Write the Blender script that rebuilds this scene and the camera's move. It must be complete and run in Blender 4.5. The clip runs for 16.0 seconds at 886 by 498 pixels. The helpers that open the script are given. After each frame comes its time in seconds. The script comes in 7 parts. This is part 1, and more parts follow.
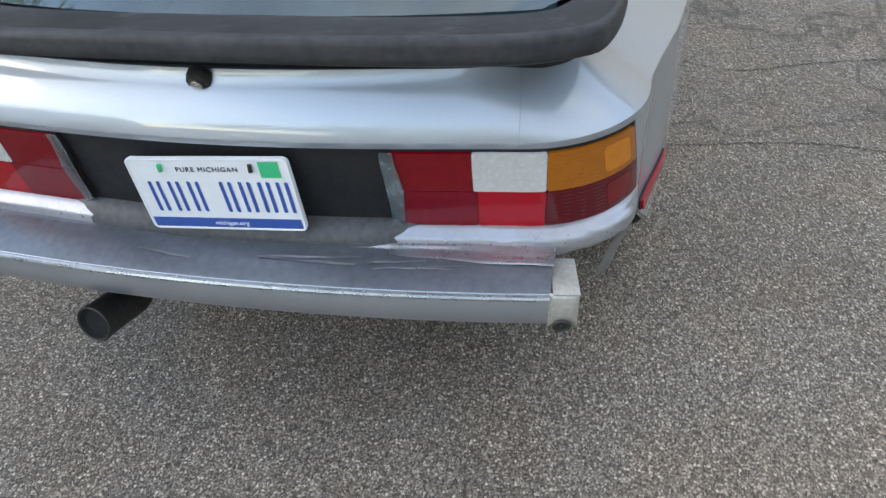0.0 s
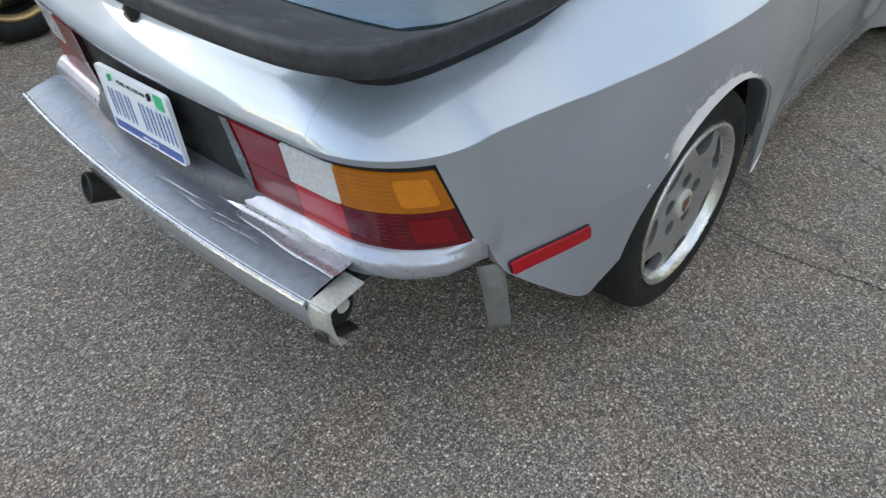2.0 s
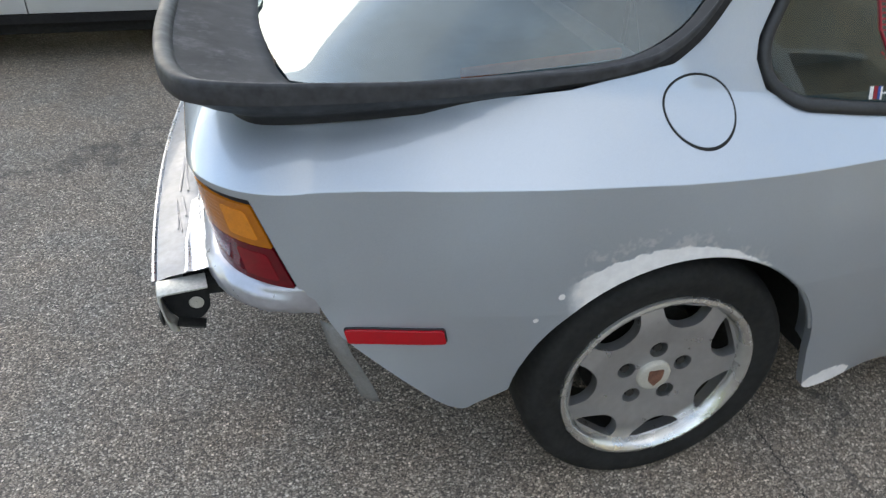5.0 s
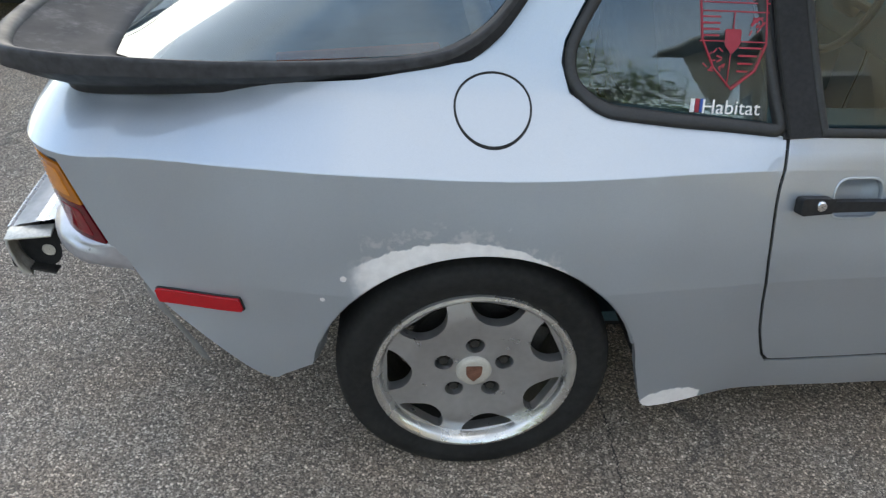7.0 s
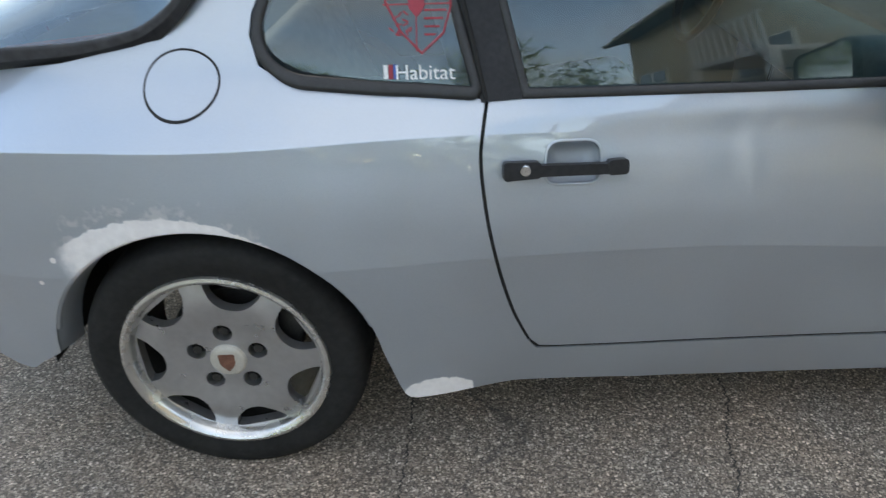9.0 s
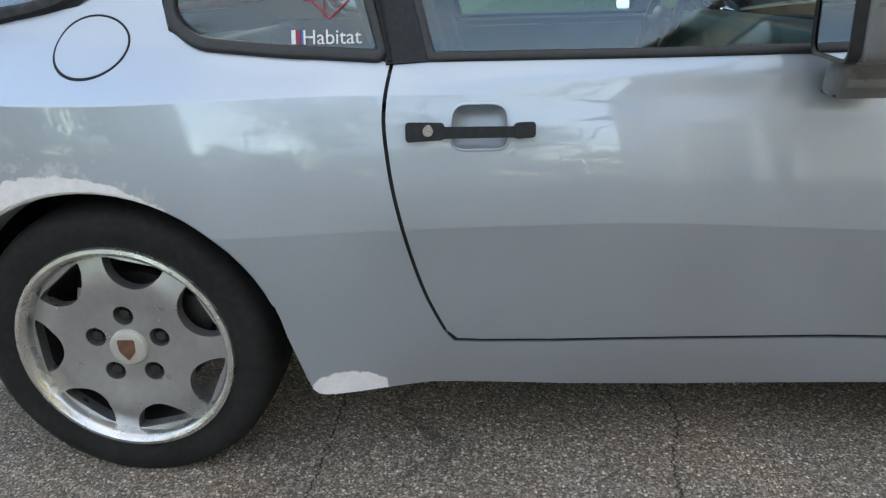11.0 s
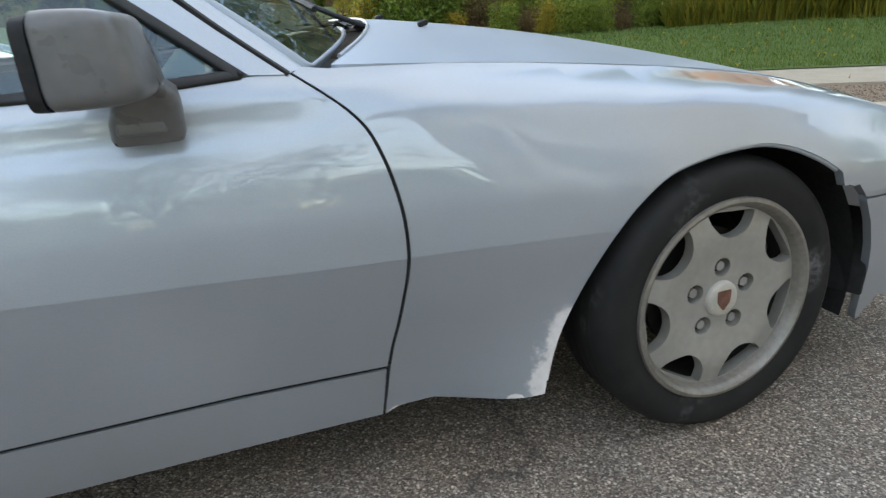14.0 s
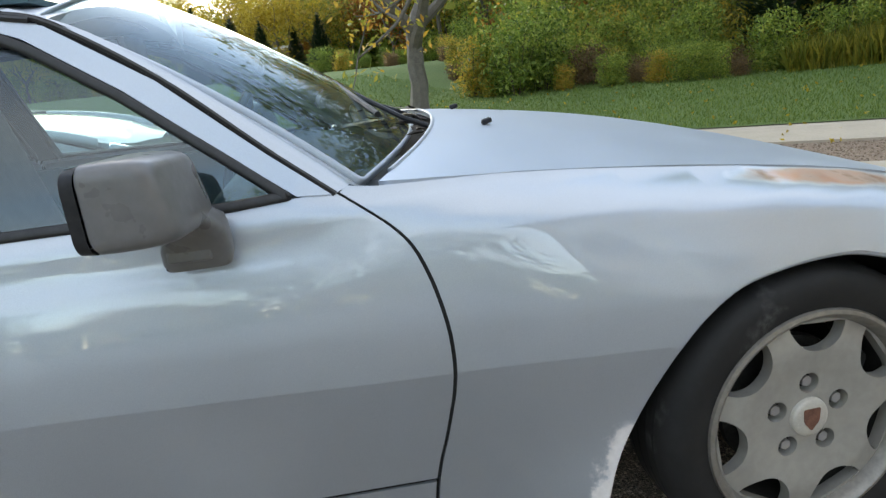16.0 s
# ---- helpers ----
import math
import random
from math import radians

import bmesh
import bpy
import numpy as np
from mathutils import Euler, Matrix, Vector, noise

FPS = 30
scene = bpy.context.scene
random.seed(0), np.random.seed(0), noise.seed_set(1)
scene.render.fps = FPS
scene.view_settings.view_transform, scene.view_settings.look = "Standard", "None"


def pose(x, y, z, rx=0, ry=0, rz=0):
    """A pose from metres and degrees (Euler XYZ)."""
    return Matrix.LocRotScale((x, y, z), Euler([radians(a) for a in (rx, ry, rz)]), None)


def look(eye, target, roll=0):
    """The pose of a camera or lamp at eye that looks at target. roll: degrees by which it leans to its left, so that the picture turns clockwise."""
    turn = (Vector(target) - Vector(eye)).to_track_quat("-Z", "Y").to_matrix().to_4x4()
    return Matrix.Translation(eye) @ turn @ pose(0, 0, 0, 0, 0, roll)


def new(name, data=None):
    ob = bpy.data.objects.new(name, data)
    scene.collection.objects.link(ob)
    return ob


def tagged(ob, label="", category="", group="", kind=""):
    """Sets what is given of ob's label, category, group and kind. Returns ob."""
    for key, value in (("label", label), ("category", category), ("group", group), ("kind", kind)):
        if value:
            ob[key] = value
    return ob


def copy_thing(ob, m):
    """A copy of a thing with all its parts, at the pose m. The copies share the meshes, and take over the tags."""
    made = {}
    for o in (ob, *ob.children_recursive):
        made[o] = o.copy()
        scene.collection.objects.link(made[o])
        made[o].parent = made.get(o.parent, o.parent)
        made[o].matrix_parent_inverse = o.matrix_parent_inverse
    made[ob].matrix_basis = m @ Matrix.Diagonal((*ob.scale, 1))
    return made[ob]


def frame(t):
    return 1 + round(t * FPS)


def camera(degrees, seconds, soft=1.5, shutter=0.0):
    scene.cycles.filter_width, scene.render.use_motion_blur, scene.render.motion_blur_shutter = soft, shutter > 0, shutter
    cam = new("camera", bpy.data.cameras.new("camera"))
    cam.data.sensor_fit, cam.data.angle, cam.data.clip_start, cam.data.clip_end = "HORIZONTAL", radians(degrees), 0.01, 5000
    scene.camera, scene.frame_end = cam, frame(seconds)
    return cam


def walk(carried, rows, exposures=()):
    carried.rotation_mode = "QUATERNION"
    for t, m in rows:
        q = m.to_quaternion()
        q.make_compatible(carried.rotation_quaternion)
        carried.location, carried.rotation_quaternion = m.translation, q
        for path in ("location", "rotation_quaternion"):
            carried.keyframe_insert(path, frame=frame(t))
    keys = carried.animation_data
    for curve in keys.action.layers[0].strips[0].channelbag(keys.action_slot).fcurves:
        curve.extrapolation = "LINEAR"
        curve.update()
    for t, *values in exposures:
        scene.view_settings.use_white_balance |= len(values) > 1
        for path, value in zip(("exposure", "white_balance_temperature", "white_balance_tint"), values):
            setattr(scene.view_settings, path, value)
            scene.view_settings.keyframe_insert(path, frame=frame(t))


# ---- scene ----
cam = camera(65.5, 16.0, soft=1.3, shutter=0.25)
PATH = [
    (0, (-1.83, -0.602, 1.349), (-0.349, -0.257, 0.05), -4.1),
    (0.5, (-1.739, -0.835, 1.359), (-0.306, -0.234, 0.1), -5.7),
    (1, (-1.594, -0.927, 1.298), (-0.23, -0.268, -0.008), 0.6),
    (1.5, (-1.47, -1.101, 1.302), (-0.196, -0.287, -0.007), 0.1),
    (2, (-1.44, -1.334, 1.341), (-0.334, -0.268, 0.06), -1.5),
    (2.5, (-1.339, -1.392, 1.331), (-0.339, -0.182, 0.092), -2.9),
    (3, (-1.206, -1.428, 1.316), (-0.239, -0.151, 0.118), 0.5),
    (3.2, (-1.176, -1.485, 1.316), (-0.308, -0.176, 0.079), -1.3),
    (5.3, (-0.581, -1.845, 1.353), (-0.304, -0.161, 0.31), 1.8),
    (5.5, (-0.485, -1.918, 1.377), (-0.298, -0.186, 0.395), 0.7),
    (6, (-0.384, -2.005, 1.408), (-0.206, -0.209, 0.545), -3.7),
    (6.5, (-0.267, -1.941, 1.398), (-0.087, -0.244, 0.354), -0.5),
    (7, (-0.151, -1.888, 1.367), (-0.032, -0.242, 0.237), 2.2),
    (7.5, (0.025, -1.978, 1.348), (-0.099, -0.314, 0.244), -3.4),
    (8, (0.196, -2.109, 1.369), (-0.045, -0.421, 0.324), -7.9),
    (8.5, (0.341, -2.087, 1.337), (0.21, -0.385, 0.295), -3.5),
    (9, (0.538, -1.938, 1.234), (0.452, -0.22, 0.215), -2.9),
    (9.2, (0.595, -1.927, 1.156), (0.482, -0.189, 0.171), -3.3),
    (11.3, (0.743, -2.018, 0.930), (0.608, -0.134, 0.277), -1.9),
    (11.5, (0.755, -2.046, 0.903), (0.712, -0.138, 0.302), -2.3),
    (12, (0.915, -2.056, 0.892), (1.055, -0.142, 0.328), -4.0),
    (12.5, (1.035, -2.045, 0.936), (1.342, -0.163, 0.331), -4.3),
    (13, (1.183, -2.03, 0.934), (1.633, -0.194, 0.281), -5.0),
    (13.5, (1.293, -1.982, 0.94), (1.821, -0.157, 0.316), -4.7),
    (14, (1.448, -1.881, 0.932), (2.009, -0.085, 0.253), -3.8),
    (14.5, (1.562, -1.887, 0.901), (2.044, -0.078, 0.197), -5.0),
    (15, (1.622, -1.892, 0.932), (1.99, -0.043, 0.265), -6.2),
    (15.1, (1.618, -1.889, 0.953), (1.972, -0.032, 0.3), -6.9),
    (15.5, (1.616, -1.884, 0.972), (1.864, 0.025, 0.429), -7.0),
    (16, (1.581, -1.855, 1.031), (1.846, 0.055, 0.5), -6.1),
]
walk(cam, [(t, look(eye, target, roll)) for t, eye, target, roll in PATH], exposures=[(0, 2.06, 7250, 9), (8.5, 2.10, 7250, 9), (11.5, 2.22, 7300, 9), (16, 2.20, 7300, 9)])

# ---- light ----
SUN_EL, SUN_AZ = 20.0, -20.0
CLOUD, CLOUD_SKY = (2.0, 2.12, 2.3), 0.35
world = bpy.data.worlds.new("sky")
scene.world = world
world.use_nodes = True
wn, wl = world.node_tree.nodes, world.node_tree.links
wn.clear()
w_out, w_bg, w_sky = wn.new("ShaderNodeOutputWorld"), wn.new("ShaderNodeBackground"), wn.new("ShaderNodeTexSky")
w_sky.sky_type, w_sky.sun_disc = "NISHITA", False
w_sky.sun_elevation, w_sky.sun_rotation = radians(SUN_EL), radians(SUN_AZ)
w_sky.air_density, w_sky.dust_density, w_sky.ozone_density = 1.0, 0.35, 1.0
w_bg.inputs["Strength"].default_value = 0.15
# broken cloud over the whole sky: the view direction laid on a high flat layer
w_dir = wn.new("ShaderNodeTexCoord")
w_sep = wn.new("ShaderNodeSeparateXYZ")
wl.new(w_dir.outputs["Generated"], w_sep.inputs[0])
w_up = wn.new("ShaderNodeMath")
w_up.operation = "MAXIMUM"
wl.new(w_sep.outputs[2], w_up.inputs[0])
w_up.inputs[1].default_value = 0.0
w_lift = wn.new("ShaderNodeMath")
w_lift.operation = "ADD"
wl.new(w_up.outputs[0], w_lift.inputs[0])
w_lift.inputs[1].default_value = 0.22
w_lay = wn.new("ShaderNodeVectorMath")
w_lay.operation = "DIVIDE"
w_div = wn.new("ShaderNodeCombineXYZ")
for k in range(3):
    wl.new(w_lift.outputs[0], w_div.inputs[k])
wl.new(w_dir.outputs["Generated"], w_lay.inputs[0])
wl.new(w_div.outputs[0], w_lay.inputs[1])
w_noise = wn.new("ShaderNodeTexNoise")
w_noise.inputs["Scale"].default_value, w_noise.inputs["Detail"].default_value, w_noise.inputs["Roughness"].default_value = 1.15, 6.0, 0.55
w_drift = wn.new("ShaderNodeVectorMath")
w_drift.operation = "ADD"
w_drift.inputs[1].default_value = (12.46, 9.97, 0.0)
wl.new(w_lay.outputs[0], w_drift.inputs[0])
wl.new(w_drift.outputs[0], w_noise.inputs["Vector"])
w_cover = wn.new("ShaderNodeValToRGB")
w_cover.color_ramp.elements[0].position, w_cover.color_ramp.elements[1].position = 0.38, 0.60
wl.new(w_noise.outputs["Fac"], w_cover.inputs[0])
w_cloud = wn.new("ShaderNodeMix")
w_cloud.data_type, w_cloud.blend_type = "RGBA", "ADD"
w_cloud.inputs[0].default_value = CLOUD_SKY
wl.new(w_sky.outputs[0], w_cloud.inputs[7])
w_cloud.inputs[6].default_value = (*CLOUD, 1)
w_mix = wn.new("ShaderNodeMix")
w_mix.data_type = "RGBA"
wl.new(w_cover.outputs[0], w_mix.inputs[0])
wl.new(w_sky.outputs[0], w_mix.inputs[6])
wl.new(w_cloud.outputs[2], w_mix.inputs[7])
wl.new(w_mix.outputs[2], w_bg.inputs[0])
wl.new(w_bg.outputs[0], w_out.inputs[0])
sun = new("sun", bpy.data.lights.new("sun", "SUN"))
sun.data.energy, sun.data.angle, sun.data.color = 0.15, radians(25), (1.0, 0.93, 0.82)
sun_dir = Vector((math.sin(radians(SUN_AZ)), math.cos(radians(SUN_AZ)), math.tan(radians(SUN_EL))))
sun.matrix_world = look(sun_dir * 30, (0, 0, 0))

# ---- materials ----
def material(name):
    m = bpy.data.materials.new(name)
    m.use_nodes = True
    return m, m.node_tree, m.node_tree.nodes["Principled BSDF"]


def node(nt, kind, **sets):
    n = nt.nodes.new("ShaderNode" + kind)
    for key, value in sets.items():
        if key in n.inputs:
            n.inputs[key].default_value = value
    return n


def link(nt, a, b):
    nt.links.new(a, b)


def coords(nt, kind="Object"):
    return nt.nodes.new("ShaderNodeTexCoord").outputs[kind]


def noise_fac(nt, scale, detail=4.0, rough=0.55, vec=None, distortion=0.0):
    n = node(nt, "TexNoise", Scale=scale, Detail=detail, Roughness=rough, Distortion=distortion)
    link(nt, vec if vec is not None else coords(nt), n.inputs["Vector"])
    return n.outputs["Fac"]


def ramp(nt, fac, stops):
    r = nt.nodes.new("ShaderNodeValToRGB")
    els = r.color_ramp.elements
    while len(els) < len(stops):
        els.new(0.5)
    for e, (p, c) in zip(els, stops):
        e.position = p
        e.color = (*c, 1) if isinstance(c, tuple) else (c, c, c, 1)
    link(nt, fac, r.inputs[0])
    return r.outputs[0]


def mix(nt, fac, a, b, blend="MIX"):
    m = nt.nodes.new("ShaderNodeMix")
    m.data_type, m.blend_type = "RGBA", blend
    for k, val in ((0, fac), (6, a), (7, b)):
        if hasattr(val, "is_output"):
            link(nt, val, m.inputs[k])
        else:
            m.inputs[k].default_value = val if k == 0 else (*val, 1)
    return m.outputs[2]


def bump(nt, bsdf, height, strength=0.2, dist=0.01):
    b = node(nt, "Bump", Strength=strength, Distance=dist)
    link(nt, height, b.inputs["Height"])
    link(nt, b.outputs[0], bsdf.inputs["Normal"])
    return b


def math_node(nt, op, a, b=0.0, clamp=False):
    m = nt.nodes.new("ShaderNodeMath")
    m.operation, m.use_clamp = op, clamp
    for i, v in enumerate((a, b)):
        if hasattr(v, "is_output"):
            link(nt, v, m.inputs[i])
        else:
            m.inputs[i].default_value = v
    return m.outputs[0]


def simple(name, color, rough=0.5, metal=0.0, vary=0.15, scale=20.0, bumps=0.0, coat=0.0, spec=0.5):
    """Paint, rubber, plastic or metal with grain at two scales."""
    m, nt, b = material(name)
    lo = tuple(c * (1 - vary) for c in color)
    hi = tuple(min(1, c * (1 + vary)) for c in color)
    f = mix(nt, 0.5, noise_fac(nt, scale), noise_fac(nt, scale * 9, 2.0))
    link(nt, ramp(nt, f, [(0.3, lo), (0.7, hi)]), b.inputs["Base Color"])
    link(nt, ramp(nt, noise_fac(nt, scale * 3), [(0.3, max(0.02, rough - 0.08)), (0.7, min(1, rough + 0.08))]), b.inputs["Roughness"])
    b.inputs["Metallic"].default_value = metal
    b.inputs["Coat Weight"].default_value = coat
    b.inputs["Specular IOR Level"].default_value = spec
    if bumps:
        bump(nt, b, noise_fac(nt, scale * 8, 6.0), bumps, 0.003)
    return m


def circle_mask(nt, cx, cz, r0, r1, amp=0.02, scale=28.0):
    """1 inside a rough-edged round patch of the side, 0 outside."""
    sep = nt.nodes.new("ShaderNodeSeparateXYZ")
    link(nt, coords(nt), sep.inputs[0])
    dx = math_node(nt, "SUBTRACT", sep.outputs[0], cx)
    dz = math_node(nt, "SUBTRACT", sep.outputs[2], cz)
    d = math_node(nt, "SQRT", math_node(nt, "ADD", math_node(nt, "MULTIPLY", dx, dx), math_node(nt, "MULTIPLY", dz, dz)))
    n = math_node(nt, "MULTIPLY", math_node(nt, "SUBTRACT", noise_fac(nt, scale, 5.0, 0.65), 0.5), amp * 4)
    d = math_node(nt, "ADD", d, n)
    mr = node(nt, "MapRange")
    mr.inputs["From Min"].default_value, mr.inputs["From Max"].default_value = r0, r1
    mr.inputs["To Min"].default_value, mr.inputs["To Max"].default_value = 1.0, 0.0
    link(nt, d, mr.inputs["Value"])
    return mr.outputs[0]


PAINT = (0.425, 0.474, 0.540)


def edge_mask(nt, x0, z0, x1, z1, width, top):
    """1 within a ragged band along a slanting edge of the side, 0 beyond it."""
    sep = nt.nodes.new("ShaderNodeSeparateXYZ")
    link(nt, coords(nt), sep.inputs[0])
    l = math.hypot(x1 - x0, z1 - z0)
    nx, nz = -(z1 - z0) / l, (x1 - x0) / l
    d = math_node(nt, "ADD", math_node(nt, "MULTIPLY", math_node(nt, "SUBTRACT", sep.outputs[0], x0), nx), math_node(nt, "MULTIPLY", math_node(nt, "SUBTRACT", sep.outputs[2], z0), nz))
    d = math_node(nt, "ADD", d, math_node(nt, "MULTIPLY", math_node(nt, "SUBTRACT", noise_fac(nt, 24.0, 6.0, .68), .5), width * 2.4))
    a = ramp(nt, math_node(nt, "DIVIDE", d, width), [(.30, 1.0), (.70, .62), (1.0, 0.0)])
    h = math_node(nt, "ADD", sep.outputs[2], math_node(nt, "MULTIPLY", math_node(nt, "SUBTRACT", noise_fac(nt, 16.0, 5.0), .5), .10))
    mr = node(nt, "MapRange")
    mr.inputs["From Min"].default_value, mr.inputs["From Max"].default_value = top - .03, top
    mr.inputs["To Min"].default_value, mr.inputs["To Max"].default_value = 1.0, 0.0
    link(nt, h, mr.inputs["Value"])
    return math_node(nt, "MULTIPLY", a, mr.outputs[0])


def car_paint(name, patches=(), arch=None, primer=None, edge=None, gloss=1.0):
    """Faded silver metallic paint; patches: rough-edged filler spots (x, z, radius); arch: a filler band round the wheel arch."""
    m, nt, b = material(name)
    flake = noise_fac(nt, 900.0, 1.0)
    cloud = noise_fac(nt, 3.0, 5.0)
    base = mix(nt, ramp(nt, cloud, [(0.35, 0.0), (0.7, 1.0)]), tuple(c * 0.94 for c in PAINT), tuple(c * 1.05 for c in PAINT))
    base = mix(nt, 0.12, base, ramp(nt, flake, [(0.3, 0.25), (0.7, 0.75)]))
    dust = ramp(nt, noise_fac(nt, 11.0, 8.0, 0.7), [(0.52, 0.0), (0.8, 0.3)])
    base = mix(nt, dust, base, (0.47, 0.475, 0.48))
    rough = ramp(nt, noise_fac(nt, 6.0, 6.0), [(0.3, 0.49), (0.75, 0.57)])
    metal = 0.76
    mask = edge_mask(nt, *edge) if edge else None
    for cx, cz, r in patches:
        c = circle_mask(nt, cx, cz, r * 0.86, r, r * 0.22, 26.0)
        mask = c if mask is None else math_node(nt, "MAXIMUM", mask, c)
    if arch:
        cx, cz, r, x0, x1 = arch
        c = circle_mask(nt, cx, cz, r - 0.003, r + 0.001, 0.007, 34.0)
        scuff = circle_mask(nt, cx - .03, cz + .004, r + .004, r + .03, 0.03, 60.0)
        sep = nt.nodes.new("ShaderNodeSeparateXYZ")
        link(nt, coords(nt), sep.inputs[0])
        xs = math_node(nt, "ADD", sep.outputs[0], math_node(nt, "MULTIPLY", noise_fac(nt, 14.0), 0.1))
        for a, z, s in ((x0 + 0.05, 0, 1), (x1 + 0.05, 0, -1)):
            mr = node(nt, "MapRange")
            mr.inputs["From Min"].default_value, mr.inputs["From Max"].default_value = a - 0.02, a + 0.02
            mr.inputs["To Min"].default_value, mr.inputs["To Max"].default_value = (0.0, 1.0) if s > 0 else (1.0, 0.0)
            link(nt, xs, mr.inputs["Value"])
            c = math_node(nt, "MULTIPLY", c, mr.outputs[0])
            scuff = math_node(nt, "MULTIPLY", scuff, mr.outputs[0])
        streak = ramp(nt, noise_fac(nt, 26.0, 7.0, .6), [(.50, 0.0), (.56, .55)])
        base = mix(nt, math_node(nt, "MULTIPLY", scuff, streak), base, (.68, .68, .69))
        mask = c if mask is None else math_node(nt, "MAXIMUM", mask, c)
    if mask is not None:
        filler = ramp(nt, noise_fac(nt, 60.0, 4.0), [(0.3, (0.72, 0.69, 0.69)), (0.7, (0.82, 0.79, 0.785))])
        feather = ramp(nt, mask, [(0.0, 0.0), (0.35, 0.25), (0.75, 1.0)])
        base = mix(nt, feather, base, filler)
        rough = mix(nt, mask, rough, (0.7, 0.7, 0.7))
        inv = math_node(nt, "SUBTRACT", 1.0, mask, True)
        link(nt, math_node(nt, "MULTIPLY", inv, metal), b.inputs["Metallic"])
        link(nt, math_node(nt, "MULTIPLY", inv, gloss), b.inputs["Coat Weight"])
    else:
        b.inputs["Metallic"].default_value = metal
        b.inputs["Coat Weight"].default_value = gloss
    if primer:
        px, py, sx, sy = primer
        sep = nt.nodes.new("ShaderNodeSeparateXYZ")
        link(nt, coords(nt), sep.inputs[0])
        dx = math_node(nt, "DIVIDE", math_node(nt, "SUBTRACT", sep.outputs[0], px), sx)
        dy = math_node(nt, "DIVIDE", math_node(nt, "SUBTRACT", sep.outputs[1], py), sy)
        d = math_node(nt, "ADD", math_node(nt, "MULTIPLY", dx, dx), math_node(nt, "MULTIPLY", dy, dy))
        d = math_node(nt, "ADD", d, math_node(nt, "MULTIPLY", math_node(nt, "SUBTRACT", noise_fac(nt, 18.0, 5.0), 0.5), 0.9))
        halo = ramp(nt, d, [(0.7, 1.0), (1.0, 0.0)])
        core = ramp(nt, d, [(0.35, 1.0), (0.75, 0.0)])
        base = mix(nt, halo, base, (0.62, 0.64, 0.66))
        base = mix(nt, core, base, ramp(nt, noise_fac(nt, 12.0), [(0.4, (0.68, 0.40, 0.29)), (0.55, (0.64, 0.46, 0.37)), (0.65, (0.44, 0.27, 0.19))]))
    link(nt, base, b.inputs["Base Color"])
    link(nt, rough, b.inputs["Roughness"])
    b.inputs["Coat Roughness"].default_value = 0.025
    b.inputs["Coat IOR"].default_value = 1.8
    bump(nt, b, noise_fac(nt, 4.0, 2.0), 0.02, 0.02)
    return m


def glass(name, tint=(0.45, 0.56, 0.58), dirt=0.04, ior=1.52):
    m = bpy.data.materials.new(name)
    m.use_nodes = True
    nt = m.node_tree
    nt.nodes.clear()
    out = nt.nodes.new("ShaderNodeOutputMaterial")
    tr = node(nt, "BsdfTransparent", Color=(*tint, 1))
    gl = node(nt, "BsdfGlossy", Color=(0.88, 0.97, 1, 1), Roughness=0.02)
    df = node(nt, "BsdfDiffuse", Color=(0.42, 0.52, 0.56, 1))
    fr = node(nt, "Fresnel", IOR=ior)
    m1, m2 = nt.nodes.new("ShaderNodeMixShader"), nt.nodes.new("ShaderNodeMixShader")
    d = ramp(nt, noise_fac(nt, 7.0, 8.0, 0.7), [(0.45, dirt * 0.4), (0.75, dirt * 2.2)])
    link(nt, d, m2.inputs[0])
    link(nt, fr.outputs[0], m1.inputs[0])
    link(nt, tr.outputs[0], m1.inputs[1])
    link(nt, gl.outputs[0], m1.inputs[2])
    link(nt, m1.outputs[0], m2.inputs[1])
    link(nt, df.outputs[0], m2.inputs[2])
    link(nt, m2.outputs[0], out.inputs[0])
    return m


M_paint = car_paint("silver_paint")
M_dull = car_paint("dusty_silver_paint", gloss=0.06)
M_quarter = car_paint("silver_paint_quarter", patches=[(0.412, 0.214, 0.030), (0.435, 0.216, 0.034), (0.462, 0.218, 0.036), (0.490, 0.216, 0.033), (0.512, 0.210, 0.024), (-0.262, 0.578, 0.007), (-0.305, 0.525, 0.006)], arch=(-0.045, 0.300, 0.364, -0.235, 0.16))
M_fender = car_paint("silver_paint_fender", patches=[(1.93, 0.150, 0.022), (1.70, 0.155, 0.025)], primer=(2.50, -0.685, 0.22, 0.05), edge=(1.992, .162, 2.060, .372, .046, .37))
M_shelftape = simple("dull_tape", (0.22, 0.225, 0.25), 0.34, 0.5, 0.1, 12.0, 0.05)
M_foil = simple("shiny_foil_tape", (0.42, 0.43, 0.46), 0.28, 0.8, 0.12, 9.0, 0.06)
M_tape = simple("aluminium_tape", (0.42, 0.42, 0.46), 0.34, 0.6, 0.10, 9.0, 0.08)
M_shelf = simple("faded_bumper_top", (0.158, 0.174, 0.205), 0.36, 0.45, 0.22, 7.0, 0.05, 0.2)
M_grime = simple("grimy_dark_plastic", (0.075, 0.075, 0.082), 0.5, 0.0, 0.4, 9.0, 0.1)
M_black = simple("black_plastic", (0.022, 0.022, 0.024), 0.5, 0.0, 0.35, 12.0, 0.05, spec=0.22)


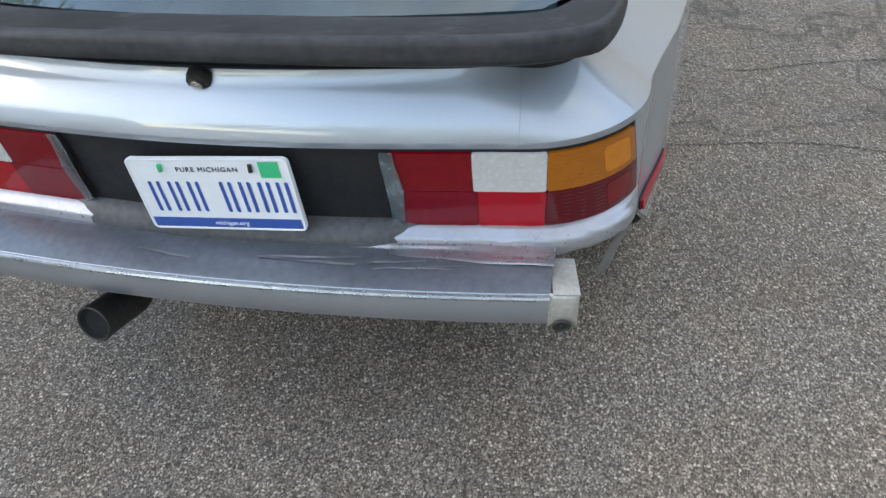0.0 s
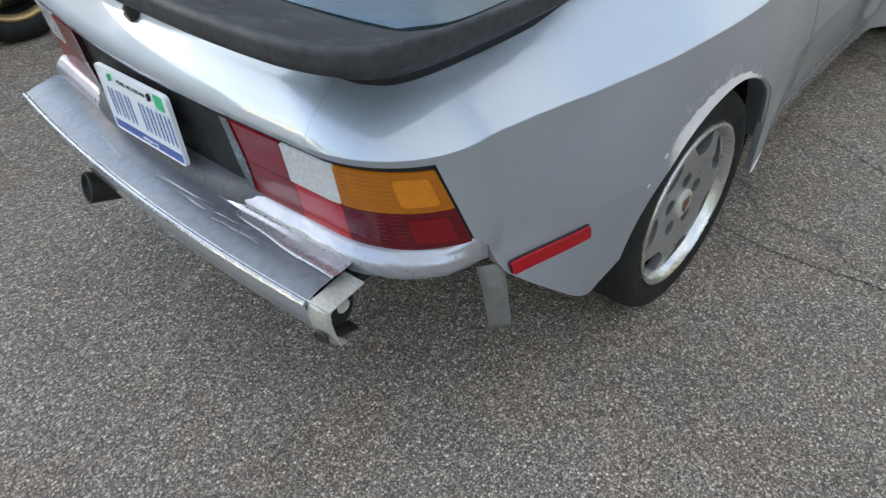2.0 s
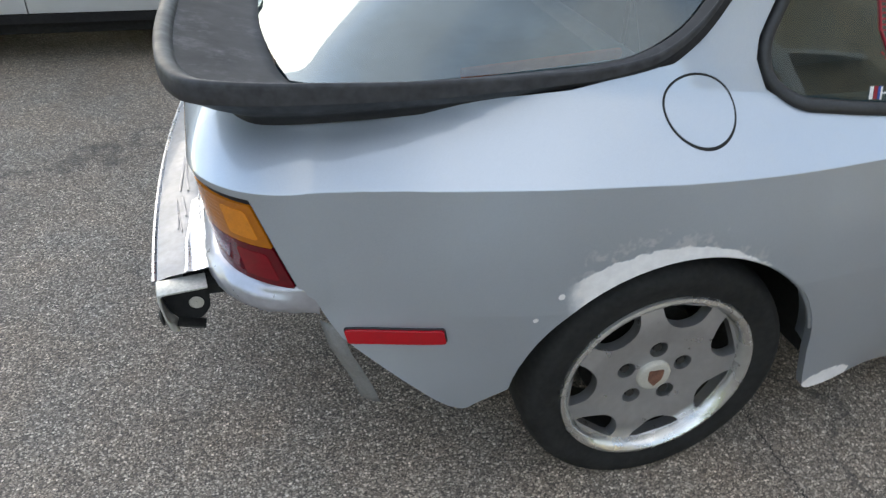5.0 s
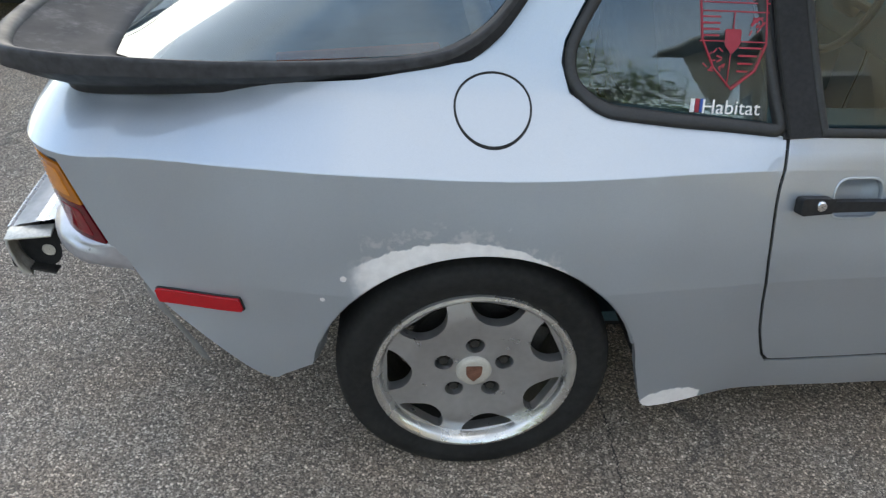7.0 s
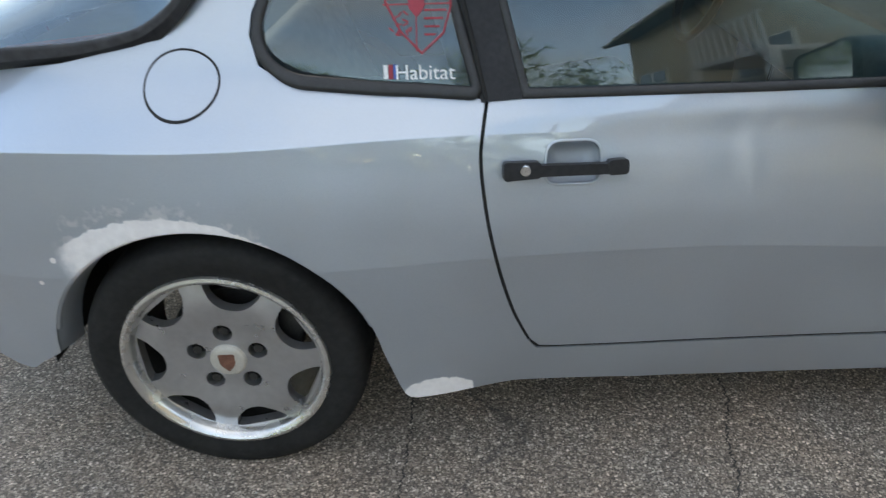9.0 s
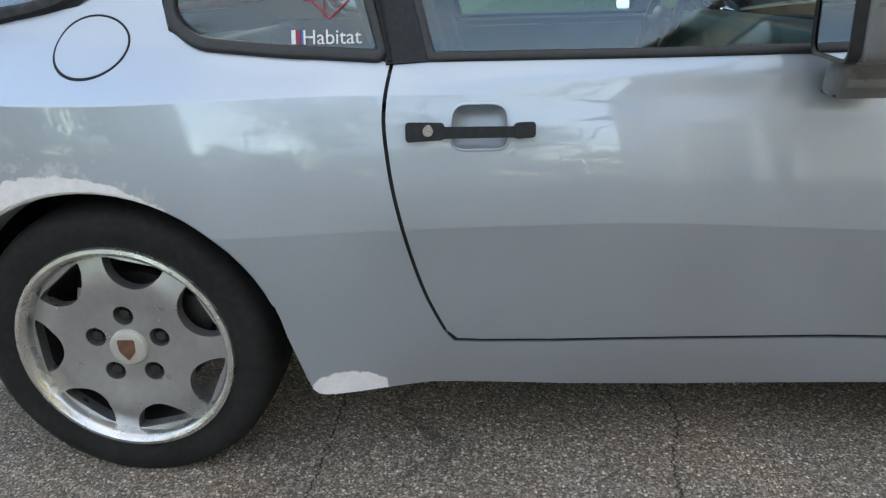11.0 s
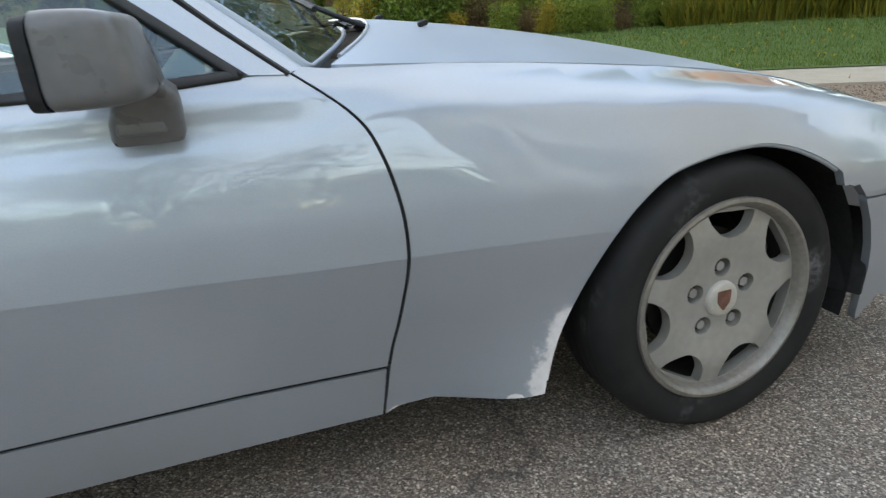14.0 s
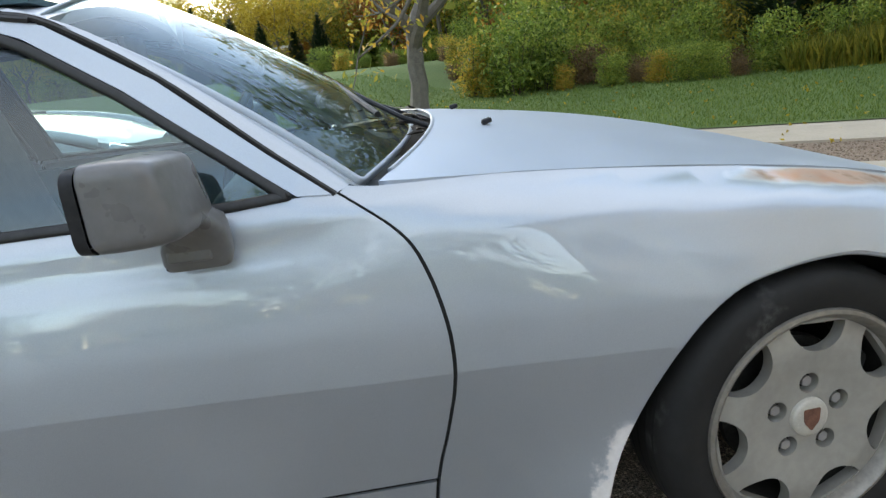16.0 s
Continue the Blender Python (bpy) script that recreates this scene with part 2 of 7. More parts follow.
def chalky_rubber():
    """Black rubber gone grey in streaks and blotches."""
    m, nt, b = material("chalky_black_rubber")
    blot = ramp(nt, noise_fac(nt, 9.0, 9.0, .72), [(.54, 0.0), (.66, .22), (.78, .7)])
    fine = ramp(nt, noise_fac(nt, 70.0, 5.0, .7), [(.35, .3), (.7, 1.0)])
    f = math_node(nt, "MULTIPLY", blot, fine)
    base = ramp(nt, noise_fac(nt, 3.0, 5.0), [(.3, (.03, .03, .033)), (.7, (.06, .06, .064))])
    link(nt, mix(nt, f, base, (.30, .30, .31)), b.inputs["Base Color"])
    link(nt, ramp(nt, noise_fac(nt, 14.0), [(.3, .68), (.7, .85)]), b.inputs["Roughness"])
    b.inputs["Specular IOR Level"].default_value = 0.22
    bump(nt, b, noise_fac(nt, 120.0, 5.0), .12, .002)
    return m


M_chalk = chalky_rubber()
M_satin = simple("satin_black_rubber", (0.045, 0.045, 0.049), 0.55, 0.0, 0.5, 6.0, 0.08, spec=0.3)
M_seal = simple("black_rubber_seal", (0.018, 0.018, 0.019), 0.5, 0.0, 0.4, 25.0, 0.05)
M_cavity = simple("dark_cavity", (0.012, 0.012, 0.012), 0.9)
M_tyre = simple("tyre_rubber", (0.019, 0.019, 0.019), 0.7, 0.0, 0.4, 8.0, 0.1, spec=.2)
def chalky_tyre():
    """Tyre rubber with pale rubbed patches and dust."""
    m, nt, b = material("chalky_tyre_rubber")
    patch = ramp(nt, noise_fac(nt, 7.0, 3.0, .5), [(.59, 0.0), (.74, .8)])
    fine = ramp(nt, noise_fac(nt, 55.0, 6.0, .7), [(.4, .1), (.65, 1.0)])
    base = ramp(nt, noise_fac(nt, 12.0, 5.0), [(.3, (.012, .012, .012)), (.7, (.023, .022, .022))])
    link(nt, mix(nt, math_node(nt, "MULTIPLY", patch, fine), base, (.21, .21, .215)), b.inputs["Base Color"])
    b.inputs["Roughness"].default_value = .68
    b.inputs["Specular IOR Level"].default_value = .25
    bump(nt, b, noise_fac(nt, 90.0, 5.0), .1, .002)
    return m


M_tyrechalk = chalky_tyre()
M_rim = simple("brushed_alloy", (0.50, 0.50, 0.51), 0.33, 0.85, 0.10, 6.0, 0.03)
M_rimlip = simple("scuffed_alloy_lip", (0.66, 0.65, 0.63), 0.27, 0.9, 0.14, 5.0, 0.03)
M_rimdirt = simple("dusty_alloy", (0.37, 0.355, 0.325), 0.48, 0.4, 0.10, 6.0, 0.02)
M_liprust = simple("brown_stained_alloy_lip", (0.25, 0.23, 0.205), 0.42, 0.5, 0.25, 9.0, 0.03)
M_steel = simple("dark_steel", (0.05, 0.048, 0.045), 0.55, 0.6, 0.4, 20.0, 0.1)
M_glass = glass("side_glass", (.55, .68, .70), .014, 1.8)
M_film = glass("clear_tape", (.62, .58, .58), .30)
M_limp = simple("limp_grey_tape", (.21, .205, .205), .5, 0.0, .25, 22.0, .15)
M_hatchglass = glass("hatch_glass", (0.34, 0.45, 0.50), 0.08, 2.0)
M_wind = glass("windscreen_glass", (0.60, 0.72, 0.67), 0.035, 1.38)
M_trim = simple("grey_blue_interior", (0.055, 0.105, 0.125), 0.8, 0.0, 0.25, 14.0, 0.1)
M_leather = simple("dark_blue_leather", (0.055, 0.07, 0.085), 0.55, 0.0, 0.25, 14.0, 0.1)
M_parcel = simple("rust_red_carpet", (0.48, 0.11, 0.05), 0.95, 0.0, 0.3, 40.0, 0.2)
M_red = simple("red_lens", (0.19, 0.001, 0.007), 0.07, 0.0, 0.2, 60.0, 0.02, 0.2, 0.35)
M_redb = simple("bright_red_lens", (0.40, 0.003, 0.010), 0.07, 0.0, 0.12, 60.0, 0.02, 0.2, 0.35)
M_redd = simple("dark_red_lens", (0.11, 0.001, 0.006), 0.07, 0.0, 0.25, 60.0, 0.02, 0.2, 0.35)
M_amber = simple("amber_lens", (0.40, 0.12, 0.006), 0.14, 0.0, 0.15, 60.0, 0.1, 0.2, 0.35)
M_amberb = simple("bright_amber_lens", (0.62, 0.20, 0.012), 0.14, 0.0, 0.15, 60.0, 0.1, 0.2, 0.35)
M_clear = simple("clear_ribbed_lens", (0.55, 0.55, 0.55), 0.25, 0.0, 0.1, 40.0, 0.2, 0.5)
M_plate = simple("white_plate", (0.78, 0.80, 0.84), 0.35, 0.0, 0.04, 20.0, 0.03)
M_blue = simple("blue_print", (0.03, 0.09, 0.36), 0.4, 0.0, 0.1, 20.0)
M_green = simple("green_sticker", (0.03, 0.50, 0.22), 0.4, 0.0, 0.1, 20.0)
M_ink = simple("dark_print", (0.03, 0.03, 0.04), 0.5)
M_decalred = simple("red_vinyl", (0.30, 0.012, 0.03), 0.4)
M_decalwhite = simple("white_vinyl", (0.8, 0.8, 0.8), 0.4)
M_crest = simple("bronze_crest", (0.17, 0.075, 0.05), 0.5, 0.1, 0.6, 70.0)
M_cap = simple("grey_cap", (0.50, 0.47, 0.42), 0.45, 0.2, 0.15, 30.0)
M_bracket = simple("bare_bracket", (0.55, 0.54, 0.50), 0.45, 0.5, 0.25, 16.0, 0.2)
M_mirror = simple("weathered_grey_plastic", (0.150, 0.148, 0.150), 0.33, 0.0, 0.2, 6.0, 0.06)
M_chrome = simple("chrome", (0.75, 0.75, 0.75), 0.12, 1.0, 0.05)
M_leaf_dry = simple("dry_brown_leaf", (.035, .028, .022), .8, 0, .5, 30.0)
M_leaf_pale = simple("pale_dry_leaf", (.30, .26, .20), .8, 0, .4, 30.0)
M_mirrorglass = simple("mirror_glass", (0.85, 0.88, 0.9), 0.03, 1.0, 0.02)


# ---- mesh tools ----
def smooth_keys(xs, ys):
    """A smooth curve through keys that does not overshoot them (monotone cubic)."""
    xs, ys = np.asarray(xs, float), np.asarray(ys, float)
    h, d = np.diff(xs), np.diff(ys) / np.diff(xs)
    m = np.zeros_like(ys)
    for i in range(1, len(xs) - 1):
        if d[i - 1] * d[i] > 0:
            w1, w2 = 2 * h[i] + h[i - 1], h[i] + 2 * h[i - 1]
            m[i] = (w1 + w2) / (w1 / d[i - 1] + w2 / d[i])
    m[0], m[-1] = d[0], d[-1]

    def f(x):
        x = np.clip(x, xs[0], xs[-1])
        i = np.clip(np.searchsorted(xs, x) - 1, 0, len(xs) - 2)
        t = (x - xs[i]) / h[i]
        return (2 * t**3 - 3 * t**2 + 1) * ys[i] + (t**3 - 2 * t**2 + t) * h[i] * m[i] + (3 * t**2 - 2 * t**3) * ys[i + 1] + (t**3 - t**2) * h[i] * m[i + 1]
    return f


def curve_of(pairs):
    return smooth_keys([p[0] for p in pairs], [p[1] for p in pairs])


def mesh_object(name, verts, faces, mat, parent=None, smooth=True, label=""):
    me = bpy.data.meshes.new(name)
    me.from_pydata([tuple(v) for v in verts], [], faces)
    me.materials.append(mat)
    if smooth:
        me.shade_smooth()
    ob = new(name, me)
    ob.parent = parent
    if label:
        ob["label"] = label
    return ob


def part(name, bm, mat, parent=None, label="", smooth=True):
    me = bpy.data.meshes.new(name)
    bm.to_mesh(me)
    bm.free()
    me.materials.append(mat)
    if smooth:
        me.shade_smooth()
        me.set_sharp_from_angle(angle=radians(38))
    ob = new(name, me)
    ob.parent = parent
    if label:
        ob["label"] = label
    return ob


def thing(name, label, category, at=(0, 0, 0), group="", kind=""):
    return tagged(new(name), label, category, group, kind) if at == (0, 0, 0) else placed(tagged(new(name), label, category, group, kind), at)


def placed(ob, at):
    ob.location = at
    return ob


def bm_box(bm, c, s, rot=(0, 0, 0), bevel=0.0, seg=2):
    m = Matrix.LocRotScale(c, Euler([radians(a) for a in rot]), s)
    v = bmesh.ops.create_cube(bm, size=1.0, matrix=m)["verts"]
    if bevel:
        e = list({e for x in v for e in x.link_edges})
        bmesh.ops.bevel(bm, geom=e, offset=bevel, segments=seg, affect="EDGES", profile=0.5)
    return bm


def box(c, s, rot=(0, 0, 0), bevel=0.0, seg=2):
    return bm_box(bmesh.new(), c, s, rot, bevel, seg)


def lathe(profile, n=64, axis="y"):
    """A ring of (radius, offset) turned round the y axis."""
    bm = bmesh.new()
    rings = []
    for r, o in profile:
        rings.append([bm.verts.new((r * math.cos(2 * math.pi * i / n), o, r * math.sin(2 * math.pi * i / n))) for i in range(n)])
    for a, b in zip(rings, rings[1:]):
        for i in range(n):
            bm.faces.new((a[i], a[(i + 1) % n], b[(i + 1) % n], b[i]))
    bmesh.ops.recalc_face_normals(bm, faces=bm.faces)
    return bm


def tube(points, r, n=8, close=False):
    """A round bar along points."""
    bm = bmesh.new()
    pts = [Vector(p) for p in points]
    rings = []
    for i, p in enumerate(pts):
        d = (pts[min(i + 1, len(pts) - 1)] - pts[max(i - 1, 0)]).normalized()
        a = d.cross(Vector((0.123, 0.3, 1))).normalized()
        b = d.cross(a)
        rr = r[i] if isinstance(r, (list, tuple)) else r
        rings.append([bm.verts.new(p + rr * (math.cos(2 * math.pi * k / n) * a + math.sin(2 * math.pi * k / n) * b)) for k in range(n)])
    for a, b in zip(rings, rings[1:]):
        for k in range(n):
            bm.faces.new((a[k], a[(k + 1) % n], b[(k + 1) % n], b[k]))
    if not close:
        bm.faces.new(rings[0][::-1])
        bm.faces.new(rings[-1])
    bmesh.ops.recalc_face_normals(bm, faces=bm.faces)
    return bm


def inside(px, pz, poly):
    """Which points lie in a polygon (even-odd)."""
    res = np.zeros(len(px), bool)
    x, z = np.array([p[0] for p in poly]), np.array([p[1] for p in poly])
    j = len(poly) - 1
    for i in range(len(poly)):
        cond = (z[i] > pz) != (z[j] > pz)
        den = z[j] - z[i] if z[j] != z[i] else 1e-12
        res ^= cond & (px < (x[j] - x[i]) * (pz - z[i]) / den + x[i])
        j = i
    return res


def resample(poly, step):
    out = []
    n = len(poly)
    for i in range(n):
        a, b = np.array(poly[i], float), np.array(poly[(i + 1) % n], float)
        k = max(1, int(np.ceil(np.linalg.norm(b - a) / step)))
        out += [tuple(a + (b - a) * j / k) for j in range(k)]
    return out


def rounded(points, default=0.0, seg=5):
    """A closed outline of (x, z) or (x, z, radius), its corners rounded."""
    out = []
    n = len(points)
    for i in range(n):
        p = np.array(points[i][:2], float)
        r = points[i][2] if len(points[i]) > 2 else default
        if not r:
            out.append(tuple(p))
            continue
        a, b = np.array(points[i - 1][:2], float) - p, np.array(points[(i + 1) % n][:2], float) - p
        r = min(r, 0.48 * np.linalg.norm(a), 0.48 * np.linalg.norm(b))
        a, b = p + a / np.linalg.norm(a) * r, p + b / np.linalg.norm(b) * r
        for k in range(seg + 1):
            t = k / seg
            out.append(tuple((1 - t)**2 * a + 2 * t * (1 - t) * p + t * t * b))
    return out


def through_points(points, n=6):
    """A smooth line through the points (Catmull-Rom), n steps between two."""
    p = [np.array(q, float) for q in points]
    p = [2 * p[0] - p[1]] + p + [2 * p[-1] - p[-2]]
    out = []
    for i in range(1, len(p) - 2):
        for k in range(n):
            t = k / n
            out.append(tuple(.5 * (2 * p[i] + (p[i + 1] - p[i - 1]) * t + (2 * p[i - 1] - 5 * p[i] + 4 * p[i + 1] - p[i + 2]) * t**2 + (3 * p[i] - p[i - 1] - 3 * p[i + 1] + p[i + 2]) * t**3)))
    return out + [tuple(p[-2])]


def arc(cx, cz, r, a0, a1, n=16):
    return [(cx + r * math.cos(radians(a0 + (a1 - a0) * i / n)), cz + r * math.sin(radians(a0 + (a1 - a0) * i / n))) for i in range(n + 1)]


from mathutils.geometry import delaunay_2d_cdt


def sheet(outline, surface, step=0.02, holes=(), thick=0.012, out=0.0, plan=False, folds=()):
    """Verts and faces of a shell: the outline filled with a fine net, laid on a surface (a, b, offset) -> (x, y, z), with a turned-in edge."""
    loops = [resample(l, step) for l in (outline, *holes)]
    allb = np.array([p for l in loops for p in l])
    x0, z0 = allb.min(0)
    x1, z1 = allb.max(0)
    gx, gz = np.meshgrid(np.arange(x0 + step * 0.37, x1, step), np.arange(z0 + step * 0.41, z1, step))
    gx, gz = gx.ravel(), gz.ravel()
    for line, xa, xb in folds:
        fx = np.arange(max(x0, xa), min(x1, xb), step * .8)
        if len(fx):
            far_off = np.abs(gz - line(gx)) > .45 * step
            far_off |= (gx < xa) | (gx > xb)
            gx, gz = gx[far_off], gz[far_off]
            for d in (-.0014, .0014):
                gx, gz = np.concatenate([gx, fx]), np.concatenate([gz, line(fx) + d])
    ok = inside(gx, gz, outline)
    for hole in holes:
        ok &= ~inside(gx, gz, hole)
    gx, gz = gx[ok], gz[ok]
    if len(gx):
        near = np.full(len(gx), 1e9)
        for bx, bz in allb:
            near = np.minimum(near, (gx - bx)**2 + (gz - bz)**2)
        keep = near > (0.55 * step)**2
        gx, gz = gx[keep], gz[keep]
    pts = [Vector(p) for p in allb] + [Vector((a, b)) for a, b in zip(gx, gz)]
    edges, base = [], 0
    for l in loops:
        edges += [(base + i, base + (i + 1) % len(l)) for i in range(len(l))]
        base += len(l)
    vs, _, fs, *_ = delaunay_2d_cdt(pts, edges, [], 0, 1e-6)
    va = np.array([tuple(v) for v in vs])
    cen = np.array([va[list(f)].mean(0) for f in fs])
    ok = inside(cen[:, 0], cen[:, 1], outline)
    for hole in holes:
        ok &= ~inside(cen[:, 0], cen[:, 1], hole)
    for i, f in enumerate(fs):
        p = va[list(f)]
        ar = abs((p[1] - p[0])[0] * (p[2] - p[0])[1] - (p[1] - p[0])[1] * (p[2] - p[0])[0])
        longest = max(np.linalg.norm(p[k] - p[k - 1]) for k in range(3))
        ok[i] = ok[i] and ar / longest > 0.03 * step
    faces = [tuple(f) for f, k in zip(fs, ok) if k]
    area = sum((va[f[1]][0] - va[f[0]][0]) * (va[f[2]][1] - va[f[0]][1]) - (va[f[2]][0] - va[f[0]][0]) * (va[f[1]][1] - va[f[0]][1]) for f in faces[:20])
    verts = [surface(a, b, out) for a, b in va]
    if area < 0:
        faces = [f[::-1] for f in faces]
    if thick:
        count = {}
        for f in faces:
            for i in range(3):
                e = (f[i], f[(i + 1) % 3])
                count[e] = count.get(e, 0) + 1
        rim = [e for e in count if (e[1], e[0]) not in count]
        idx = {}
        for e in rim:
            for v in e:
                if v not in idx:
                    idx[v] = (len(verts), len(verts) + 1)
                    verts.append(verts[v])
                    verts.append(surface(va[v][0], va[v][1], out - thick))
        for a, b in rim:
            faces.append((idx[b][0], idx[a][0], idx[a][1], idx[b][1]))
    return (verts, faces, va) if plan else (verts, faces)


def surface_normal(surface, a, b, out=0.0, e=0.004):
    n = np.cross(np.subtract(surface(a + e, b, out), surface(a - e, b, out)), np.subtract(surface(a, b + e, out), surface(a, b - e, out)))
    return n / (np.linalg.norm(n) + 1e-12)


def panel(name, outline, surface, mat, parent, step=0.02, holes=(), thick=0.012, out=0.0, label="", folds=()):
    v, f, flat = sheet(outline, surface, step, holes, thick, out, True, folds)
    ob = mesh_object(name, v, f, mat, parent, True, label)
    if len(flat) > 60:
        normals = []
        for a, b in flat:
            e = .004
            for line, xa, xb in folds:
                d = b - float(line(a))
                if xa < a < xb and abs(d) < .007:
                    b = float(line(a)) + (.008 if d > 0 else -.008)
            normals.append(tuple(surface_normal(surface, a, b, out, e)))
        ob.data.normals_split_custom_set_from_vertices(normals + [(0, 0, 0)] * (len(v) - len(normals)))
    return ob


def offset_line(poly, d):
    """A closed outline moved inwards by d (outwards if negative)."""
    n, out = len(poly), []
    area = sum(poly[i][0] * poly[(i + 1) % n][1] - poly[(i + 1) % n][0] * poly[i][1] for i in range(n))
    s = 1 if area > 0 else -1
    for i in range(n):
        p0, p1, p2 = (np.array(poly[j % n], float) for j in (i - 1, i, i + 1))
        a, b = p1 - p0, p2 - p1
        a, b = a / (np.linalg.norm(a) + 1e-12), b / (np.linalg.norm(b) + 1e-12)
        na, nb = np.array((-a[1], a[0])) * s, np.array((-b[1], b[0])) * s
        nn = na + nb
        nn = nn / max(0.5, np.dot(nn, nn) / 2)
        out.append(tuple(p1 + nn * d))
    return out


def band(name, outline, width, surface, mat, parent, rise=0.006, label="", base=0.0):
    """A raised rubber or trim band that follows an outline: its cross-section is a low rounded ridge."""
    line = resample(outline, 0.03)
    prof = [(0.0, -0.008), (0.0, rise * 0.55), (0.2, rise), (0.8, rise), (1.0, rise * 0.55), (1.0, -0.008)]
    rings = []
    for t, h in prof:
        rings.append([surface(a, b, h + base) for a, b in offset_line(line, width * t)])
    n = len(line)
    verts = [v for r in rings for v in r]
    faces = []
    for k in range(len(prof) - 1):
        for i in range(n):
            j = (i + 1) % n
            faces.append((k * n + i, k * n + j, (k + 1) * n + j, (k + 1) * n + i))
    ob = mesh_object(name, verts, faces, mat, parent, True, label)
    bm = bmesh.new()
    bm.from_mesh(ob.data)
    bmesh.ops.recalc_face_normals(bm, faces=bm.faces)
    bm.to_mesh(ob.data)
    bm.free()
    return ob


def mirrored(ob, parent=None):
    """The same part on the other flank of the car."""
    me = ob.data.copy()
    if "custom_normal" in me.attributes:
        me.attributes.remove(me.attributes["custom_normal"])
    me.transform(Matrix.Diagonal((1, -1, 1, 1)))
    me.flip_normals()
    o = new(ob.name.split(".")[0], me)
    o.parent = parent if parent is not None else ob.parent
    return o


def loft(rails, close=False):
    """Verts and faces of a skin over rails (lists of points of one length)."""
    n = len(rails[0])
    verts = [p for r in rails for p in r]
    faces = []
    m = len(rails)
    for k in range(m if close else m - 1):
        for i in range(n - 1):
            a, b = k * n + i, ((k + 1) % m) * n + i
            faces.append((a, a + 1, b + 1, b))
    return verts, faces


def rail(points, n):
    """n points along a smooth curve through the given ones."""
    p = np.array(points, float)
    s = np.concatenate([[0], np.cumsum(np.linalg.norm(np.diff(p, axis=0), axis=1))])
    fs = [smooth_keys(s, p[:, k]) for k in range(3)]
    t = np.linspace(0, s[-1], n)
    return [tuple(float(f(v)) for f in fs) for v in t]


# ---- the car's flank: half-width by length and height ----
w_mid = curve_of([(-1.0, .70), (-.74, .722), (-.66, .738), (-.47, .80), (-.23, .843), (0, .852), (.2, .852), (.4, .836), (.65, .81), (.9, .795), (1.3, .781), (1.68, .776), (2.0, .80), (2.3, .832), (2.6, .84), (2.9, .80), (3.25, .70)])
w_low = curve_of([(-1.0, .68), (-.45, .795), (0, .835), (.39, .826), (.65, .780), (1.2, .740), (1.68, .728), (2.0, .772), (2.4, .81), (2.9, .78), (3.25, .68)])
w_sill = curve_of([(-1.0, .65), (-.45, .76), (0, .80), (.39, .815), (.65, .745), (1.2, .703), (1.68, .695), (2.0, .772), (2.4, .79), (2.9, .75), (3.25, .65)])
z_sh = curve_of([(-1.0, .768), (-.7, .776), (-.5, .790), (-.3, .793), (.06, .782), (.4, .786), (.7, .778), (1.2, .772), (1.6, .772), (2.0, .752), (2.4, .725), (2.8, .665), (3.25, .53)])
w_sh = curve_of([(-1.0, .69), (-.7, .727), (-.47, .785), (-.23, .818), (.06, .815), (.4, .795), (.6, .778), (.9, .765), (1.6, .748), (2.0, .76), (2.4, .778), (2.8, .745), (3.25, .61)])
z_belt = curve_of([(-1.0, .84), (-.7, .852), (-.47, .878), (-.2, .905), (.2, .893), (.45, .845), (.6, .832), (1.55, .837), (1.65, .838), (1.85, .826), (2.11, .802), (2.33, .777), (2.566, .741), (2.8, .685), (3.1, .59), (3.25, .545)])
w_belt = curve_of([(-1.0, .57), (-.7, .605), (-.47, .645), (-.2, .675), (.2, .702), (.45, .732), (.57, .744), (1.0, .735), (1.5, .722), (1.63, .710), (1.9, .665), (2.2, .645), (2.6, .635), (2.9, .60), (3.25, .51)])
hollow = curve_of([(-1.0, .0), (-.6, -.010), (0, -.022), (.3, -.016), (.6, .004), (1.6, .006), (2.0, .012), (2.6, .016), (3.25, .01)])
fold_z = curve_of([(-1, .53), (0, .54), (.6, .546), (.95, .546), (1.3, .530), (1.73, .508), (2.2, .504), (3.25, .49)])
crisp = curve_of([(-1.0, 1.0), (-.72, 1.0), (-.5, 1.0), (.1, 1.0), (.35, .8), (.7, .35), (1.0, .15), (1.6, .1), (3.25, .0)])
X0, DX = -1.02, 0.01
GX = np.arange(X0, 3.26, DX)
DZ = 0.005
GZ = np.arange(0.085, 1.34, DZ)
FIELD = np.zeros((len(GX), len(GZ)))
